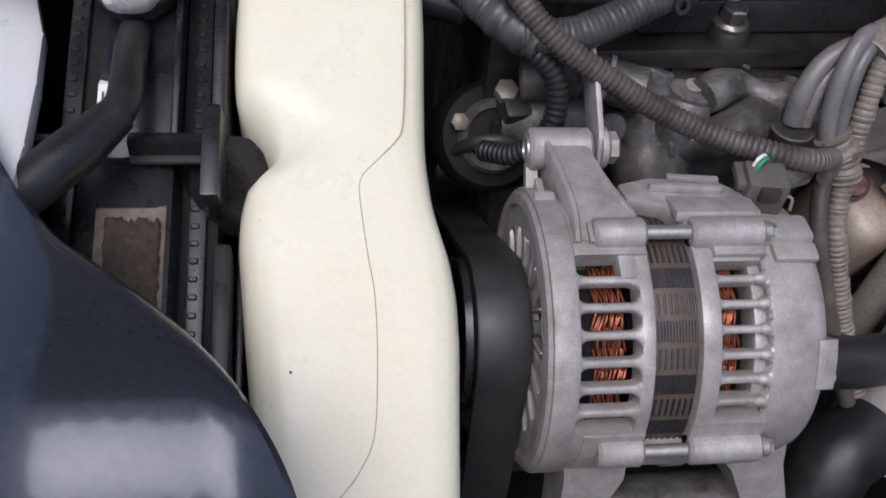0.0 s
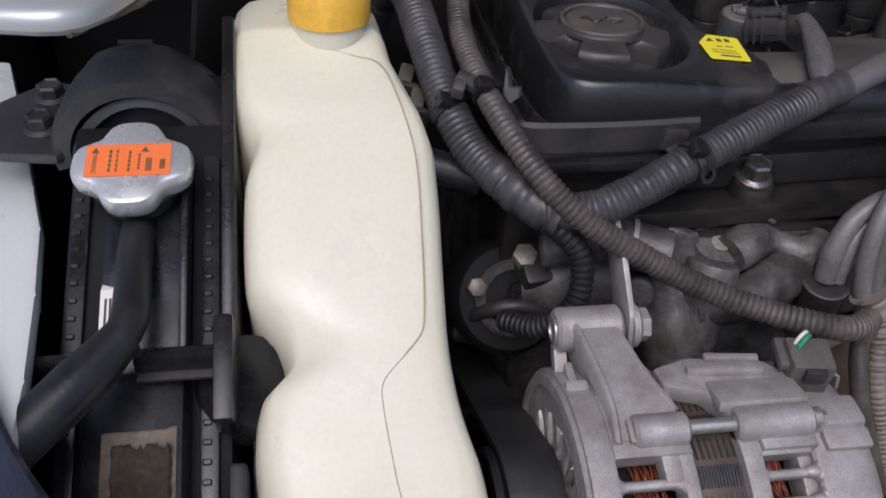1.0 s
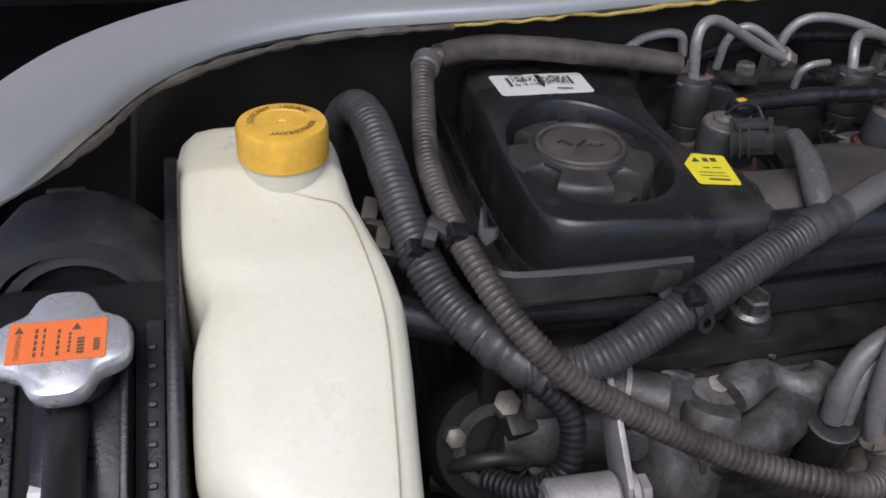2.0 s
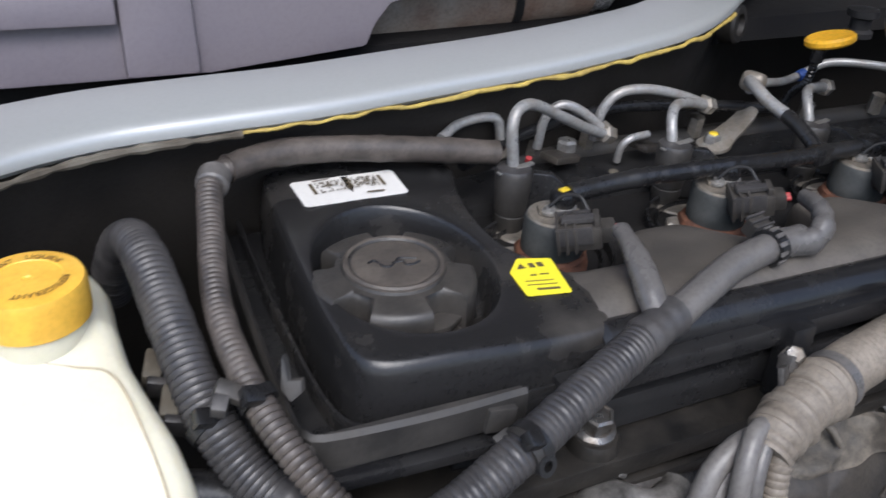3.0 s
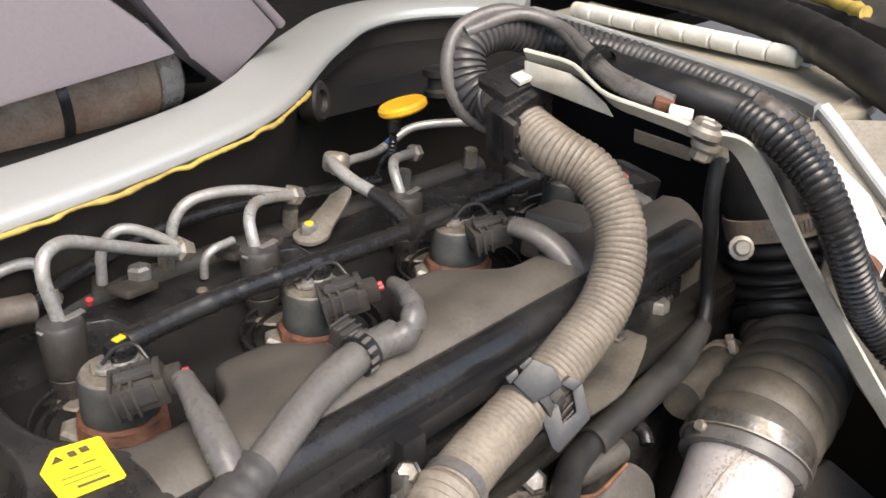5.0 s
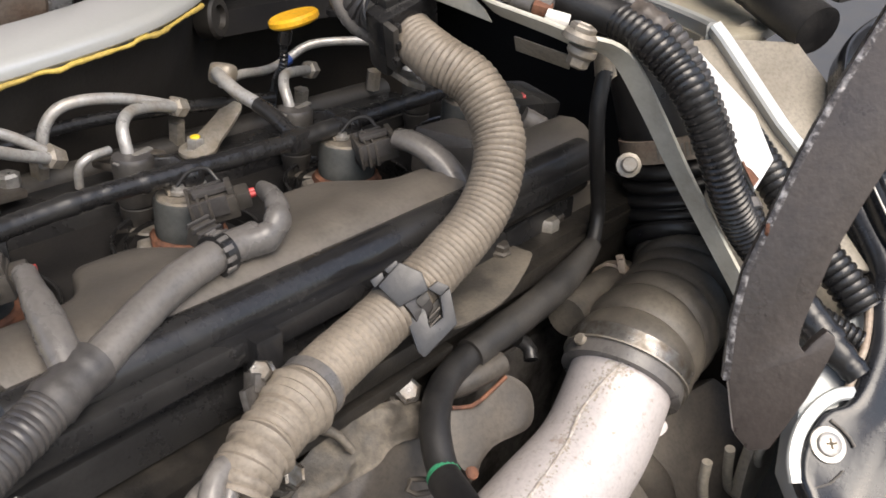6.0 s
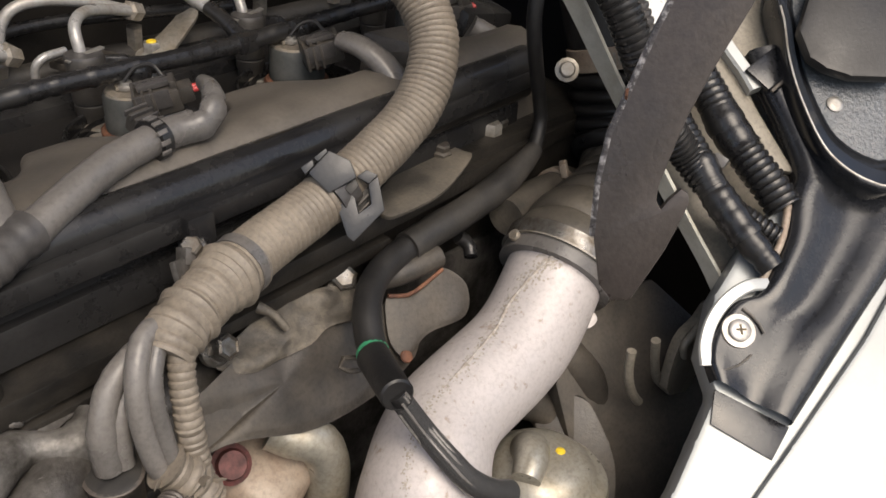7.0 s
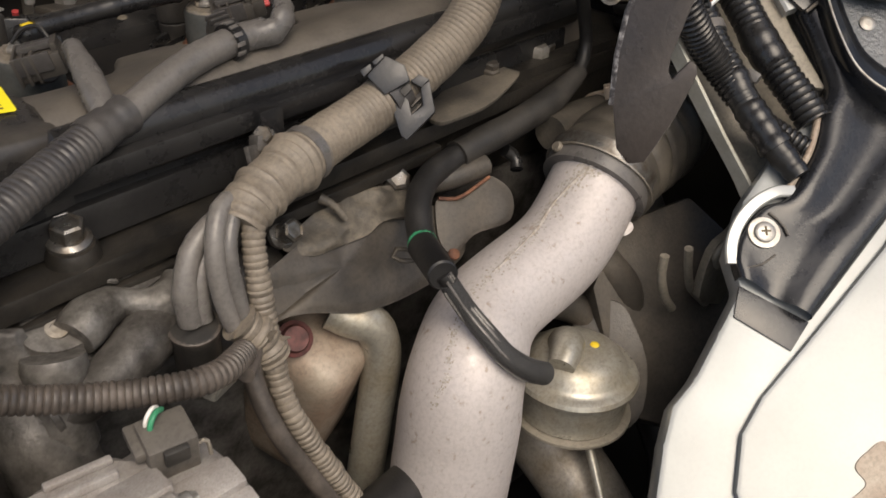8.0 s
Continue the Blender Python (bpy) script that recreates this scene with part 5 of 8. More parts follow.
part("tray_floor", box((0.135, 0.525, 1.0095), (0.10, 0.20, 0.006), (0, 0, 0), 0.002), BLACK, cover)
part("tray_lip", strip([(0.0865, 0.62, 1.028), (0.0850, 0.52, 1.028), (0.0860, 0.450, 1.029), (0.0895, 0.4365, 1.030), (0.098, 0.4320, 1.030), (0.14, 0.4310, 1.030), (0.181, 0.4335, 1.030)], [(-0.002, -0.014), (0.002, -0.014), (0.002, 0.0), (0, 0.002), (-0.002, 0.0)], step=0.004), BLACK_DUSTY, cover)
part("tray_face", box((0.135, 0.4355, 1.0175), (0.095, 0.006, 0.022), (0, 0, 1.5), 0.002), TRAY, cover, "dusty grey tray front")
part("tray_notch", box((0.168, 0.4300, 1.0215), (0.013, 0.004, 0.012), (0, 8, 1.5), 0.001), TRAY, cover)
# long ridge with bays for the injectors
INJ = [0.262, 0.375, 0.488, 0.600]
bm = bmesh.new()
loops = []
for i in range(221):
    x = 0.2335 + 0.3815 * i / 220
    bay = max(math.exp(-((x - q + 0.004) / 0.0355) ** 6) for q in INJ)
    yb = 0.5455 - 0.0445 * bay
    ridge = 0.478 + 0.03 * (x - 0.3)
    sec = []
    for w, h in ((0.0, -0.03), (0.0, -0.008), (0.03, -0.0030), (0.08, -0.0008), (0.18, 0.0), (0.35, 0.0), (0.65, 0.0)):
        y = yb + (ridge - yb) * w
        fall = (0.014 * ((y - ridge) / 0.068) ** 1.3) if y > ridge else 0
        sec.append(V(x, y, 1.0405 - fall + h))
    for dy, dz in ((0, 0.0003), (-0.008, -0.002), (-0.015, -0.007), (-0.020, -0.014), (-0.022, -0.026), (-0.022, -0.055)):
        sec.append(V(x, ridge + dy, 1.0405 + dz))
    loops.append(sec)
rings(bm, loops)
part("ridge", bm, RIDGE, cover, "dust-covered ridge with bays for the injectors", sharp=60)
# valley floor, its deep shade put into the colour
part("valley", box((0.41, 0.60, 0.996), (0.44, 0.16, 0.02), (0, 0, 0), 0.004), BAY_SHADE, cover)
part("rear_hump", box((0.41, 0.640, 1.004), (0.42, 0.05, 0.022), (0, 0, 0), 0.008), BLACK, cover)
for q in INJ:
    part("bay_ring", lathe((q - 0.004, 0.560, 1.0), (0, 0, 1), [(0.0395, 0), (0.0395, 0.0125), (0.0385, 0.0135), (0.0375, 0.0125), (0.037, 0.0)], 48, caps=False), BLACK, cover)
    part("bay_ring", lathe((q - 0.004, 0.560, 1.0), (0, 0, 1), [(0.0330, 0), (0.0330, 0.0090), (0.0318, 0.0100), (0.0305, 0.0)], 40, caps=False), BLACK, cover)

# oil filler cap
oil = thing("oil_filler_cap", (OX, OY, 1.03), "black plastic oil filler cap with grip lobes, dusty centre", "oil cap")
loops = []
for k, h in ((0.97, 0.0), (1.0, 0.003), (1.0, 0.0175), (0.992, 0.0195), (0.972, 0.0212), (0.940, 0.0222), (0.905, 0.0228), (0.70, 0.0238), (0.625, 0.0242), (0.60, 0.0262), (0.585, 0.0270), (0.54, 0.0270), (0.525, 0.0262), (0.30, 0.0260)):
    loop = []
    for i in range(180):
        u = 2 * math.pi * i / 180
        q = ((u - radians(5)) * 5 / (2 * math.pi) + 0.5) % 1 - 0.5
        dip = 0.0125 * max(0.0, 1 - (abs(q) / 0.20) ** 3.2) ** 0.62 if abs(q) < 0.20 else 0
        r = 0.0385 - dip
        if k < 0.75:
            r = 0.0385
        loop.append(V(OX + math.cos(u) * r * k, OY + math.sin(u) * r * k, 1.0265 + h))
    loops.append(loop)
part("grip", rings(bmesh.new(), loops), GRIP, oil)
for i in range(5):
    u = radians(5 + 72 * i)
    part("grip_scoop", slab([V(OX, OY, 1.0345) + V(math.cos(u + w), math.sin(u + w), 0) * r for r, w in ((0.0262, -0.16), (0.0300, -0.34), (0.0365, -0.30), (0.0375, 0.0), (0.0365, 0.30), (0.0300, 0.34), (0.0262, 0.16))], (0, 0, 0.0035), 0.0012), GRIP, oil)
part("base_disc", lathe((OX, OY, 1.0240), (0, 0, 1), [(0.0380, 0), (0.0380, 0.0060), (0.0365, 0.0080), (0.016, 0.0085)], 48), GRIP, oil)
part("centre_ring", lathe((OX, OY, 1.0508), (0, 0, 1), [(0.0236, -0.001), (0.0234, 0.0024), (0.0225, 0.0033), (0.0212, 0.0030), (0.0204, 0.0020)], 56, caps=False), CAP_DUST, oil, "brown dusted ring")
part("centre", lathe((OX, OY, 1.0490), (0, 0, 1), [(0.0208, 0), (0.0206, 0.0034), (0.0190, 0.0038), (0.002, 0.0040)], 56), CAP_DUST, oil, "dust-covered round centre")
for pts in ([(-0.012, 0.000), (-0.009, 0.0020), (-0.005, -0.0032), (-0.0015, -0.0030), (0.002, 0.0028), (0.006, 0.0030), (0.011, 0.0022)], [(-0.001, -0.0008), (0.004, 0.0006), (0.0055, -0.0026), (0.009, -0.0022), (0.0120, 0.0000)]):
    part("emblem_line", tube([(OX + x * 0.96 + y * 0.25, OY + y - x * 0.20, 1.0531) for x, y in pts], 0.0006, 6, step=0.0015), BLACK, oil)

# labels on the cover
lab = thing("parts_label", (0.155, 0.594, 1.0505), "white paper label with a block of black print on the cover", "label")


def on_paper(u, v, h=0.0):
    """A point of the white label from its lower left corner, u along and v up, 0 to 1."""
    x = 0.1245 + 0.0575 * u - 0.0020 * v + 0.0015 * u * v
    y = 0.5735 + 0.0060 * u + 0.0285 * v
    return V(x, y, cover_top(x, y) + h)


part("paper", slab([on_paper(u, v, 0.0008) for u, v in ((0.03, 0), (0.97, 0), (1, 0.06), (1, 0.94), (0.97, 1), (0.03, 1), (0, 0.94), (0, 0.06))], (0, 0, 0.0003)), LABEL_WHITE, lab)


def printed(name, u, v, w, h, owner):
    part(name, slab([on_paper(u + a_ * w / 2, v + b_ * h / 2, 0.00125) for a_, b_ in ((-1, -1), (1, -1), (1, 1), (-1, 1))], (0, 0, 0.0001)), INK, owner)


for i in range(40):
    for j in range(6):
        if random.random() < 0.55:
            printed("print_mark", 0.21 + i * 0.0145, 0.42 + j * 0.072, 0.011, 0.058, lab)
for u in (0.165, 0.825):
    printed("print_bar", u, 0.60, 0.030, 0.42, lab)
printed("print_bar", 0.70, 0.18, 0.17, 0.045, lab)
printed("print_bar", 0.28, 0.90, 0.16, 0.030, lab)
ylab = thing("caution_label", (0.2165, 0.4945, 1.039), "yellow caution label with black print on the cover", "label")


def on_label(x, y, h=0.0):
    px, py = 0.2160 + x, 0.4945 + y
    return V(px, py, cover_top(px, py) + 0.0008 + h)


part("paper", slab([on_label(x, y) for x, y in ((-0.0130, -0.0140), (-0.0120, -0.0150), (0.0100, -0.0145), (0.0112, -0.0135), (0.0140, 0.0130), (0.0130, 0.0140), (-0.0030, 0.0150), (-0.0045, 0.0145), (-0.0130, 0.004))], (0, 0, 0.0003)), LABEL_YELLOW, ylab)
part("warning_mark", slab([on_label(x, y, 0.0004) for x, y in ((-0.0080, 0.0060), (-0.0030, 0.0066), (-0.0047, 0.0105))], (0, 0, 0.0001)), INK, ylab)
for x, y, w, d in ((0.0008, 0.0086, 0.0030, 0.0036), (0.0056, 0.0090, 0.0034, 0.0036), (-0.0020, 0.0006, 0.0034, 0.0010), (0.0040, 0.0010, 0.0050, 0.0008), (-0.0010, -0.0040, 0.0150, 0.0006), (-0.0010, -0.0070, 0.0160, 0.0006), (0.0005, -0.0105, 0.0120, 0.0016)):
    part("print_bar", slab([on_label(x + a_ * w / 2, y + b_ * d / 2, 0.0004) for a_, b_ in ((-1, -1), (1, -1), (1, 1), (-1, 1))], (0, 0, 0.0001)), INK, ylab)

# ---- injectors with plugs and fuel pipes ----
inj = thing("fuel_injector", (INJ[0], 0.555, 0.995), "grey fuel injector on a rusty base with a black plug", "injector", "injectors in the head")
q = INJ[0]
part("rusty_base", lathe((q - 0.004, 0.5545, 0.996), (0, 0, 1), [(0.0250, 0), (0.0250, 0.006), (0.0225, 0.009), (0.0215, 0.0105), (0.0215, 0.017), (0.0190, 0.020)], 8), RUST, inj, "rust-brown steel base")
part("base_ring", lathe((q - 0.004, 0.5545, 1.010), (0, 0, 1), [(0.0190, 0), (0.0198, 0.001), (0.0198, 0.0045), (0.0180, 0.006)], 32), RUST, inj)
part("body", lathe((q - 0.004, 0.5545, 1.012), (0, 0, 1), [(0.0170, 0), (0.0174, 0.002), (0.0174, 0.010), (0.0170, 0.0108), (0.0170, 0.022), (0.0160, 0.0245), (0.0120, 0.0252)], 36), INJ_GREY, inj)
part("dusty_top", lathe((q - 0.004, 0.5545, 1.0366), (0, 0, 1), [(0.0155, 0), (0.0148, 0.0012), (0.0080, 0.0016)], 32), STEEL_DULL, inj, "dull metal top")
part("clamp_plate", box((q - 0.006, 0.5560, 1.0395), (0.015, 0.009, 0.0024), (0, 0, -18), 0.0008), STEEL_DULL, inj)
part("top_screw", lathe((q - 0.0085, 0.5535, 1.0390), (0, 0, 1), [(0.0046, 0), (0.0046, 0.0016), (0.0032, 0.0022), (0.0030, 0.0040), (0.0018, 0.0042)], 12), STEEL, inj)
part("spring_clip", tube([V(q + 0.001, 0.557, 1.0402) + V(math.cos(radians(a_)), math.sin(radians(a_)), 0.0) * 0.0070 for a_ in range(-150, 121, 30)], 0.0010, 8, step=0.002), STEEL, inj, "bright wire spring clip")
part("brass_collar", lathe((q + 0.001, 0.557, 1.0375), (0, 0, 1), [(0.0062, 0), (0.0062, 0.0025), (0.0048, 0.0032)], 14), STEEL, inj)
part("return_nipple", lathe((q + 0.001, 0.557, 1.037), (0, 0, 1), [(0.0045, 0), (0.0045, 0.003), (0.0068, 0.004), (0.0074, 0.006), (0.0074, 0.0100), (0.0064, 0.0120), (0.004, 0.0126)], 18), BLACK, inj)
part("paint_mark", box((q + 0.0015, 0.5575, 1.0497), (0.006, 0.004, 0.0012), (0, 0, 15), 0.0004), YELLOW_MARK, inj, "yellow paint mark")
PA = V(0.86, -0.44, 0.20).normalized()
PB = V(0.44, 0.88, 0.05)
PB = (PB - PA * PB.dot(PA)).normalized()
PC = PA.cross(PB)


def plug_box(a0, a1, b0, b1, c0, c1, soft=0.0008):
    """A block in the plug's own directions: along, across and up."""
    o_ = V(q - 0.002, 0.5265, 1.0415)
    k_ = 1.18
    return slab([o_ + PA * a_ * k_ + PB * b_ * k_ + PC * c0 * k_ for a_, b_ in ((a0, b0), (a1, b0), (a1, b1), (a0, b1))], PC * (c1 - c0) * k_, soft)


plugp = part("plug", plug_box(-0.012, 0.007, -0.0070, 0.0070, -0.006, 0.0045, 0.0014), GRIP, inj, "black ribbed plug")
part("plug_neck", plug_box(0.006, 0.013, -0.0048, 0.0048, -0.0045, 0.0035, 0.0018), GRIP, plugp)
for a_ in (-0.0128, -0.0090, -0.0052):
    part("plug_rib", plug_box(a_, a_ + 0.0014, -0.0086, 0.0086, -0.0065, 0.0062, 0.0004), GRIP, plugp)
for b_ in (-0.0082, 0.0068):
    part("plug_rail", plug_box(-0.0130, 0.0030, b_, b_ + 0.0014, -0.002, 0.0062, 0.0004), CONDUIT, plugp)
part("plug_latch", plug_box(-0.0100, 0.0060, -0.0022, 0.0022, 0.0052, 0.0078, 0.0006), CONDUIT, plugp)
part("plug_latch", plug_box(0.0040, 0.0066, -0.0050, 0.0050, 0.0040, 0.0080, 0.0005), GRIP, plugp)
part("plug_socket", rod((q - 0.004, 0.5440, 1.030), (q - 0.003, 0.5280, 1.036), 0.0075, seg=16, soft=0.001), GRIP, plugp)
part("plug_wire", tube([(q + 0.004, 0.536, 1.048), (q + 0.002, 0.543, 1.053), (q - 0.004, 0.549, 1.051), (q - 0.010, 0.552, 1.044)], 0.0010, 8, step=0.002), RUBBER, plugp)
for k_ in (-0.0018, 0.0018):
    part("seal", rod(V(q - 0.002, 0.5265, 1.0415) + PA * 0.0120 + PB * k_, V(q - 0.002, 0.5265, 1.0415) + PA * 0.0180 + PB * k_, 0.0016, seg=10), RED, inj, "red wire seal")
holder = part("pipe_holder", lathe((q - 0.010, 0.597, 1.0), (0.02, 0.0, 1), [(0.0085, 0), (0.0085, 0.010), (0.0094, 0.012), (0.0094, 0.017), (0.0088, 0.0175), (0.0088, 0.0185), (0.0098, 0.019), (0.0104, 0.030), (0.0112, 0.044), (0.0102, 0.0455)], 28), BLACK_DUSTY, inj)
part("holder_web", slab([(q - 0.002, 0.592, 1.044), (q + 0.012, 0.590, 1.042), (q + 0.026, 0.583, 1.030), (q + 0.024, 0.578, 1.012), (q - 0.002, 0.592, 1.01)], (0.002, 0.005, 0), 0.001), BLACK, holder)
part("holder_top", lathe((q - 0.0095, 0.597, 1.0452), (0.02, 0, 1), [(0.0105, 0), (0.0100, 0.0012), (0.005, 0.0014)], 24), CONDUIT, holder)
part("holder_foot", lathe((q - 0.006, 0.590, 0.998), (0, 0, 1), [(0.016, 0), (0.016, 0.006), (0.0125, 0.009)], 18), STEEL_DULL, holder)
part("holder_nut", lathe((q - 0.022, 0.566, 1.000), (0.1, -0.2, 1), [(0.0085, 0), (0.0085, 0.008), (0.0065, 0.010)], 6), STEEL_DULL, holder, sharp=20)
part("holder_clip", box((q - 0.009, 0.596, 1.046), (0.024, 0.004, 0.0012), (0, -6, 8), 0.0004), STEEL, holder)
for x in INJ[1:]:
    copy_thing(inj, Matrix.Translation((x, 0.555 + 0.03 * (x - INJ[0]), 0.995)))

PIPES = (
    ((0.254, 0.600, 1.040), (0.2515, 0.599, 1.056), (0.250, 0.599, 1.070), (0.2545, 0.603, 1.0785), (0.268, 0.610, 1.078), (0.295, 0.621, 1.063), (0.320, 0.632, 1.0485), (0.343, 0.640, 1.038)),
    ((0.367, 0.604, 1.038), (0.366, 0.606, 1.050), (0.369, 0.613, 1.0585), (0.381, 0.626, 1.0600), (0.400, 0.638, 1.0555), (0.4265, 0.649, 1.0465)),
    ((0.480, 0.607, 1.038), (0.479, 0.611, 1.050), (0.483, 0.620, 1.058), (0.497, 0.633, 1.058), (0.530, 0.650, 1.050)),
    ((0.590, 0.612, 1.036), (0.589, 0.616, 1.048), (0.597, 0.628, 1.055), (0.625, 0.645, 1.046)),
    ((0.219, 0.628, 1.055), (0.234, 0.638, 1.058), (0.250, 0.640, 1.060), (0.260, 0.640, 1.058), (0.263, 0.640, 1.050), (0.265, 0.640, 1.035)),
    ((0.296, 0.650, 1.030), (0.298, 0.648, 1.050), (0.307, 0.645, 1.0605), (0.322, 0.643, 1.055), (0.343, 0.641, 1.038)),
    ((0.340, 0.652, 1.030), (0.341, 0.650, 1.050), (0.350, 0.648, 1.0625), (0.368, 0.647, 1.0645), (0.395, 0.648, 1.0585), (0.4265, 0.649, 1.0465)),
    ((0.452, 0.642, 1.058), (0.475, 0.655, 1.056), (0.505, 0.668, 1.050), (0.524, 0.672, 1.052), (0.545, 0.668, 1.061), (0.575, 0.652, 1.062), (0.61, 0.640, 1.056)),
)
for i, pts in enumerate(PIPES):
    pp = thing("fuel_pipe", pts[0], "grey steel high-pressure fuel pipe bent over the head", "fuel pipe", "fuel pipes")
    part("bent_pipe", tube(pts, 0.0034 if i < 4 or i == 6 else 0.0031, 14, step=0.003), TUBE, pp)
    p, d = Vector(pts[-1]), (Vector(pts[-1]) - Vector(pts[-2])).normalized()
    part("union_nut", lathe(p - d * 0.008, d, [(0.004, 0), (0.0062, 0.001), (0.0062, 0.009), (0.0045, 0.011)], 6), STEEL_DULL, pp, sharp=20)
part("paint_band", rod((0.5215, 0.6712, 1.0512), (0.5275, 0.6718, 1.0530), 0.0040, seg=14), BLUE, pp, "blue paint band")
rail = thing("fuel_rail", (0.42, 0.665, 1.01), "dull steel fuel rail behind the injectors", "fuel rail")
part("rail_nut", lathe((0.318, 0.650, 1.026), (0, 0, 1), [(0.007, 0), (0.007, 0.006), (0.005, 0.0075)], 6), STEEL, rail, sharp=20)
part("hook_tube", tube([(0.352, 0.640, 1.018), (0.352, 0.637, 1.030), (0.358, 0.636, 1.0355), (0.372, 0.638, 1.0360)], 0.0026, 10, step=0.002), TUBE, rail)
part("pale_plug", rod((0.345, 0.632, 1.008), (0.345, 0.631, 1.016), 0.0036, seg=12, soft=0.001), SEAL_GREY, rail)
part("rail_body", rod((0.25, 0.664, 1.014), (0.62, 0.672, 1.012), 0.009, seg=20, soft=0.002), BLACK_DUSTY, rail)
for x in (0.272, 0.297, 0.341, 0.43, 0.53, 0.6):
    part("outlet", rod((x, 0.664, 1.018), (x, 0.662, 1.033), 0.0055, seg=6), STEEL_DULL, rail)
for x, w in ((0.31, 0.03), (0.375, 0.022), (0.40, 0.012)):
    part("clamp", box((x, 0.643, 1.025), (w * 0.8, 0.016, 0.005), (0, 10, 20), 0.002), SHIELD, rail)
part("red_cap", rod((0.281, 0.633, 1.030), (0.281, 0.632, 1.0330), 0.0020, seg=12), RED, rail, "red plastic plug")
part("rear_loom", tube([(0.23, 0.62, 1.04), (0.30, 0.655, 1.042), (0.36, 0.665, 1.045), (0.42, 0.66, 1.043), (0.50, 0.655, 1.035)], 0.004, 10), BLACK, rail)
ret = thing("return_hose", (0.40, 0.56, 1.045), "black fuel return hose linking the injectors", "hose")
part("hose", tube([(0.266, 0.557, 1.047), (0.29, 0.561, 1.047), (0.325, 0.562, 1.048), (0.378, 0.562, 1.047), (0.415, 0.564, 1.045), (0.450, 0.566, 1.044), (0.49, 0.565, 1.046), (0.55, 0.560, 1.050), (0.62, 0.57, 1.045)], 0.0054, 14, wobble=0.16, step=0.0025), BLACK, ret)
for p in ((0.450, 0.566, 1.044), (0.488, 0.565, 1.046)):
    part("joint", box(p, (0.016, 0.012, 0.012), (0, 0, 15), 0.003), BLACK, ret)
part("branch", tube([(0.450, 0.566, 1.044), (0.449, 0.585, 1.053), (0.448, 0.60, 1.057)], 0.0048, 12), BLACK, ret)
part("branch_pipe", tube([(0.448, 0.60, 1.057), (0.445, 0.615, 1.061), (0.444, 0.628, 1.066), (0.448, 0.640, 1.066)], 0.0042, 12, step=0.002), TUBE, ret, "grey steel branch pipe")
part("branch_block", box((0.453, 0.641, 1.064), (0.014, 0.016, 0.014), (0, 20, 25), 0.0055, segs=3), STEEL_DULL, ret)
hold = thing("pipe_bracket", (0.435, 0.648, 1.01), "grey steel pipe bracket with a yellow-marked bolt", "bracket")
part("plate", slab(smooth_loop([(0.418, 0.640, 1.018), (0.424, 0.632, 1.017), (0.436, 0.631, 1.018), (0.446, 0.637, 1.022), (0.458, 0.641, 1.029), (0.470, 0.648, 1.036), (0.464, 0.656, 1.037), (0.450, 0.653, 1.030), (0.436, 0.653, 1.021), (0.423, 0.650, 1.018)], 4), (0, 0, 0.003), 0.0008), STEEL_DULL, hold)
part("bolt_head", lathe((0.430, 0.642, 1.020), (0, 0, 1), [(0.0075, 0), (0.0075, 0.001), (0.0058, 0.0015), (0.0058, 0.007), (0.005, 0.008)], 6), STEEL, hold)
part("paint_mark", lathe((0.430, 0.642, 1.0280), (0, 0, 1), [(0.0034, 0), (0.0030, 0.0008), (0.0012, 0.0010)], 9), YELLOW_MARK, hold, "yellow paint mark")
dip = thing("dipstick", (0.515, 0.655, 1.03), "yellow oil dipstick handle on a black stem", "dipstick")
part("handle", lathe((0.503, 0.633, 1.0925), (-0.18, 0.20, 1), [(0.006, -0.0030), (0.0150, -0.0030), (0.0165, -0.0014), (0.0165, 0.0014), (0.0150, 0.0030), (0.006, 0.0030)], 32), DIP_YELLOW, dip)
part("grip_end", rod((0.494, 0.630, 1.088), (0.494, 0.632, 1.078), 0.0045, seg=12, soft=0.001), BLACK, dip)
part("stem", tube([(0.494, 0.632, 1.080), (0.496, 0.637, 1.062), (0.505, 0.66, 1.04), (0.515, 0.68, 1.0)], 0.003, 10, rib=0.003, depth=0.0008), BLACK, dip)
solid("knob_bracket", lathe((0.600, 0.700, 1.09), (0, 0, -1), [(0.006, 0), (0.012, 0.001), (0.012, 0.006), (0.008, 0.008), (0.008, 0.016), (0.011, 0.018), (0.011, 0.022)], 20), RUBBER, "black rubber stop hanging in the far corner", "stop")

# ---- looms ----
loomA = thing("wiring_loom", (0.06, 0.47, 1.03), "dusty grey corrugated wiring conduit beside the expansion tank", "conduit")
part("conduit", tube([(0.028, 0.605, 1.000), (0.030, 0.592, 1.022), (0.036, 0.575, 1.045), (0.041, 0.556, 1.056), (0.045, 0.530, 1.058), (0.050, 0.495, 1.046), (0.057, 0.462, 1.028), (0.068, 0.442, 1.012), (0.084, 0.422, 1.002), (0.100, 0.408, 0.996)], 0.0099, 22, 0.0031, 0.0009, wobble=0.05), CONDUIT, loomA)
part("tape_wrap", tube([(0.076, 0.432, 1.007), (0.092, 0.415, 0.999), (0.108, 0.404, 0.994)], 0.0102, 16, wobble=0.25, step=0.002), CONDUIT, loomA, "bunched grey tape")
part("small_conduit", tube([(0.092, 0.412, 0.994), (0.105, 0.402, 0.989), (0.115, 0.396, 0.980), (0.1175, 0.391, 0.967), (0.113, 0.386, 0.952), (0.100, 0.392, 0.935), (0.085, 0.41, 0.925)], 0.0062, 16, 0.0036, 0.0011), RUBBER, loomA)
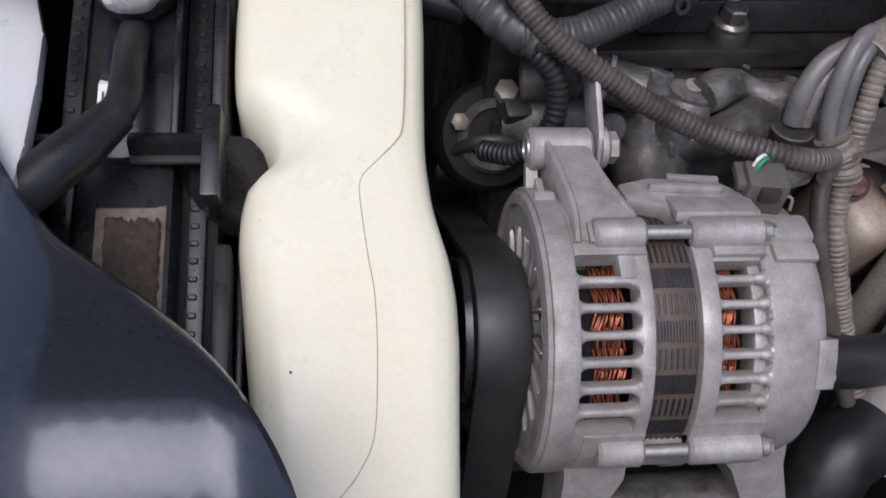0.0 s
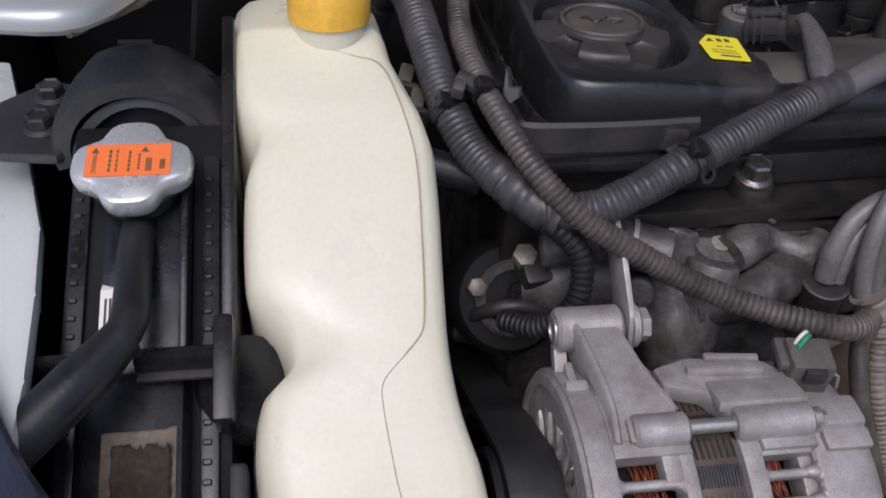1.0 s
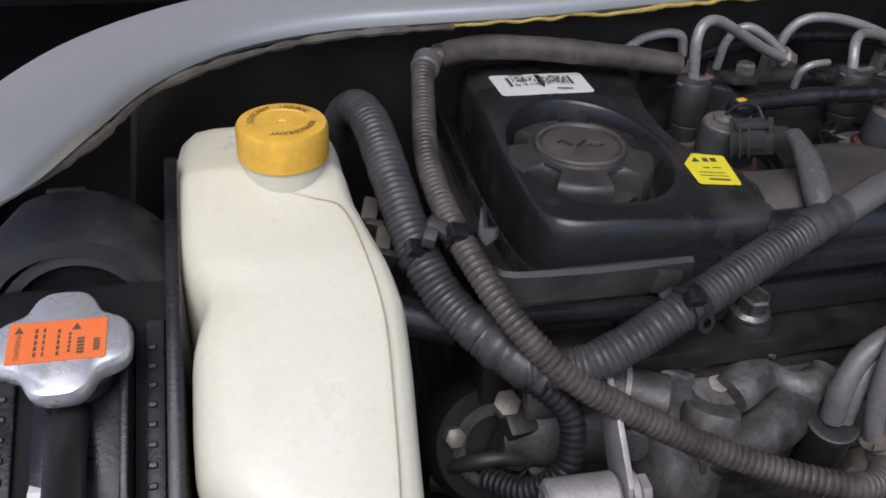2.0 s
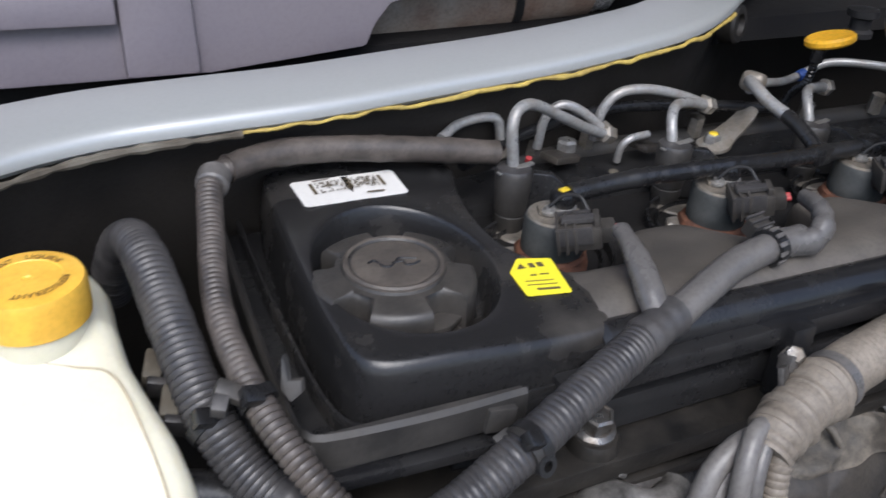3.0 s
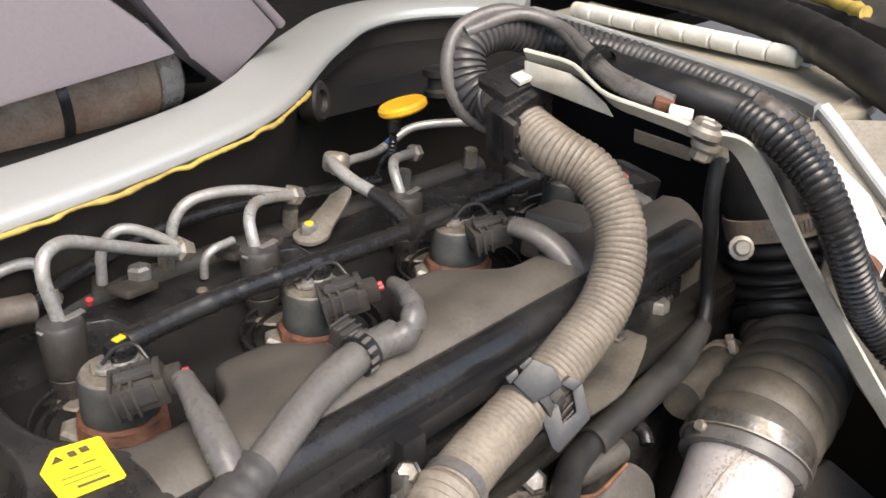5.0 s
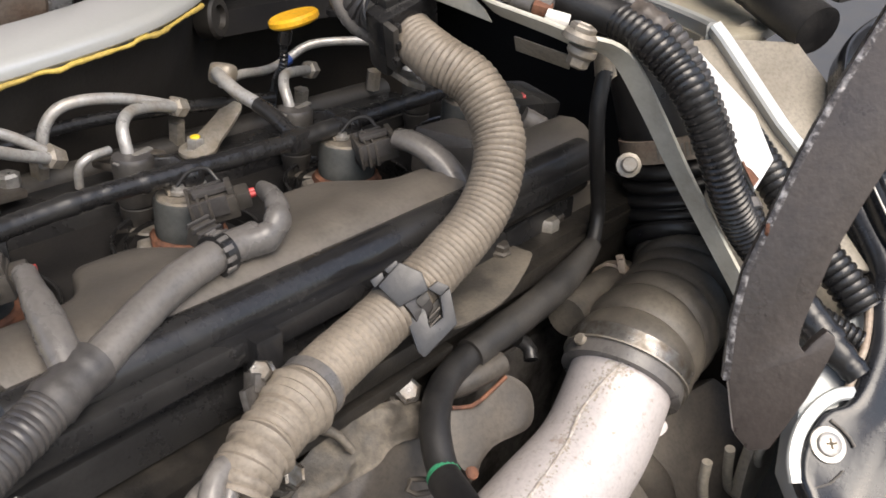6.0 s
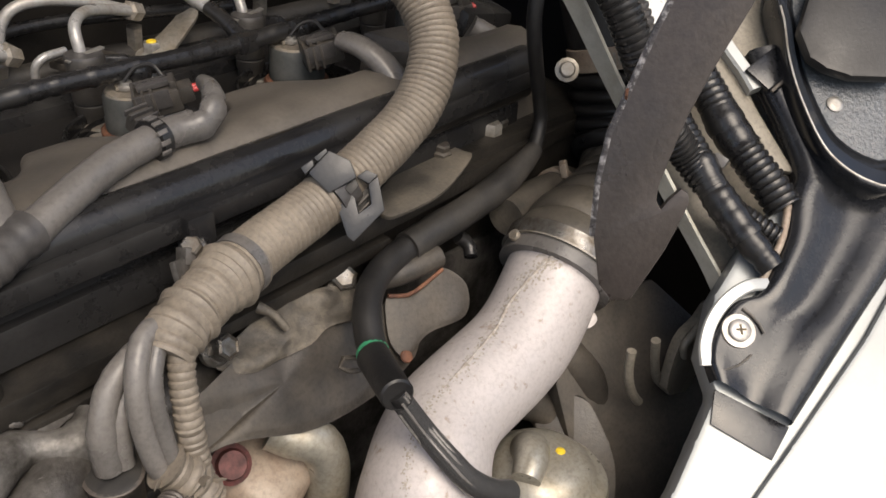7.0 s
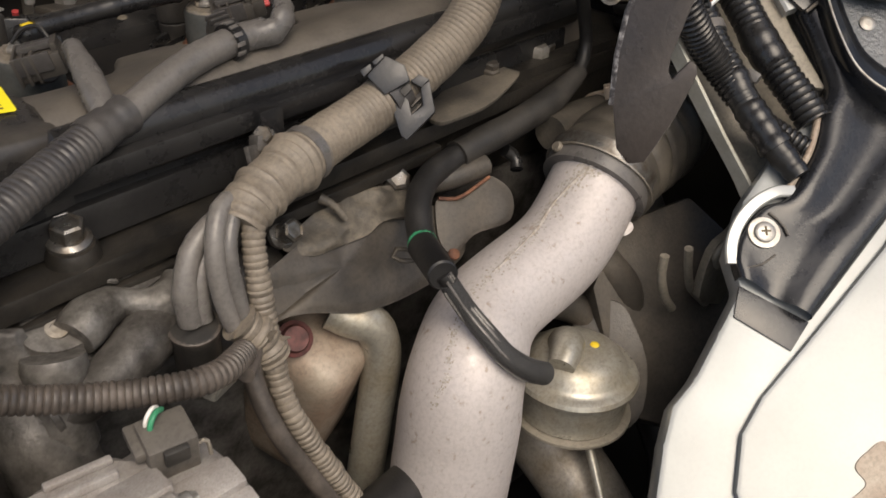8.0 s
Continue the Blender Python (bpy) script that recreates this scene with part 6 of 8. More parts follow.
loomB = thing("wiring_loom", (0.10, 0.45, 1.03), "brown-dusted corrugated wiring conduit crossing over the alternator", "conduit")
part("rear_conduit", tube([(0.245, 0.607, 1.052), (0.20, 0.606, 1.060), (0.15, 0.607, 1.066), (0.115, 0.603, 1.069), (0.090, 0.592, 1.069)], 0.0072, 16, wobble=0.1), CONDUIT_BROWN, loomB, "brown tape-wrapped loom")
part("conduit", tube([(0.094, 0.594, 1.069), (0.081, 0.583, 1.068), (0.075, 0.552, 1.060), (0.069, 0.50, 1.050), (0.074, 0.452, 1.040), (0.089, 0.417, 1.022), (0.110, 0.397, 1.003), (0.140, 0.386, 0.985), (0.170, 0.378, 0.970), (0.200, 0.366, 0.962), (0.228, 0.353, 0.960), (0.246, 0.353, 0.957), (0.266, 0.368, 0.948)], 0.0064, 18, 0.0031, 0.0009, wobble=0.04), CONDUIT_BROWN, loomB)
part("collar", rod((0.0835, 0.588, 1.069), (0.080, 0.578, 1.067), 0.0082, seg=18, soft=0.001), SLEEVE, loomB)
loomC = thing("wiring_loom", (0.20, 0.43, 1.02), "dusty grey corrugated conduit leading to the injector plugs", "conduit")
part("conduit", tube([(0.098, 0.408, 0.998), (0.120, 0.402, 1.000), (0.145, 0.406, 1.008), (0.175, 0.415, 1.019), (0.215, 0.432, 1.028), (0.250, 0.447, 1.034)], 0.0093, 22, 0.0030, 0.0006, wobble=0.06), CONDUIT, loomC)
part("fork_tape", tube([(0.242, 0.444, 1.033), (0.256, 0.450, 1.035), (0.266, 0.454, 1.036)], 0.0096, 16, wobble=0.15, step=0.002), CONDUIT, loomC)
part("branch_sleeve", tube([(0.256, 0.451, 1.037), (0.259, 0.470, 1.047), (0.262, 0.488, 1.053), (0.266, 0.505, 1.053)], lambda s: 0.0052 + 0.001 * math.sin(s * 5), 14, flat=1.15, step=0.003, wobble=0.08), SLEEVE, loomC, "grey vinyl sleeve")
part("sleeve", tube([(0.262, 0.451, 1.035), (0.282, 0.459, 1.040), (0.310, 0.470, 1.045), (0.335, 0.476, 1.047), (0.358, 0.479, 1.047)], 0.0078, 16, step=0.003, wobble=0.05), SLEEVE, loomC, "grey vinyl sleeve")
part("end_wrap", tube([(0.348, 0.476, 1.047), (0.361, 0.474, 1.048), (0.370, 0.478, 1.053), (0.377, 0.490, 1.056), (0.384, 0.508, 1.0525)], lambda s: 0.0074 - 0.0022 * s, 16, step=0.002, flat=0.82, wobble=0.20), SLEEVE, loomC)
part("branch_sleeve", tube([(0.484, 0.517, 1.051), (0.486, 0.506, 1.051), (0.490, 0.494, 1.046), (0.493, 0.484, 1.038), (0.494, 0.476, 1.028)], lambda s: 0.0056 + 0.0022 * s, 14, step=0.003, flat=1.25, wobble=0.08), SLEEVE, loomC)


def tie(at, ahead, r, material=BLACK, name="cable_tie", label="black plastic cable tie with its latch block", w=0.005):
    """A strap round a hose, with its latch."""
    ob = thing(name, at, label, "cable tie", "cable ties")
    d = Vector(ahead).normalized()
    part("strap", lathe(Vector(at) - d * w / 2, d, [(r * 0.9, 0), (r + 0.0012, 0.0), (r + 0.0012, w), (r * 0.9, w)], 28, caps=False), material, ob)
    a_, b_ = frame_of(d)
    part("latch", box(Vector(at) + V(-0.3, -0.6, 0.75).normalized() * (r + 0.003), (0.008, 0.007, 0.006), (30, 20, 15), 0.001), material, ob)
    return ob


tie((0.058, 0.459, 1.026), (0.5, -0.8, -0.5), 0.0100)
tie((0.0745, 0.451, 1.0395), (0.3, -0.75, -0.4), 0.0068)
tie((0.175, 0.415, 1.019), (0.9, 0.4, 0.2), 0.0094)
clipA = thing("loom_clip", (0.066, 0.452, 1.048), "black plastic clip joining two conduits", "clip", "loom clips")
part("bridge", box((0.0655, 0.4505, 1.0455), (0.014, 0.007, 0.006), (25, 25, -20), 0.0015), GRIP, clipA)
part("tab", box((0.060, 0.4465, 1.0440), (0.006, 0.007, 0.008), (25, 10, -20), 0.001), CONDUIT, clipA)
part("steel_hook", slab([(0.085, 0.460, 1.034), (0.0872, 0.466, 1.046), (0.0888, 0.4655, 1.043), (0.0885, 0.461, 1.037), (0.0935, 0.460, 1.037), (0.0930, 0.457, 1.033), (0.088, 0.455, 1.031)], (0.002, 0.002, 0), 0.0005), BLACK_DUSTY, clipA)
clipE = thing("loom_clip", (0.335, 0.48, 1.04), "black fir-tree clip with a ribbed strap round the sleeve", "clip", "loom clips")
part("strap", lathe((0.3335, 0.4755, 1.047), (0.95, 0.25, 0.0), [(0.007, 0), (0.0098, 0), (0.0098, 0.006), (0.007, 0.006)], 24, caps=False), BLACK, clipE)
part("block", box((0.3395, 0.4880, 1.0490), (0.012, 0.015, 0.009), (20, 0, 12), 0.0012), GRIP, clipE)
for i in range(4):
    part("fin", box((0.3395 - 0.0006 * i, 0.4820 + 0.0036 * i, 1.0525 + 0.0012 * i), (0.013, 0.0012, 0.0030), (20, 0, 12), 0.0004), CONDUIT, clipE)
for i in range(7):
    u = radians(-60 + 28 * i)
    part("ratchet", box((0.3365, 0.4763 - 0.0101 * math.sin(u), 1.047 + 0.0101 * math.cos(u)), (0.0055, 0.0022, 0.0010), (-math.degrees(u) * -1, 0, 15), 0.0003), SLEEVE, clipE)
bclip = thing("loom_clip", (0.18, 0.41, 1.015), "black ratchet clip under the injector conduit", "clip", "loom clips")
part("ring", lathe((0.1752, 0.4085, 1.0150), (0.3, -0.9, 0.3), [(0.0024, 0), (0.0048, 0), (0.0048, 0.006), (0.0024, 0.006)], 18, caps=False), BLACK, bclip)
part("strap", tube([(0.1700, 0.4133, 1.0175), (0.1745, 0.4148, 1.0188)], 0.0103, 22, step=0.001), BLACK_DUSTY, bclip)
part("tongue", box((0.165, 0.418, 1.021), (0.008, 0.008, 0.003), (20, -15, 15), 0.001), BLACK_DUSTY, bclip)
side = thing("grey_connector", (0.052, 0.47, 1.01), "dirty grey plastic connectors tucked beside the loom", "connector")
for i in range(2):
    part("connector_body", box((0.040 + 0.004 * i, 0.505 - 0.020 * i, 1.022 - 0.005 * i), (0.008, 0.015, 0.010), (20, 12, -12), 0.0016), SEAL_GREY, side)
    part("connector_cap", box((0.041 + 0.004 * i, 0.4955 - 0.020 * i, 1.019 - 0.005 * i), (0.010, 0.004, 0.012), (20, 12, -12), 0.001), CONDUIT, side)

# thick hose that arches over the engine
HOSE = [(0.502, 0.545, 1.118), (0.497, 0.525, 1.108), (0.492, 0.498, 1.101), (0.497, 0.472, 1.090), (0.492, 0.450, 1.066), (0.470, 0.439, 1.040), (0.432, 0.436, 1.020), (0.392, 0.433, 1.008), (0.356, 0.427, 1.003), (0.322, 0.416, 1.000), (0.303, 0.409, 0.997)]
arch = thing("arched_conduit", (0.45, 0.45, 1.0), "thick beige dusted corrugated conduit arching over the engine", "conduit")
part("conduit", tube(HOSE, 0.0138, 28, 0.0033, 0.0011, wobble=0.025), CONDUIT_BEIGE, arch)
part("rear_loop", tube([(0.502, 0.543, 1.117), (0.504, 0.558, 1.112), (0.500, 0.572, 1.122), (0.506, 0.579, 1.140), (0.530, 0.577, 1.1475), (0.558, 0.566, 1.142), (0.586, 0.545, 1.132), (0.602, 0.515, 1.124), (0.598, 0.475, 1.116)], 0.0132, 24, 0.0046, 0.0014), CONDUIT, arch, "dark grey corrugated loop")
part("side_hose", tube([(0.503, 0.558, 1.096), (0.492, 0.568, 1.106), (0.487, 0.576, 1.128), (0.499, 0.580, 1.151), (0.528, 0.572, 1.160), (0.550, 0.553, 1.153), (0.538, 0.522, 1.146), (0.5225, 0.496, 1.140), (0.5105, 0.469, 1.137), (0.5120, 0.449, 1.134)], 0.0042, 12), SLEEVE, arch, "thin grey hose")
part("end_wrap", tube([(0.344, 0.423, 1.002), (0.326, 0.417, 1.001), (0.308, 0.410, 0.999), (0.296, 0.405, 0.996), (0.288, 0.401, 0.991)], lambda s: 0.0142 + 0.0008 * math.sin(s * 9) - 0.0030 * s ** 4, 28, rib=0.0040, depth=0.0007, wobble=0.20), CONDUIT_BEIGE, arch, "bunched beige tape end")
part("strap", lathe((0.342, 0.4225, 1.002), (0.95, 0.3, 0.1), [(0.012, -0.003), (0.0152, -0.003), (0.0152, 0.003), (0.012, 0.003)], 28, caps=False), SLEEVE, arch)
clamp = thing("hose_clamp_block", (0.50, 0.53, 1.10), "black plastic hinged clamp block holding the thick conduit", "clamp", "conduit clamps")
part("clamp_body", box((0.497, 0.528, 1.109), (0.040, 0.016, 0.040), (18, -20, -8), 0.004), BLACK, clamp)
part("clamp_top", box((0.497, 0.532, 1.131), (0.036, 0.024, 0.008), (18, -12, -8), 0.002), BLACK, clamp)
part("clamp_tab", box((0.480, 0.521, 1.104), (0.004, 0.014, 0.030), (18, -20, -8), 0.001), BLACK_DUSTY, clamp)
part("clamp_window", box((0.4975, 0.524, 1.1355), (0.018, 0.008, 0.003), (18, -12, -8), 0.0005), WHITE, clamp, "pale latch window")
for k in range(3):
    part("clamp_tab", box((0.479, 0.514, 1.097 + 0.009 * k), (0.003, 0.004, 0.005), (18, -20, -8), 0.0006), BLACK, clamp)
part("foot", slab([(0.488, 0.515, 1.085), (0.500, 0.512, 1.080), (0.505, 0.53, 1.083), (0.49, 0.535, 1.088)], (0, 0, -0.004), 0.001), STEEL_DULL, clamp)
clip2 = thing("conduit_clip", (0.412, 0.43, 1.01), "dark grey plastic clip open on the thick conduit", "clamp", "conduit clamps")
CN = V(-0.578, -0.641, 0.505)
part("clip_frame", slab([(0.3985, 0.4227, 1.0124), (0.4066, 0.4179, 1.0156), (0.4052, 0.4136, 1.0084), (0.4113, 0.4113, 1.0126), (0.4136, 0.4159, 1.0210), (0.4185, 0.4142, 1.0245), (0.4153, 0.4056, 1.0099), (0.3987, 0.4099, 0.9964), (0.3972, 0.4131, 0.9987)], -CN * 0.008, 0.0009), CLIP_GREY, clip2)
part("clip_prong", slab([(0.3988, 0.4240, 1.0143), (0.4028, 0.4231, 1.0178), (0.4066, 0.4179, 1.0156), (0.4019, 0.4185, 1.0109)], -CN * 0.009, 0.0008), CLIP_GREY, clip2)
part("clip_prong", slab([(0.4105, 0.4211, 1.0240), (0.4153, 0.4192, 1.0271), (0.4187, 0.4143, 1.0249), (0.4139, 0.4156, 1.0210)], -CN * 0.009, 0.0008), CLIP_GREY, clip2)
part("clip_tongue", slab([(0.4028, 0.4217, 1.0200), (0.4084, 0.4202, 1.0246), (0.4088, 0.4172, 1.0212), (0.4044, 0.4182, 1.0173)], -CN * 0.004, 0.0006), BLACK_DUSTY, clip2)
part("clip_web", slab([(0.4053, 0.4223, 1.0078), (0.4173, 0.4192, 1.0176), (0.4156, 0.4140, 1.0091), (0.4081, 0.4159, 1.0028)], -CN * 0.002, 0.0003), BLACK_DUSTY, clip2)
for k_ in range(2):
    part("latch_rib", slab([V(0.4056, 0.4138, 1.0080) + V(0.0012, 0.0016, 0.0034) * k_, V(0.4110, 0.4124, 1.0124) + V(0.0012, 0.0016, 0.0034) * k_, V(0.4113, 0.4129, 1.0134) + V(0.0012, 0.0016, 0.0034) * k_, V(0.4059, 0.4143, 1.0090) + V(0.0012, 0.0016, 0.0034) * k_], -CN * 0.005, 0.0002), SHIELD, clip2)
part("clip_saddle", slab([(0.3903, 0.4332, 1.0282), (0.4013, 0.4308, 1.0377), (0.4075, 0.4220, 1.0337), (0.4070, 0.4168, 1.0265), (0.3944, 0.4228, 1.0197)], -CN * 0.011, 0.0012), CLIP_GREY, clip2)
part("saddle_lip", slab([(0.3880, 0.4358, 1.0309), (0.3935, 0.4336, 1.0343), (0.3931, 0.4319, 1.0317), (0.3885, 0.4331, 1.0279)], -CN * 0.008, 0.0006), CLIP_GREY, clip2)
part("saddle_lip", slab([(0.3944, 0.4334, 1.0351), (0.4000, 0.4313, 1.0389), (0.4001, 0.4301, 1.0374), (0.3952, 0.4314, 1.0336)], -CN * 0.008, 0.0004), CLIP_GREY, clip2)
part("clip_band", lathe((0.4065, 0.4335, 1.0120), (0.93, 0.06, 0.35), [(0.0125, -0.006), (0.0148, -0.006), (0.0148, 0.006), (0.0125, 0.006)], 28, caps=False), CONDUIT, clip2)
lclip = thing("conduit_clip", (0.318, 0.425, 0.995), "grey steel clip with wings beside the conduit end", "clamp", "conduit clamps")
part("wing", box((0.314, 0.426, 1.010), (0.012, 0.003, 0.009), (-20, 20, 30), 0.0008), CAST_DARK, lclip)
part("wing", box((0.320, 0.431, 1.012), (0.006, 0.008, 0.008), (-20, 20, 0), 0.001), CAST_DARK, lclip)
part("clip_bolt", lathe((0.326, 0.434, 1.010), (-0.4, -0.4, 0.8), [(0.007, 0), (0.007, 0.002), (0.005, 0.003), (0.005, 0.008), (0.004, 0.009)], 6), BOLT, lclip)
bolt((0.353, 0.463, 0.982), (0, -0.2, 1), 0.0068, 0.010)

# wires hanging from the conduit end
bundle = thing("wire_bundle", (0.29, 0.39, 0.93), "grey and beige wrapped wires hanging from the conduit end", "wires")
part("grey_wire", tube([(0.303, 0.408, 0.998), (0.286, 0.406, 1.003), (0.277, 0.400, 0.999), (0.271, 0.394, 0.988), (0.269, 0.390, 0.970), (0.271, 0.386, 0.950), (0.276, 0.383, 0.940)], 0.0048, 14), SLEEVE_LIGHT, bundle)
part("grey_wire", tube([(0.304, 0.407, 0.998), (0.292, 0.404, 1.001), (0.283, 0.398, 0.996), (0.277, 0.392, 0.986), (0.276, 0.388, 0.967), (0.277, 0.384, 0.948), (0.280, 0.381, 0.940)], 0.0040, 14), SLEEVE, bundle)
part("wrapped_wire", tube([(0.306, 0.405, 0.998), (0.296, 0.399, 0.994), (0.291, 0.394, 0.984), (0.288, 0.388, 0.966), (0.287, 0.384, 0.948), (0.285, 0.378, 0.932), (0.284, 0.370, 0.912), (0.285, 0.362, 0.898), (0.293, 0.356, 0.872), (0.303, 0.350, 0.845), (0.315, 0.344, 0.815), (0.328, 0.338, 0.790)], 0.0062, 16, 0.0034, 0.0007, wobble=0.16), CONDUIT_BEIGE, bundle)
part("tape_knot", tube([(0.273, 0.384, 0.952), (0.277, 0.382, 0.946), (0.282, 0.380, 0.938), (0.285, 0.377, 0.928)], lambda s_: 0.0112 - 0.0020 * s_, 20, 0.0040, 0.0012, wobble=0.26), CONDUIT_BEIGE, bundle, "bunched beige tape")
for k_, (a_, b_) in enumerate((((0.268, 0.380, 0.948), (0.262, 0.374, 0.953)), ((0.287, 0.376, 0.936), (0.292, 0.370, 0.941)), ((0.281, 0.372, 0.945), (0.283, 0.366, 0.952)))):
    part("tape_fray", tube([a_, V(*a_).lerp(V(*b_), 0.5) + V(0, 0, 0.0015), b_], lambda s_: 0.0026 * (1 - 0.8 * s_), 6, flat=0.3, step=0.002), CONDUIT_BEIGE, bundle)
part("lower_wire", tube([(0.275, 0.380, 0.940), (0.271, 0.372, 0.922), (0.273, 0.360, 0.899), (0.281, 0.350, 0.874), (0.292, 0.342, 0.845), (0.305, 0.336, 0.815), (0.318, 0.330, 0.790)], 0.0050, 12), CONDUIT_BROWN, bundle)
part("side_lead", tube([(0.262, 0.362, 0.940), (0.270, 0.370, 0.938), (0.277, 0.378, 0.940)], 0.0042, 12), CONDUIT_BROWN, bundle)
tower = thing("sensor_tower", (0.255, 0.405, 0.91), "black sensor plug with a bent grey sleeve", "sensor")
part("tower_body", lathe((0.259, 0.404, 0.908), (-0.05, -0.15, 1), [(0.0112, 0), (0.0115, 0.036), (0.0122, 0.038), (0.0118, 0.042), (0.008, 0.043)], 24), BLACK_DUSTY, tower)
part("tower_flange", lathe((0.2572, 0.3985, 0.9475), (-0.05, -0.15, 1), [(0.0112, -0.001), (0.0126, 0.0), (0.0128, 0.0014), (0.0118, 0.0022), (0.008, 0.0024)], 28), CONDUIT_BROWN, tower, "dusty rim")
part("tower_sleeve", tube([(0.2560, 0.3985, 0.951), (0.2568, 0.4005, 0.970), (0.2640, 0.4045, 0.984), (0.2760, 0.4075, 0.992), (0.289, 0.4095, 0.995)], lambda s: 0.0062 - 0.0010 * s, 16, step=0.003, wobble=0.10), SLEEVE_LIGHT, tower)
part("tower_sleeve", tube([(0.2615, 0.3975, 0.951), (0.2630, 0.3990, 0.967), (0.2700, 0.4030, 0.980), (0.2800, 0.4065, 0.988), (0.290, 0.4085, 0.992)], lambda s: 0.0050 - 0.0008 * s, 16, step=0.003, wobble=0.10), SLEEVE_LIGHT, tower)

# ---- lower right: pipe, hoses, actuator ----
charge = thing("charge_pipe", (0.45, 0.37, 0.88), "pitted silver aluminium charge air pipe", "pipe")
PATHP = [(0.5434, 0.3822, 0.9403), (0.4927, 0.3698, 0.9082), (0.4265, 0.3655, 0.8925), (0.393, 0.349, 0.876), (0.3815, 0.344, 0.835), (0.372, 0.341, 0.790), (0.367, 0.340, 0.740)]
PIPE_R = lambda s_: 0.0300 + 0.0062 * min(1.0, max(0.0, (s_ - 0.38) / 0.26))
part("pipe_body", tube(PATHP, PIPE_R, 44, step=0.004), PIPE, charge)
part("bead", tube([(0.5440, 0.3824, 0.9407), (0.5415, 0.3818, 0.9391)], 0.0312, 44, step=0.001), STEEL_DULL, charge)
WELD = [(0.5188, 0.3706, 0.9579), (0.5051, 0.3739, 0.9495), (0.4859, 0.3753, 0.9375), (0.4646, 0.3689, 0.9309), (0.4346, 0.364, 0.9249), (0.4129, 0.3614, 0.9199), (0.3925, 0.355, 0.9135), (0.3790, 0.3475, 0.9066), (0.3695, 0.3395, 0.8970), (0.3610, 0.3378, 0.8835), (0.3480, 0.341, 0.8444), (0.3405, 0.345, 0.8123)]
part("weld_seam", tube(WELD, lambda s_: 0.0012 - 0.0006 * min(1, 1.6 * s_), 8, wobble=0.5, step=0.0014), PITTED, charge, "corroded weld seam")
axis_ = curve(PATHP, 0.002)
seam_ = curve(WELD, 0.001)
dice = random.Random(5)
crust = bmesh.new()
for k_ in range(1100):
    s_ = dice.random() ** 1.5 * 0.75
    q_ = seam_[int(s_ * (len(seam_) - 1))] + V(dice.gauss(0, 1), dice.gauss(0, 1), dice.gauss(0, 1)) * (0.0034 - 0.0030 * s_)
    c_ = min(axis_, key=lambda a_: (a_ - q_).length_squared)
    n_ = (q_ - c_).normalized()
    r_ = dice.uniform(0.0005, 0.0013) * (1 - 0.45 * s_)
    lathe(c_ + n_ * (PIPE_R(axis_.index(c_) / (len(axis_) - 1)) - 0.0003), n_, [(r_, 0), (r_ * dice.uniform(0.6, 0.9), r_ * 0.26), (r_ * 0.3, r_ * dice.uniform(0.28, 0.42))], 6, crust)
part("weld_crust", crust, PITTED, charge, "rough corroded crust along the weld")
part("tab", slab(smooth_loop([(0.5285, 0.3512, 0.9096), (0.5325, 0.3525, 0.9145), (0.5362, 0.3500, 0.9172), (0.5358, 0.3470, 0.9135), (0.5310, 0.3480, 0.9098)], 3), (0.002, 0.006, -0.001), 0.0012), PIPE, charge)
elbow = thing("intake_hose", (0.60, 0.42, 0.95), "black rubber bellows hose clamped to the charge pipe", "hose")
BELL = [(0.668, 0.441, 1.016), (0.668, 0.436, 1.000), (0.667, 0.431, 0.984), (0.664, 0.425, 0.969), (0.656, 0.418, 0.957)]
part("collar", tube([(0.672, 0.470, 1.08), (0.670, 0.455, 1.045), (0.668, 0.442, 1.018)], 0.0315, 32), RUBBER, elbow)
part("bellows", tube(BELL, lambda s_: 0.0308 + 0.0060 * abs(math.sin(math.pi * 6 * s_)) ** 0.5, 40, step=0.0012), RUBBER, elbow)
part("cuff", tube([(0.664, 0.416, 0.953), (0.648, 0.405, 0.946), (0.624, 0.396, 0.942), (0.594, 0.389, 0.941), (0.562, 0.385, 0.9400), (0.534, 0.3795, 0.934)], lambda q_: 0.0300 + 0.0035 * q_ + 0.0068 * abs(math.sin(math.pi * 7 * q_)) ** 0.35 * (1 - q_ * 0.45), 40, step=0.0014), CUFF, elbow, "dusty ribbed rubber cuff")
CL, CD = V(0.5300, 0.3788, 0.9315), V(0.830, 0.205, 0.520)
part("cuff_lip", tube([CL - CD * 0.001, CL + CD * 0.0085], 0.0356, 44, step=0.0024), SLEEVE, elbow, "grey rubber lip")
part("clamp_band", tube([CL + CD * 0.0080, CL + CD * 0.0175], 0.0372, 44, step=0.0024), BOLT, elbow, "dull steel clamp")
part("clamp_edge", tube([CL + CD * 0.0072, CL + CD * 0.0082], 0.0377, 44, step=0.0005), STEEL_DULL, elbow)
part("clamp_band", tube([(0.6685, 0.4460, 1.0300), (0.6680, 0.4410, 1.0160)], 0.0345, 36, step=0.002), BEIGE, elbow, "stained pale worm clamp")
c_, ax_ = V(0.6682, 0.4435, 1.0230), V(-0.03, -0.33, -0.94).normalized()
d_ = V(-0.578, -0.641, 0.505)
d_ = (d_ - ax_ * d_.dot(ax_)).normalized()
e_ = ax_.cross(d_)
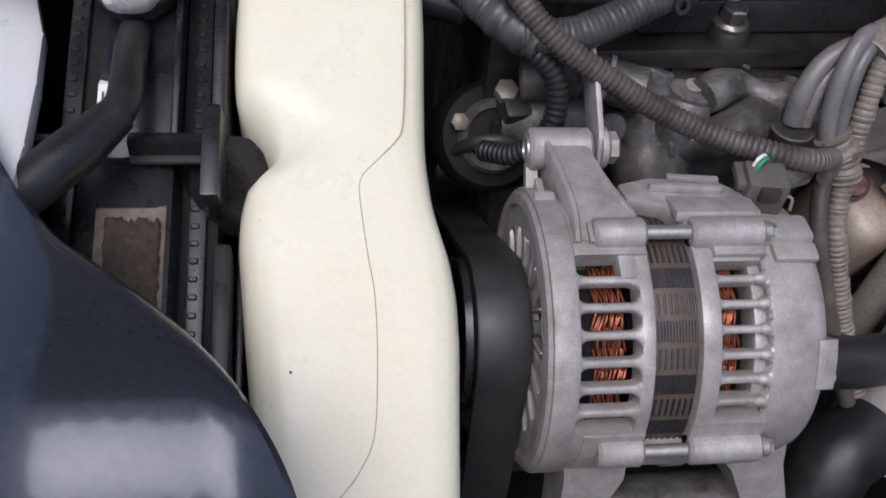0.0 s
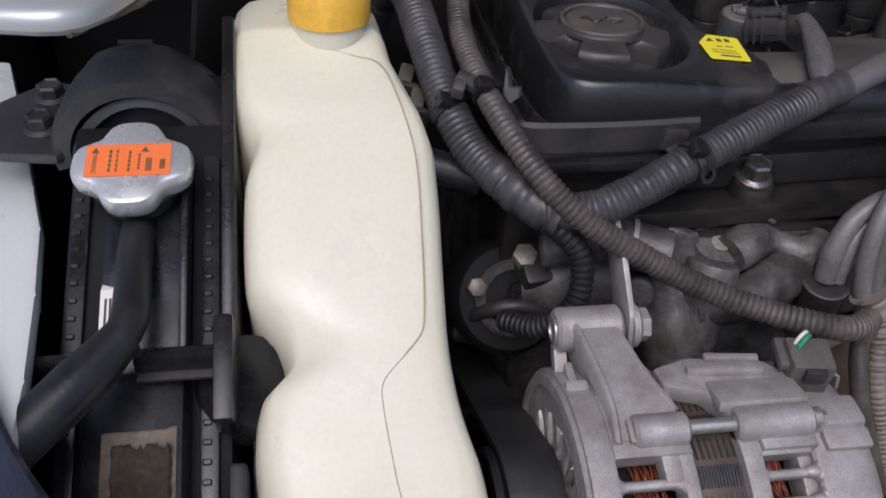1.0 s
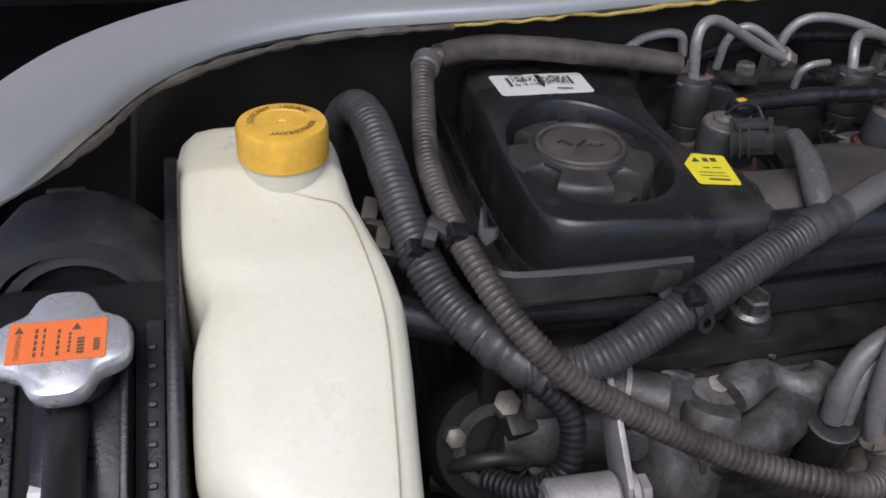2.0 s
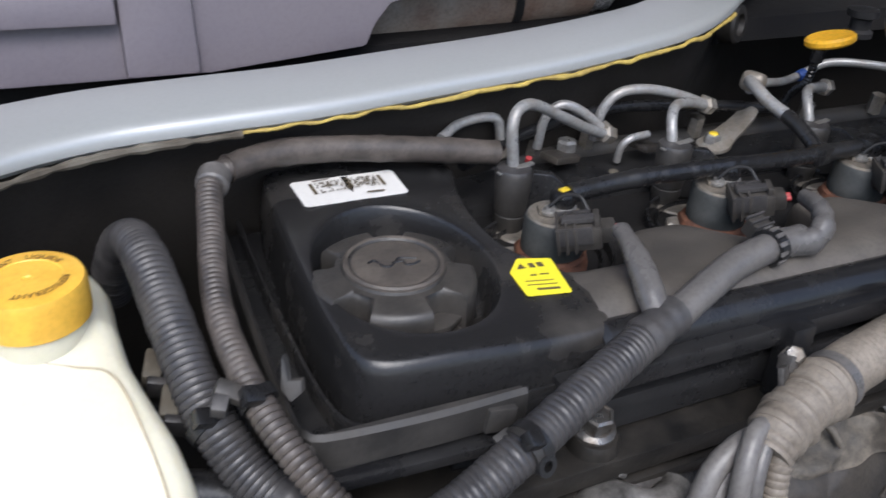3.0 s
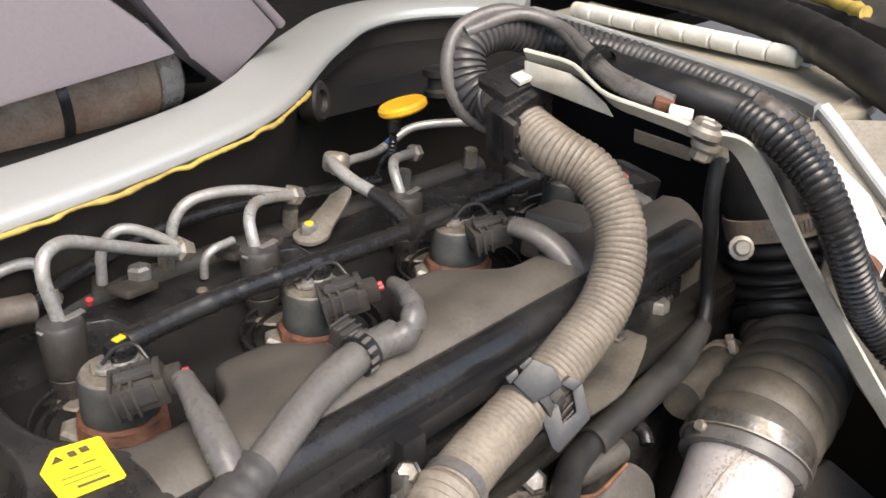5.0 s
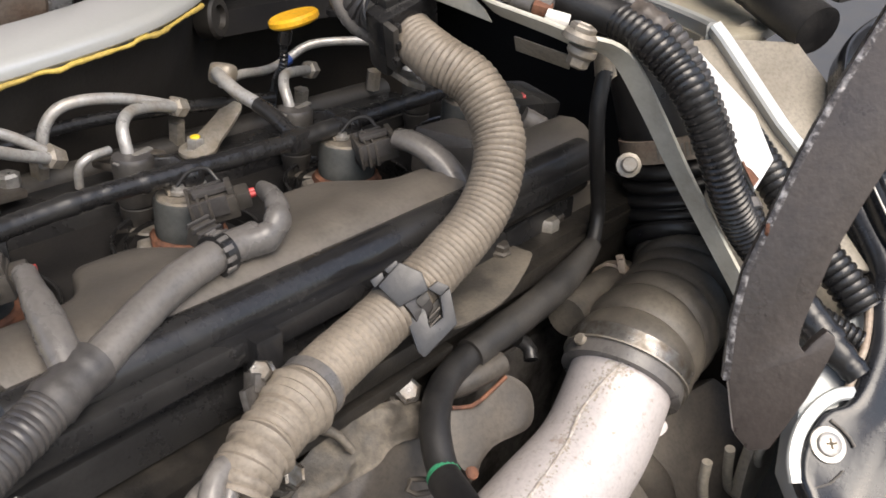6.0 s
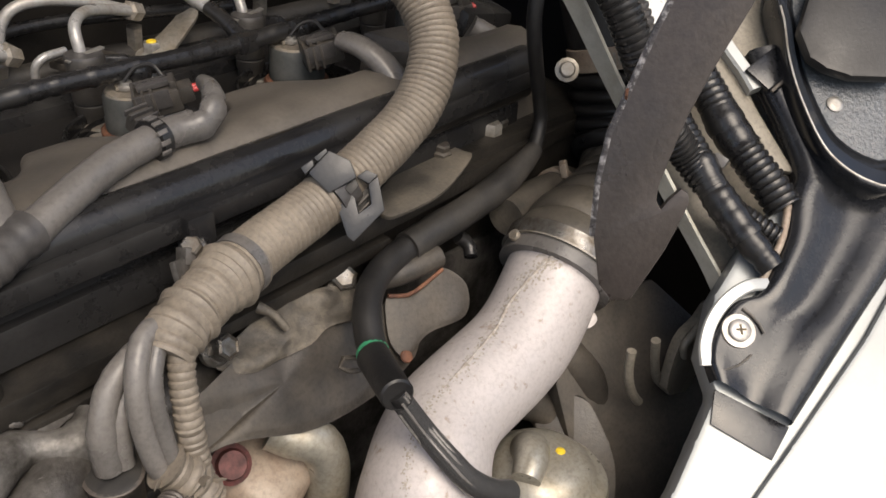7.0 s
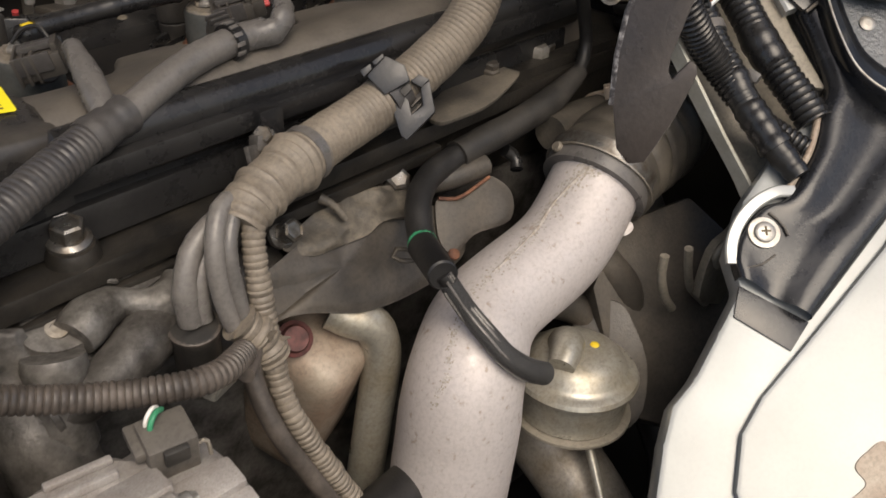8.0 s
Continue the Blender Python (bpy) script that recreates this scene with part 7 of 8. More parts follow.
for i_ in range(11):
    u_ = radians(-14 + 5 * i_)
    n_ = d_ * math.cos(u_) + e_ * math.sin(u_)
    w_ = ax_.cross(n_)
    part("worm_slot", slab([c_ + n_ * 0.0345 + ax_ * (0.0042 * p_) + w_ * (0.0008 * q_) for p_, q_ in ((-1, -1), (1, -1), (1, 1), (-1, 1))], n_ * 0.0005), STEEL_DULL, elbow)
part("clamp_screw", lathe((0.588, 0.428, 1.034), (-0.6, -0.5, 0.4), [(0.0075, 0), (0.0075, 0.003), (0.0050, 0.0035), (0.0050, 0.006), (0.0040, 0.007)], 12), STEEL_DULL, elbow)
part("clamp_screw", lathe((0.517, 0.398, 0.956), (-0.7, 0.2, 0.6), [(0.0038, 0), (0.0038, 0.005), (0.003, 0.006)], 8), STEEL_DULL, elbow)

thin = thing("vacuum_hose", (0.50, 0.42, 0.95), "thin black rubber hose with a green mark and a braided end", "hose")
part("hose_fitting", rod((0.573, 0.446, 1.106), (0.570, 0.441, 1.088), 0.0062, 0.0054, 14, soft=0.001), STEEL_DULL, thin)
part("fitting_bracket", slab([(0.572, 0.447, 1.102), (0.584, 0.446, 1.100), (0.585, 0.442, 1.086), (0.578, 0.442, 1.084)], (0.001, 0.003, 0), 0.0006), FRAME, thin)
part("upper_hose", tube([(0.5700, 0.441, 1.092), (0.5655, 0.4395, 1.080), (0.5640, 0.4385, 1.066), (0.568, 0.438, 1.045), (0.584, 0.444, 1.015), (0.590, 0.445, 0.995), (0.580, 0.440, 0.980), (0.562, 0.437, 0.973)], 0.0046, 14), RUBBER, thin)
part("heat_sleeve", tube([(0.580, 0.4395, 0.979), (0.565, 0.4375, 0.9735), (0.545, 0.436, 0.967), (0.510, 0.434, 0.962), (0.480, 0.433, 0.960), (0.458, 0.432, 0.958)], lambda s: 0.0060 + 0.0034 * min(1.0, s * 4), 18, wobble=0.06), BLACK_DUSTY, thin, "black heat sleeve")
part("lower_hose", tube([(0.466, 0.433, 0.958), (0.449, 0.431, 0.957), (0.428, 0.424, 0.957), (0.410, 0.412, 0.955), (0.399, 0.400, 0.950), (0.392, 0.388, 0.944), (0.386, 0.376, 0.944)], 0.0078, 18), RUBBER, thin)
part("end_cuff", rod((0.3905, 0.3865, 0.9430), (0.3745, 0.3520, 0.9490), 0.0088, 0.0084, seg=20, soft=0.001), RUBBER, thin)
part("paint_band", tube([(0.3922, 0.3895, 0.9437), (0.3912, 0.3872, 0.9436)], 0.0083, 18, step=0.0008, wobble=0.10), GREEN, thin, "worn green paint band")
part("metal_pipe", rod((0.3750, 0.3530, 0.9490), (0.3785, 0.3480, 0.9400), 0.0046, seg=12), RUBBER, thin)
BRAID_PATH = [(0.3765, 0.3505, 0.9450), (0.3800, 0.3470, 0.9365), (0.3848, 0.3422, 0.9255), (0.3876, 0.3290, 0.9157), (0.3930, 0.3200, 0.9047), (0.4041, 0.3145, 0.8930), (0.4180, 0.3135, 0.8825)]
part("braided_end", tube(BRAID_PATH, lambda s_: 0.0054 + 0.0014 * s_, 20, step=0.003), BRAID, thin)
for k_ in range(9):
    u_ = 2 * math.pi * k_ / 9
    o_ = V(0.4 * math.cos(u_), math.cos(u_) * 0.3 - 0.2 * math.sin(u_), math.sin(u_)).normalized() * 0.0062
    part("braid_strand", tube([V(*q_) + o_ for q_ in BRAID_PATH], 0.0008, 6, step=0.004), SLEEVE_LIGHT, thin)

act = thing("turbo_actuator", (0.468, 0.324, 0.82), "zinc plated round turbo actuator with a domed lid", "actuator")
AX = V(0.05, 0.02, 1.0).normalized()
AC = V(0.464, 0.326, 0.848)
part("dome", lathe(AC, AX, [(0.036, -0.001), (0.0392, 0.000), (0.0398, 0.002), (0.0386, 0.0045), (0.0352, 0.006), (0.0336, 0.0062), (0.0310, 0.0088), (0.0285, 0.0140), (0.0215, 0.0192), (0.010, 0.0208)], 48), ZINC, act)
part("nozzle", tube([AC + AX * 0.008 + V(0.004, 0.012, 0), AC + AX * 0.020 + V(-0.004, 0.006, 0), AC + AX * 0.026 + V(-0.014, -0.002, 0), AC + AX * 0.024 + V(-0.026, -0.008, -0.002)], lambda s_: 0.0132 - 0.0050 * s_, 24), ZINC, act)
part("can", lathe(AC - AX * 0.028, AX, [(0.031, 0), (0.0340, 0.003), (0.0360, 0.024), (0.0368, 0.028)], 48), ZINC, act)
part("push_rod", rod((0.457, 0.306, 0.815), (0.440, 0.268, 0.775), 0.003, seg=10), ZINC, act)
part("paint_dot", lathe(AC + V(0.008, -0.006, 0.0) + AX * 0.0205, AX, [(0.0030, 0), (0.0024, 0.0010), (0.0012, 0.0014)], 8), YELLOW_MARK, act)
part("back_plate", slab(smooth_loop([AC - AX * 0.026 + frame_of(AX)[0] * (0.039 * math.cos(u)) + frame_of(AX)[1] * (0.039 * math.sin(u)) for u in (2 * math.pi * k / 12 for k in range(12))], 3), -AX * 0.0025, 0.0008), FRAME, act)
part("back_guard", slab(smooth_loop([(0.499, 0.360, 0.855), (0.505, 0.357, 0.859), (0.515, 0.351, 0.865), (0.522, 0.340, 0.865), (0.523, 0.330, 0.859), (0.517, 0.308, 0.838), (0.501, 0.295, 0.815), (0.486, 0.299, 0.803), (0.480, 0.320, 0.815)], 3), (0.003, 0.004, -0.002), 0.001), SHIELD, act)
solid("exhaust_pipe", tube([(0.462, 0.372, 0.80), (0.464, 0.345, 0.780), (0.464, 0.310, 0.760), (0.460, 0.275, 0.735), (0.462, 0.25, 0.68)], 0.026, 28), STEEL_DULL, "dull brownish steel pipe under the actuator", "pipe")
solid("lower_hose", tube([(0.56, 0.35, 0.80), (0.55, 0.32, 0.78), (0.545, 0.29, 0.74), (0.54, 0.28, 0.68)], 0.017, 20), RUBBER, "black rubber hose below the actuator", "hose")

shield = thing("heat_shield", (0.40, 0.42, 0.92), "dusty dark sheet metal heat shield over the manifold", "heat shield")
SHN = V(-0.15, -0.75, 0.65)
part("sheet", pressed([(0.262, 0.414, 0.936), (0.313, 0.4180, 0.947), (0.354, 0.4300, 0.952), (0.379, 0.4350, 0.955), (0.420, 0.4280, 0.946), (0.449, 0.4120, 0.908), (0.416, 0.4000, 0.902), (0.360, 0.3950, 0.908), (0.311, 0.4000, 0.926), (0.262, 0.4050, 0.920)], SHN, 0.0040, 0.0022), SHIELD, shield)
part("fold", pressed([(0.3240, 0.4255, 0.9510), (0.3450, 0.4320, 0.9560), (0.3640, 0.4355, 0.9590), (0.3830, 0.4360, 0.9590), (0.4060, 0.4340, 0.9545), (0.4230, 0.4260, 0.9460), (0.4130, 0.4160, 0.9400), (0.3900, 0.4190, 0.9440), (0.3750, 0.4160, 0.9420), (0.3560, 0.4170, 0.9420), (0.3380, 0.4160, 0.9440)], SHN, 0.0012, 0.0050, 85.0), FOLD, shield, "lumpy beige dusted fold")
part("fold_crease", tube([(0.3560, 0.4335, 0.9655), (0.3605, 0.4275, 0.9620), (0.3640, 0.4205, 0.9545)], lambda s_: 0.0030 - 0.0010 * s_, 10, wobble=0.3, step=0.002), FOLD, shield)
part("pressed_bead", tube([(0.3966, 0.3997, 0.9299), (0.3878, 0.4044, 0.9333), (0.3826, 0.4041, 0.9318), (0.3846, 0.4005, 0.9281), (0.3959, 0.3964, 0.926)], 0.0014, 8), SHIELD, shield)
part("pressed_bead", tube([(0.3189, 0.4187, 0.9339), (0.3308, 0.4149, 0.9323), (0.3374, 0.4089, 0.9268), (0.3433, 0.4019, 0.9202)], 0.0012, 10), SHIELD, shield)
part("side_sheet", pressed([(0.4352, 0.4235, 0.9395), (0.4474, 0.4188, 0.9369), (0.4622, 0.4183, 0.9397), (0.4752, 0.4186, 0.943), (0.4841, 0.408, 0.9328), (0.4744, 0.3988, 0.92), (0.4477, 0.4028, 0.9185), (0.4298, 0.4012, 0.9125), (0.4244, 0.4083, 0.9195), (0.428, 0.4168, 0.9301)], SHN, 0.0018, 0.0010), SHIELD, shield)
part("side_fold", tube([(0.4345, 0.4225, 0.9404), (0.4464, 0.4180, 0.9379), (0.4612, 0.4175, 0.9407), (0.473, 0.4176, 0.9436)], 0.0012, 10), RUST, shield, "rust-edged fold")
part("side_fold", tube([(0.436, 0.431, 0.9475), (0.448, 0.427, 0.9475), (0.462, 0.425, 0.9485), (0.475, 0.424, 0.9490)], 0.0072, 14), SHIELD, shield)
part("rust_spot", lathe((0.4290, 0.4010, 0.9130), (0, -0.6, 0.7), [(0.004, 0), (0.0035, 0.001), (0.002, 0.0013)], 10), RUST, shield)
part("nub", tube([(0.506, 0.436, 0.944), (0.512, 0.432, 0.938), (0.508, 0.426, 0.932)], 0.0045, 10), BLACK, shield)
brk = thing("hose_bracket", (0.56, 0.50, 0.95), "grey dusty steel bracket plate under the conduit", "bracket")
part("plate", slab([(0.455, 0.462, 0.974), (0.52, 0.490, 0.966), (0.585, 0.512, 0.962), (0.588, 0.496, 0.956), (0.53, 0.470, 0.952), (0.50, 0.455, 0.950), (0.45, 0.445, 0.952), (0.40, 0.445, 0.958), (0.40, 0.455, 0.966)], (0.0, 0.002, -0.004), 0.0012), SHIELD, brk)
part("dusty_flange", slab(smooth_loop([(0.5246, 0.4448, 0.9900), (0.5260, 0.4522, 0.9900), (0.5238, 0.4657, 0.9900), (0.5129, 0.4728, 0.9900), (0.4796, 0.4612, 0.9900), (0.4565, 0.4514, 0.9900), (0.4378, 0.4363, 0.9900), (0.4369, 0.4246, 0.9900), (0.4499, 0.4227, 0.9900), (0.4719, 0.4236, 0.9900), (0.4943, 0.4305, 0.9900)], 3), (0.0, 0.001, -0.003), 0.0010), FLANGE, brk, "dusty grey flange")
part("flange_bolt", lathe((0.5116, 0.4593, 0.9905), (0, -0.2, 1), [(0.0070, 0), (0.0068, 0.002), (0.0050, 0.003), (0.0050, 0.006), (0.0040, 0.007)], 6), SHIELD, brk)
post = thing("mount_post", (0.5613, 0.4620, 0.9640), "black rubber mount post with a plated hex bolt on top", "mount")
part("rubber_post", lathe((0.5613, 0.4620, 0.9580), (0, 0, 1), [(0.0100, 0), (0.0115, 0.010), (0.0118, 0.020), (0.0110, 0.025), (0.008, 0.026)], 20), RUBBER, post)
part("hex_bolt", lathe((0.5613, 0.4620, 0.9840), (0, 0, 1), [(0.0098, -0.001), (0.0096, 0.0015), (0.0072, 0.003), (0.0072, 0.010), (0.0060, 0.0115)], 6), STEEL_DULL, post)
part("dark_rail", rod((0.36, 0.438, 0.962), (0.55, 0.472, 0.957), 0.0045, seg=12), BLACK, brk)
solid("stub_hose", tube([(0.538, 0.425, 0.950), (0.575, 0.430, 0.949), (0.622, 0.436, 0.940)], 0.0126, 20), CUFF, "dusty black stub hose with a spring clip", "hose")
sclip = thing("spring_clip", (0.598, 0.4335, 0.9455), "beige stained spring clip with two pinch ears on the stub hose", "hose clip")
part("band", lathe((0.597, 0.4330, 0.9455), (0.97, 0.14, -0.15), [(0.0126, 0), (0.0145, 0), (0.0145, 0.009), (0.0126, 0.009)], 28, caps=False), BEIGE, sclip)
for k_ in (0, 1):
    part("pinch_ear", box((0.5985 + 0.005 * k_, 0.4270 + 0.004 * k_, 0.9615), (0.0035, 0.005, 0.009), (-25, 10, 12), 0.0010), BEIGE, sclip)

cooler = thing("gas_cooler", (0.33, 0.41, 0.85), "brownish steel gas cooler body with a red-brown bolt", "cooler")
part("cooler_body", box((0.342, 0.440, 0.838), (0.070, 0.060, 0.115), (22, -6, 24), 0.020, segs=4), BEIGE, cooler, "pinkish beige stained casing")
part("cooler_bolt", lathe((0.320, 0.414, 0.897), (-0.2, -0.75, 0.6), [(0.0105, -0.003), (0.0105, 0.002), (0.0082, 0.003), (0.0070, 0.006), (0.0045, 0.006)], 20), RUST_RED, cooler, "red-brown bolt")
part("cooler_tube", tube([(0.346, 0.414, 0.905), (0.353, 0.406, 0.900), (0.361, 0.4005, 0.8955), (0.3665, 0.398, 0.886), (0.368, 0.397, 0.864), (0.360, 0.397, 0.818), (0.349, 0.397, 0.758)], 0.0118, 24, step=0.004), ZINC, cooler, "zinc plated bent tube")
part("olive_bar", box((0.256, 0.376, 0.930), (0.022, 0.008, 0.009), (10, 10, 30), 0.002), ZINC, cooler)
solid("black_hose", tube([(0.270, 0.322, 0.836), (0.292, 0.330, 0.829), (0.318, 0.338, 0.819), (0.342, 0.345, 0.813), (0.377, 0.352, 0.807)], 0.0165, 24), RUBBER, "black rubber hose behind the alternator", "hose")
solid("black_hose", tube([(0.298, 0.292, 0.705), (0.302, 0.300, 0.734), (0.314, 0.312, 0.759), (0.342, 0.325, 0.763), (0.378, 0.340, 0.754)], 0.025, 28), RUBBER, "thick black rubber hose bending behind the alternator", "hose")

# ---- right: stay, bracket, body ----
stay = thing("cover_stay", (0.375, 0.248, 1.055), "flat black steel stay bar with a hook notch and worn edges", "stay bar")
u_ = V(0.53, -0.848, 0.0)
w_ = V(0.257, 0.161, 0.953)


def on_stay(a_, b_):
    return V(0.3745, 0.2478, 1.0565) + u_ * a_ + w_ * b_


OUT = [(-0.003, 0.001), (-0.008, 0.006), (-0.0120, 0.022), (-0.0128, 0.040), (-0.0115, 0.056), (-0.007, 0.072), (-0.002, 0.090), (0.004, 0.108), (0.011, 0.125), (0.025, 0.160), (0.045, 0.210),
       (0.068, 0.205), (0.047, 0.160), (0.031, 0.125), (0.0245, 0.100), (0.0165, 0.080), (0.0110, 0.064), (0.0078, 0.050), (0.0060, 0.0415), (0.0060, 0.0365), (0.0078, 0.0340), (0.0095, 0.0370), (0.0130, 0.0415), (0.0155, 0.0402), (0.0162, 0.0370), (0.0140, 0.029), (0.0110, 0.020), (0.0065, 0.010), (0.0030, 0.0025)]
sn = u_.cross(w_).normalized()
part("bar", slab([on_stay(*p) for p in OUT], sn * (-0.005 if sn.x < 0 else 0.005), 0.0006), STAY, stay)
part("worn_edge", strip([on_stay(a_ - 0.0006, b_) + sn * (-0.0025 if sn.x < 0 else 0.0025) for a_, b_ in OUT[2:11]], [(-0.0024, -0.0012), (0.0024, -0.0012), (0.0026, 0.0), (0.0022, 0.0010), (-0.0022, 0.0010), (-0.0026, 0.0)], -u_, sharp=True), WORN, stay, "scraped bare steel edge")
part("worn_spot", lathe(on_stay(-0.0082, 0.069), -u_, [(0.0022, 0), (0.0016, 0.0009)], 8), RUST, stay)

white = thing("cover_bracket", (0.52, 0.44, 1.12), "off-white painted bent steel bracket across the opening", "bracket")
ARM = [(0.4985, 0.526, 1.146), (0.5050, 0.501, 1.143), (0.5045, 0.488, 1.139), (0.5000, 0.470, 1.133), (0.5020, 0.452, 1.130), (0.5060, 0.436, 1.127), (0.5120, 0.421, 1.123), (0.5250, 0.413, 1.119), (0.5350, 0.407, 1.110), (0.5480, 0.396, 1.085), (0.5580, 0.376, 1.050), (0.570, 0.335, 0.992), (0.576, 0.305, 0.955), (0.580, 0.290, 0.935), (0.590, 0.275, 0.925)]
part("arm", strip(ARM, [(-0.0060, -0.0010), (0.0060, -0.0010), (0.0064, 0.0), (0.0060, 0.0012), (-0.0060, 0.0012), (-0.0064, 0.0)], (0.55, 0.35, 0.75), step=0.005), BRACKET, white)
part("lip", slab([(0.4945, 0.524, 1.1440), (0.5015, 0.498, 1.1405), (0.5010, 0.485, 1.1360), (0.4965, 0.470, 1.1310), (0.4985, 0.466, 1.1245), (0.4985, 0.492, 1.1270), (0.4965, 0.525, 1.1310)], (0.0015, 0.001, 0), 0.0005), BRACKET, white)
part("drop_plate", slab([(0.508, 0.459, 1.1175), (0.514, 0.428, 1.1135), (0.5215, 0.432, 1.104), (0.517, 0.464, 1.1075)], (0.002, 0.001, 0), 0.0006), FRAME, white)
part("paper_tag", box((0.5100, 0.4345, 1.1315), (0.012, 0.008, 0.004), (15, 10, -60), 0.001), LABEL_WHITE, white, "small white tag with a rust stain")
part("rust_tape", box((0.5125, 0.4460, 1.1340), (0.010, 0.009, 0.006), (15, 10, -60), 0.002), RUST, white)
bolt((0.5105, 0.4205, 1.1255), (0.2, -0.2, 0.95), 0.0062, 0.006, STEEL_DULL, group="bracket bolts", label="rust-tinged hex bolt on the white bracket")
bolt((0.5135, 0.4205, 1.1175), (-0.2, 0.2, -0.95), 0.0052, 0.008, STEEL_DULL, group="bracket bolts", label="nut under the white bracket")

duct = thing("door_loom", (0.58, 0.42, 1.10), "glossy black corrugated conduit along the opening edge", "conduit")
part("conduit", tube([(0.5405, 0.418, 1.1290), (0.5385, 0.399, 1.1230), (0.5400, 0.383, 1.1120), (0.5390, 0.368, 1.0990), (0.5440, 0.357, 1.0780), (0.557, 0.350, 1.051), (0.572, 0.346, 1.030), (0.583, 0.336, 1.012), (0.584, 0.320, 1.000)], 0.0098, 22, 0.0038, 0.0012), BLACK, duct)
part("grey_conduit", tube([(0.560, 0.570, 1.140), (0.556, 0.545, 1.142), (0.5620, 0.527, 1.1405), (0.5640, 0.493, 1.1390), (0.5590, 0.454, 1.1370), (0.5540, 0.424, 1.1340), (0.5560, 0.407, 1.1280), (0.5590, 0.394, 1.1190), (0.562, 0.378, 1.100), (0.566, 0.362, 1.072)], 0.0072, 18, 0.0042, 0.0012), CONDUIT, duct, "grey corrugated conduit")
part("sleeve", tube([(0.545, 0.525, 1.139), (0.5390, 0.502, 1.1380), (0.5320, 0.467, 1.1370), (0.5340, 0.440, 1.1340), (0.5405, 0.418, 1.1290), (0.5385, 0.399, 1.1230)], 0.0094, 18, wobble=0.04), RUBBER, duct, "smooth black taped sleeve")
part("frayed_tape", tube([(0.5440, 0.413, 1.1345), (0.5440, 0.404, 1.1310), (0.5460, 0.396, 1.1255)], 0.0080, 12, wobble=0.35, step=0.002), CONDUIT_BROWN, duct, "frayed brown tape")
part("top_hose", tube([(0.500, 0.575, 1.150), (0.534, 0.564, 1.158), (0.548, 0.543, 1.152), (0.532, 0.510, 1.146), (0.5210, 0.487, 1.1400), (0.5125, 0.461, 1.1380), (0.5160, 0.443, 1.1340)], 0.0040, 12), SLEEVE, duct)
part("cable_tie", lathe((0.5215, 0.492, 1.142), (0.25, 0.9, 0.2), [(0.0095, 0), (0.0112, 0), (0.0112, 0.004), (0.0095, 0.004)], 20, caps=False), BLACK, duct)
harn = thing("sill_loom", (0.62, 0.31, 1.0), "taped black corrugated wiring looms beside the black trim", "conduit")
part("conduit", tube([(0.632, 0.385, 1.060), (0.626, 0.362, 1.044), (0.622, 0.347, 1.033), (0.617, 0.330, 1.020), (0.615, 0.313, 1.008), (0.613, 0.297, 0.998), (0.611, 0.284, 0.989)], 0.0108, 20, 0.0046, 0.0013), BLACK, harn)
part("tape", tube([(0.6205, 0.342, 1.029), (0.617, 0.330, 1.020), (0.6155, 0.318, 1.0115)], 0.0114, 18, wobble=0.16, step=0.002), BLACK, harn)
part("conduit", tube([(0.604, 0.380, 1.048), (0.597, 0.361, 1.033), (0.592, 0.350, 1.024), (0.588, 0.334, 1.012), (0.583, 0.318, 1.000), (0.580, 0.300, 0.988)], 0.0092, 18, 0.0042, 0.0012), BLACK, harn)
part("tape", tube([(0.5875, 0.332, 1.0105), (0.583, 0.318, 1.000), (0.580, 0.300, 0.988), (0.579, 0.288, 0.980)], 0.0096, 18, wobble=0.18, step=0.002), BLACK, harn)
part("tail", tube([(0.579, 0.291, 0.982), (0.579, 0.280, 0.975), (0.5785, 0.270, 0.969)], 0.0078, 16, wobble=0.2, step=0.002), RUBBER, harn)
part("side_conduit", tube([(0.586, 0.308, 0.990), (0.590, 0.303, 0.987), (0.594, 0.292, 0.982), (0.598, 0.280, 0.977)], 0.0070, 16, 0.0036, 0.001), BLACK, harn)
part("tape_band", tube([(0.5955, 0.358, 1.0305), (0.5935, 0.3535, 1.0268)], 0.0100, 18, step=0.001), SLEEVE, harn)
part("clip", box((0.5955, 0.3215, 1.0100), (0.0085, 0.0085, 0.006), (20, 30, 20), 0.001), SLEEVE, harn)

TN = V(-0.515, -0.602, 1.0).normalized()


def trim_z(x, y, h=0.0):
    """A point on the plane of the black trim, h proud of it."""
    return V(x, y, 0.942 + 0.515 * (x - 0.546) + 0.602 * (y - 0.27)) + TN * h


panel = thing("door_pillar", (0.48, 0.22, 0.88), "silver painted pillar panel with a pressed groove", "body panel", kind="structure")
part("panel", slab([trim_z(x, y) for x, y in ((0.605, 0.292), (0.575, 0.290), (0.552, 0.288), (0.527, 0.277), (0.519, 0.261), (0.495, 0.256), (0.470, 0.251), (0.452, 0.251), (0.436, 0.243), (0.416, 0.230), (0.390, 0.205), (0.37, 0.15), (0.50, 0.05), (0.80, 0.05), (0.80, 0.22))], -TN * 0.02, 0.004), PILLAR, panel)
part("groove_lip", slab([trim_z(x, y, 0.0) for x, y in ((0.640, 0.2235), (0.598, 0.2205), (0.530, 0.2215), (0.490, 0.2225), (0.470, 0.2195), (0.450, 0.206), (0.435, 0.175), (0.44, 0.10), (0.50, 0.06), (0.80, 0.06), (0.80, 0.22))], TN * 0.006, 0.003), PILLAR, panel)
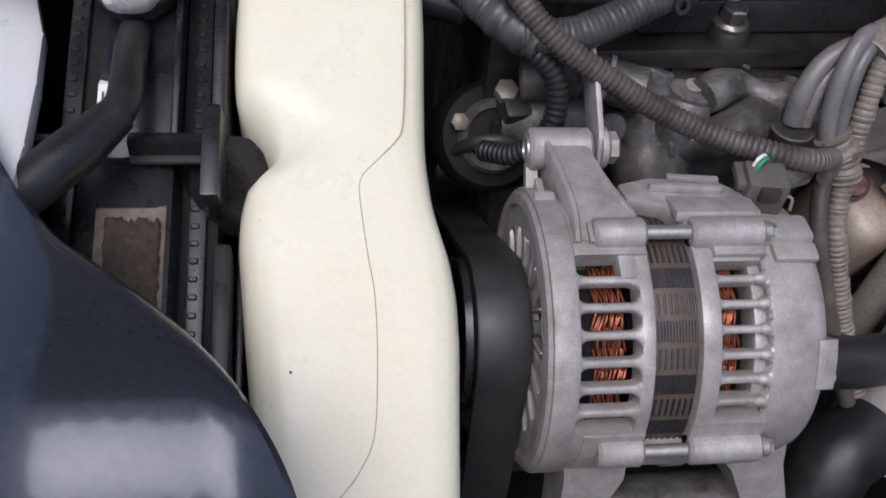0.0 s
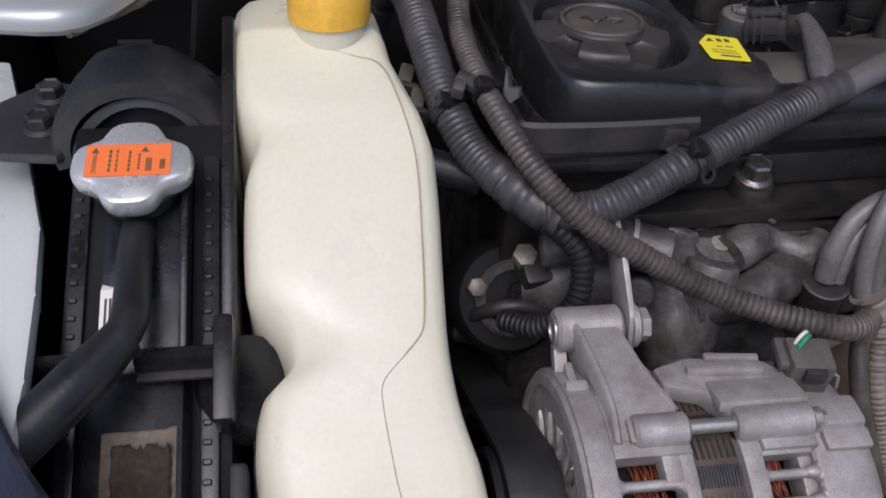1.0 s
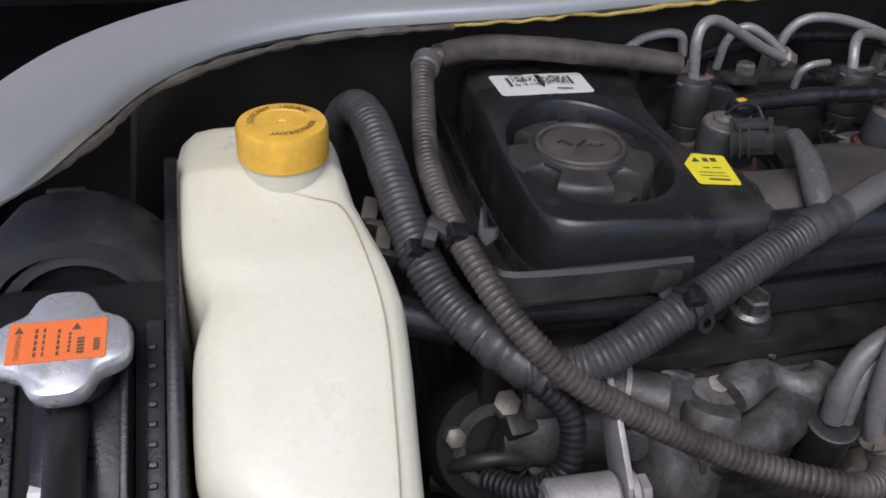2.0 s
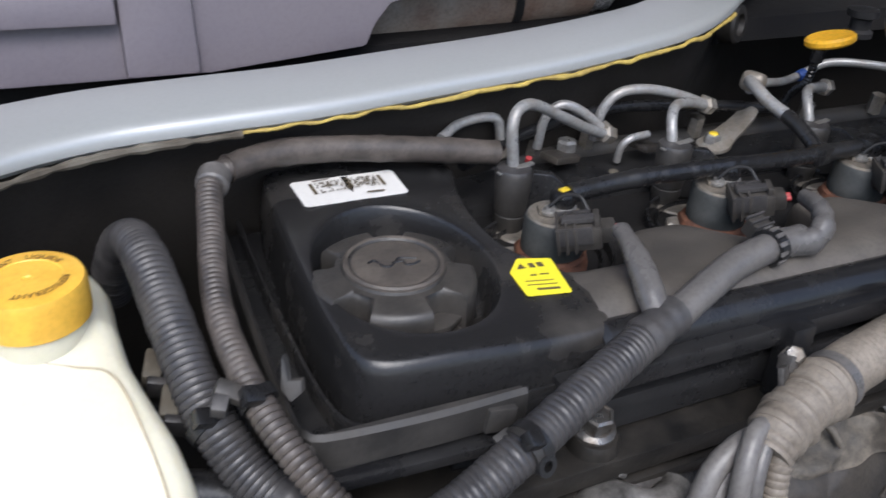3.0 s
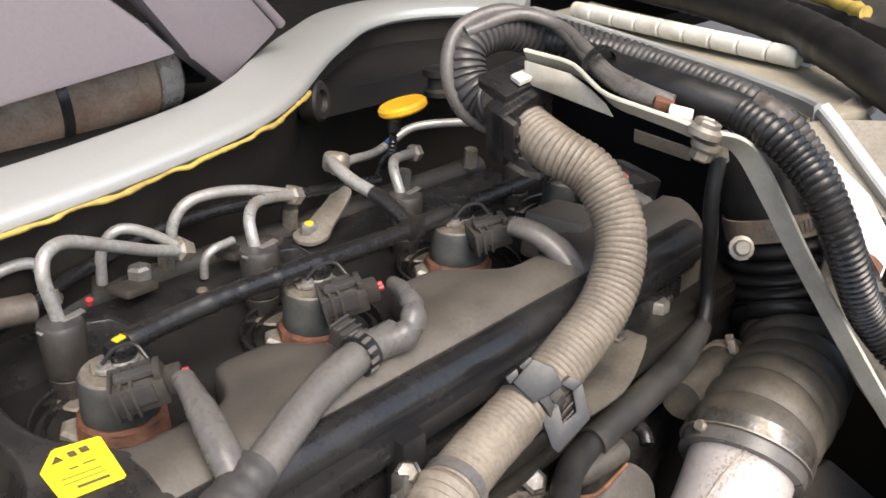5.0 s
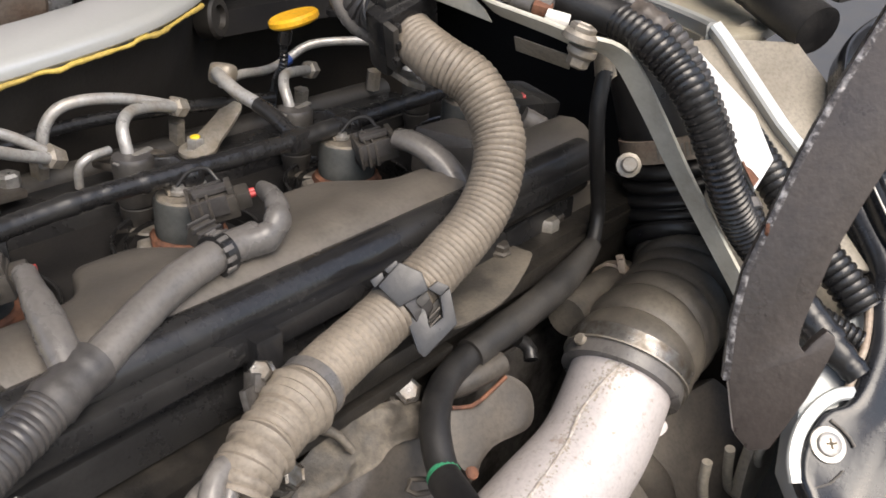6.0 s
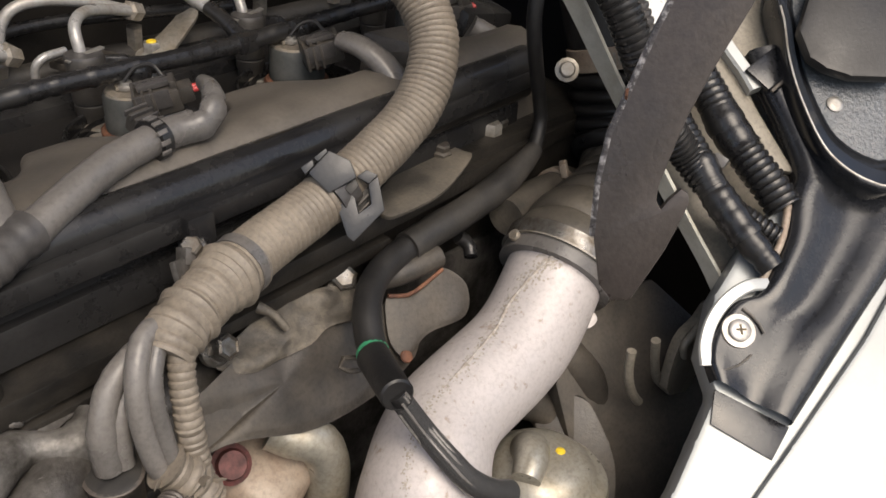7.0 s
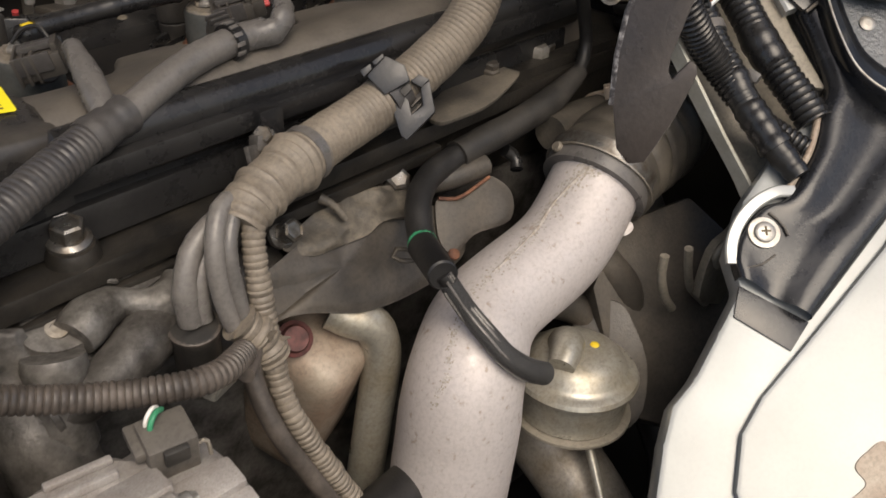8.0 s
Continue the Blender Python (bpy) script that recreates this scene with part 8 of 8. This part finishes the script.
part("ear_flange", strip([trim_z(0.5225, 0.2720, 0.004), trim_z(0.529, 0.2785, 0.005), trim_z(0.540, 0.2825, 0.006), trim_z(0.553, 0.2825, 0.007), trim_z(0.566, 0.2785, 0.007), trim_z(0.576, 0.2715, 0.005)], [(-0.0034, -0.002), (0.0034, -0.002), (0.0036, -0.0002), (0.0028, 0.0010), (0, 0.0014), (-0.0028, 0.0010), (-0.0036, -0.0002)], TN, step=0.002), SILVER, panel)
part("peeled_patch", slab(smooth_loop([trim_z(x, y, 0.0062) for x, y in ((0.526, 0.166), (0.514, 0.171), (0.505, 0.171), (0.504, 0.163), (0.493, 0.164), (0.490, 0.158), (0.502, 0.147), (0.520, 0.145))], 5), TN * 0.0006), BEIGE, panel, "peeled rust-edged paint patch")
trim = thing("pillar_trim", (0.60, 0.26, 0.95), "glossy black plastic pillar trim with a soft valley, held by a screw", "trim")
UPPER = curve([(0.521, 0.265, 0), (0.526, 0.2735, 0), (0.539, 0.2785, 0), (0.556, 0.2785, 0), (0.569, 0.2725, 0), (0.588, 0.2745, 0), (0.604, 0.2785, 0), (0.620, 0.2880, 0), (0.634, 0.2935, 0), (0.645, 0.314, 0), (0.652, 0.332, 0), (0.662, 0.35, 0)], 0.004)
LOWER = curve([(0.5372, 0.2262, 0), (0.60, 0.2275, 0), (0.66, 0.2285, 0), (0.72, 0.232, 0), (0.80, 0.25, 0)], 0.001)
loops = []
for w_i, h_i in ((0.0, -0.004), (0.0, 0.004), (0.02, 0.0064), (0.07, 0.0078), (0.16, 0.0080), (0.26, 0.0068), (0.38, 0.0050), (0.50, 0.0046), (0.62, 0.0062), (0.74, 0.0082), (0.88, 0.0086), (0.96, 0.0075), (1.0, 0.005), (1.0, -0.004)):
    row = []
    for i_, p_ in enumerate(UPPER):
        q_ = LOWER[int((len(LOWER) - 1) * (i_ / (len(UPPER) - 1)) ** 1.15)]
        m_ = p_.lerp(q_, w_i)
        flat_ = min(1.0, max(0.0, ((m_.x - 0.546) ** 2 + (m_.y - 0.270) ** 2) ** 0.5 / 0.024 - 0.5))
        row.append(trim_z(m_.x, m_.y, h_i if h_i <= 0.004 else 0.006 + (h_i - 0.006) * flat_ * 1.6))
    loops.append(row)
part("trim_panel", rings(bmesh.new(), loops, closed=False, caps=False), TRIM, trim, sharp=70)
part("crease", tube([trim_z(0.5555, 0.2745, 0.0068), trim_z(0.5570, 0.2660, 0.0070), trim_z(0.5555, 0.2600, 0.0070)], 0.0008, 8), GREY_DUSTY, trim)
part("crease", tube([trim_z(0.5240, 0.2670, 0.0064), trim_z(0.534, 0.2610, 0.0068), trim_z(0.543, 0.2590, 0.0068)], 0.0006, 8), GREY_DUSTY, trim)
part("strap", slab([trim_z(x, y, 0.006) for x, y in ((0.648, 0.345), (0.671, 0.341), (0.672, 0.324), (0.650, 0.329))], TN * 0.004, 0.0015), TRIM, trim, "black strap round the silver rail")
part("strap_edge", tube([trim_z(0.650, 0.3275, 0.0105), trim_z(0.661, 0.3258, 0.0110), trim_z(0.672, 0.3230, 0.0105)], 0.0011, 8), GREY_DUSTY, trim)
part("edge_flap", slab([trim_z(x, y) for x, y in ((0.519, 0.2625), (0.5365, 0.2258), (0.519, 0.2240), (0.506, 0.255))], TN * 0.0015, 0.0004), TRIM, trim, "thin black foil flap")
part("beige_edge", tube([trim_z(0.575, 0.2745, 0.004), trim_z(0.587, 0.2765, 0.005), trim_z(0.598, 0.2785, 0.005), trim_z(0.609, 0.2835, 0.006), trim_z(0.617, 0.2885, 0.006), trim_z(0.622, 0.2925, 0.005)], 0.0022, 10), BEIGE, trim, "beige worn trim edge")
screw = thing("trim_screw", trim_z(0.546, 0.270, 0.006), "bright round screw on the black trim", "screw")
part("washer", lathe(trim_z(0.546, 0.270, 0.006), TN, [(0.0095, 0), (0.0092, 0.0012), (0.0065, 0.0014)], 28), STEEL, screw)
part("screw_head", lathe(trim_z(0.546, 0.270, 0.007), TN, [(0.0062, 0), (0.0060, 0.0022), (0.0045, 0.0030), (0.002, 0.0030)], 24), STEEL, screw)
for k in (0, 1):
    d_ = frame_of(TN)[k]
    e_ = frame_of(TN)[1 - k]
    part("slot", slab([trim_z(0.546, 0.270, 0.01005) + d_ * (i * 0.0028) + e_ * (j * 0.0006) for i, j in ((-1, -1), (1, -1), (1, 1), (-1, 1))], TN * 0.0002), INK, screw)
pod = thing("step_pod", (0.70, 0.29, 1.03), "glossy dark grey rounded step pod with a textured inset", "step")
POD = smooth_loop([(0.690, 0.360, 0), (0.677, 0.346, 0), (0.664, 0.333, 0), (0.652, 0.316, 0), (0.642, 0.293, 0), (0.642, 0.277, 0), (0.648, 0.262, 0), (0.657, 0.252, 0), (0.68, 0.244, 0), (0.72, 0.24, 0), (0.77, 0.25, 0), (0.79, 0.29, 0), (0.77, 0.35, 0), (0.72, 0.37, 0)], 6)
mid_ = V(0.715, 0.305, 0)
loops = []
for k_, h_ in ((0.98, 0.0), (1.0, 0.014), (1.0, 0.019), (0.985, 0.0215), (0.965, 0.0215), (0.95, 0.0205), (0.88, 0.0195), (0.86, 0.0185), (0.83, 0.0165), (0.5, 0.014)):
    loops.append([trim_z(*(mid_ + (p_ - mid_) * k_).xy, h_) for p_ in POD])
part("pod_shell", rings(bmesh.new(), loops), TRIM, pod, sharp=60)
part("bright_line", tube([trim_z(*(mid_ + (p_ - mid_) * 0.972).xy, 0.0215) for p_ in POD[3:52]], 0.0007, 8, step=0.004), STEEL, pod, "bright line round the edge")
part("inset", slab([trim_z(*(mid_ + (p_ - mid_) * 0.80).xy, 0.0150) for p_ in POD], TN * 0.003, 0.001), mat("textured_vinyl", (0.075, 0.085, 0.095), 0.25, bump=1.0, bscale=420, spec=0.7), pod, "textured grey vinyl inset")
part("pod_screw", lathe(trim_z(0.668, 0.299, 0.0178), TN, [(0.0050, 0), (0.0050, 0.0012), (0.0034, 0.0022), (0.0020, 0.0022)], 18), STEEL, pod, "small bright screw")
part("foot_pad", slab([trim_z(x, y, 0.026) for x, y in ((0.672, 0.337), (0.665, 0.324), (0.668, 0.314), (0.676, 0.302), (0.696, 0.284), (0.74, 0.27), (0.78, 0.30), (0.74, 0.36))], TN * 0.008, 0.003), RUBBER, pod, "black rubber pad")
inner = thing("inner_sill", (0.64, 0.33, 1.0), "olive beige inner sill panel with a silver rail beside the taped looms", "body panel", kind="structure")
part("lower_panel", slab([trim_z(x, y, -0.028) for x, y in ((0.588, 0.255), (0.62, 0.27), (0.66, 0.30), (0.70, 0.36), (0.72, 0.42), (0.68, 0.43), (0.62, 0.36), (0.585, 0.30))], -TN * 0.01, 0.002), FRAME, inner)
part("inner_face", slab([trim_z(x, y, -0.020) for x, y in ((0.625, 0.385), (0.612, 0.338), (0.606, 0.308), (0.596, 0.284), (0.572, 0.290), (0.570, 0.305), (0.576, 0.335), (0.592, 0.375))], -TN * 0.003, 0.001), FRAME, inner)
part("face_panel", slab([trim_z(x, y, -0.001) for x, y in ((0.655, 0.360), (0.651, 0.345), (0.644, 0.328), (0.635, 0.292), (0.628, 0.300), (0.634, 0.325), (0.642, 0.362), (0.646, 0.387), (0.651, 0.437), (0.668, 0.425))], -TN * 0.005, 0.0015), FRAME, inner)
part("silver_rail", strip([trim_z(0.669, 0.430, 0.003), trim_z(0.6675, 0.4205, 0.003), trim_z(0.6545, 0.370, 0.003), trim_z(0.651, 0.345, 0.003), trim_z(0.648, 0.334, 0.003)], [(-0.004, -0.004), (0.004, -0.004), (0.0045, 0.002), (0.003, 0.0035), (-0.003, 0.0035), (-0.0045, 0.002)], TN, sharp=True), SILVER, inner, "silver painted rail")
part("side_panel", slab([trim_z(x, y, -0.004) for x, y in ((0.672, 0.424), (0.709, 0.390), (0.702, 0.356), (0.679, 0.330), (0.655, 0.337), (0.657, 0.370))], -TN * 0.004, 0.001), FRAME, inner)
# top of the door sill, its sunlit look painted in
part("sunlit_flange", slab([(0.568, 0.342, 1.054), (0.590, 0.378, 1.078), (0.611, 0.416, 1.102), (0.642, 0.428, 1.098), (0.640, 0.380, 1.068), (0.605, 0.350, 1.058)], (0.001, 0.001, -0.003), 0.0008), SUNLIT_PAINT, inner, "painted sill flange, sunlit white put into its colour")
part("flange_rust", slab([(0.5665, 0.3425, 1.0555), (0.573, 0.354, 1.0635), (0.580, 0.356, 1.062), (0.578, 0.345, 1.0555)], (0, 0, 0.0006)), RUST, inner)
# chassis seen below
frame_ = thing("chassis_bracket", (0.58, 0.31, 0.84), "olive grey chassis bracket with a brown bolt", "bracket", kind="structure")
part("plate", slab([(0.505, 0.35, 0.88), (0.55, 0.37, 0.90), (0.62, 0.36, 0.90), (0.64, 0.30, 0.86), (0.60, 0.27, 0.80), (0.54, 0.28, 0.78), (0.50, 0.31, 0.80)], (0.01, 0.02, -0.02), 0.004), SHIELD, frame_)
part("pressed_form", tube([(0.522, 0.372, 0.889), (0.532, 0.360, 0.878), (0.543, 0.350, 0.855), (0.547, 0.346, 0.820)], 0.013, 18, wobble=0.04), SHIELD, frame_)
part("pressed_form", tube([(0.484, 0.372, 0.866), (0.496, 0.366, 0.862), (0.508, 0.358, 0.852), (0.516, 0.350, 0.830)], 0.011, 18, wobble=0.04), SHIELD, frame_)
part("upright", slab(smooth_loop([(0.574, 0.310, 0.898), (0.592, 0.309, 0.906), (0.608, 0.310, 0.911), (0.618, 0.312, 0.885), (0.622, 0.312, 0.856), (0.618, 0.312, 0.835), (0.590, 0.309, 0.848), (0.566, 0.308, 0.866)], 3), (0.004, 0.008, -0.003), 0.0015), FRAME, frame_)
part("upright_lip", tube([(0.578, 0.307, 0.887), (0.5735, 0.307, 0.897), (0.580, 0.306, 0.9035), (0.600, 0.305, 0.9125), (0.610, 0.306, 0.9125), (0.611, 0.307, 0.905)], 0.0026, 10, step=0.003), FRAME, frame_)
# slot drawn as a near-black slab, its inner shade in the colour
part("upright_slot", slab([(0.580, 0.3068, 0.896), (0.606, 0.3062, 0.9072), (0.607, 0.3066, 0.9045), (0.582, 0.3072, 0.8935)], (0, 0.002, 0)), BAY_SHADE, frame_)
part("foot", slab([(0.583, 0.318, 0.838), (0.605, 0.316, 0.831), (0.655, 0.316, 0.790), (0.640, 0.318, 0.778), (0.610, 0.320, 0.800)], (0.0, 0.006, -0.004), 0.0015), FRAME, frame_)
part("brown_bolt", lathe((0.604, 0.316, 0.823), (-0.3, -0.5, 0.8), [(0.0105, 0), (0.0100, 0.005), (0.006, 0.006)], 14), RUST_RED, frame_)
part("rib", tube([(0.557, 0.318, 0.904), (0.562, 0.318, 0.885), (0.571, 0.318, 0.866), (0.588, 0.317, 0.848), (0.612, 0.316, 0.822), (0.634, 0.315, 0.797)], 0.0030, 10), FRAME, frame_)
part("rib", tube([(0.533, 0.320, 0.908), (0.534, 0.320, 0.892), (0.541, 0.319, 0.873), (0.552, 0.318, 0.858)], 0.0030, 10), FRAME, frame_)
solid("bell_housing", tube([(0.62, 0.43, 0.86), (0.58, 0.40, 0.84), (0.56, 0.38, 0.80), (0.55, 0.36, 0.76)], 0.045, 28, wobble=0.04), SHIELD, "dusty brown grey housing below the hoses", "housing")
# dark clutter at the far end of the engine
rearbox = thing("rear_sensor_box", (0.58, 0.53, 1.0), "grey plastic box with plugs at the rear of the engine", "housing")
part("box", box((0.545, 0.525, 1.025), (0.050, 0.040, 0.030), (0, 10, 15), 0.004), GREY_DUSTY, rearbox)
part("plug", tube([(0.600, 0.520, 1.035), (0.612, 0.510, 1.025), (0.615, 0.500, 1.012)], 0.009, 14, wobble=0.2, step=0.003), SLEEVE, rearbox)
part("pipe", rod((0.56, 0.50, 1.000), (0.66, 0.52, 1.005), 0.012, seg=18), BLACK, rearbox)
part("connector", box((0.62, 0.54, 1.03), (0.05, 0.04, 0.03), (10, 10, 0), 0.006), BLACK, rearbox)
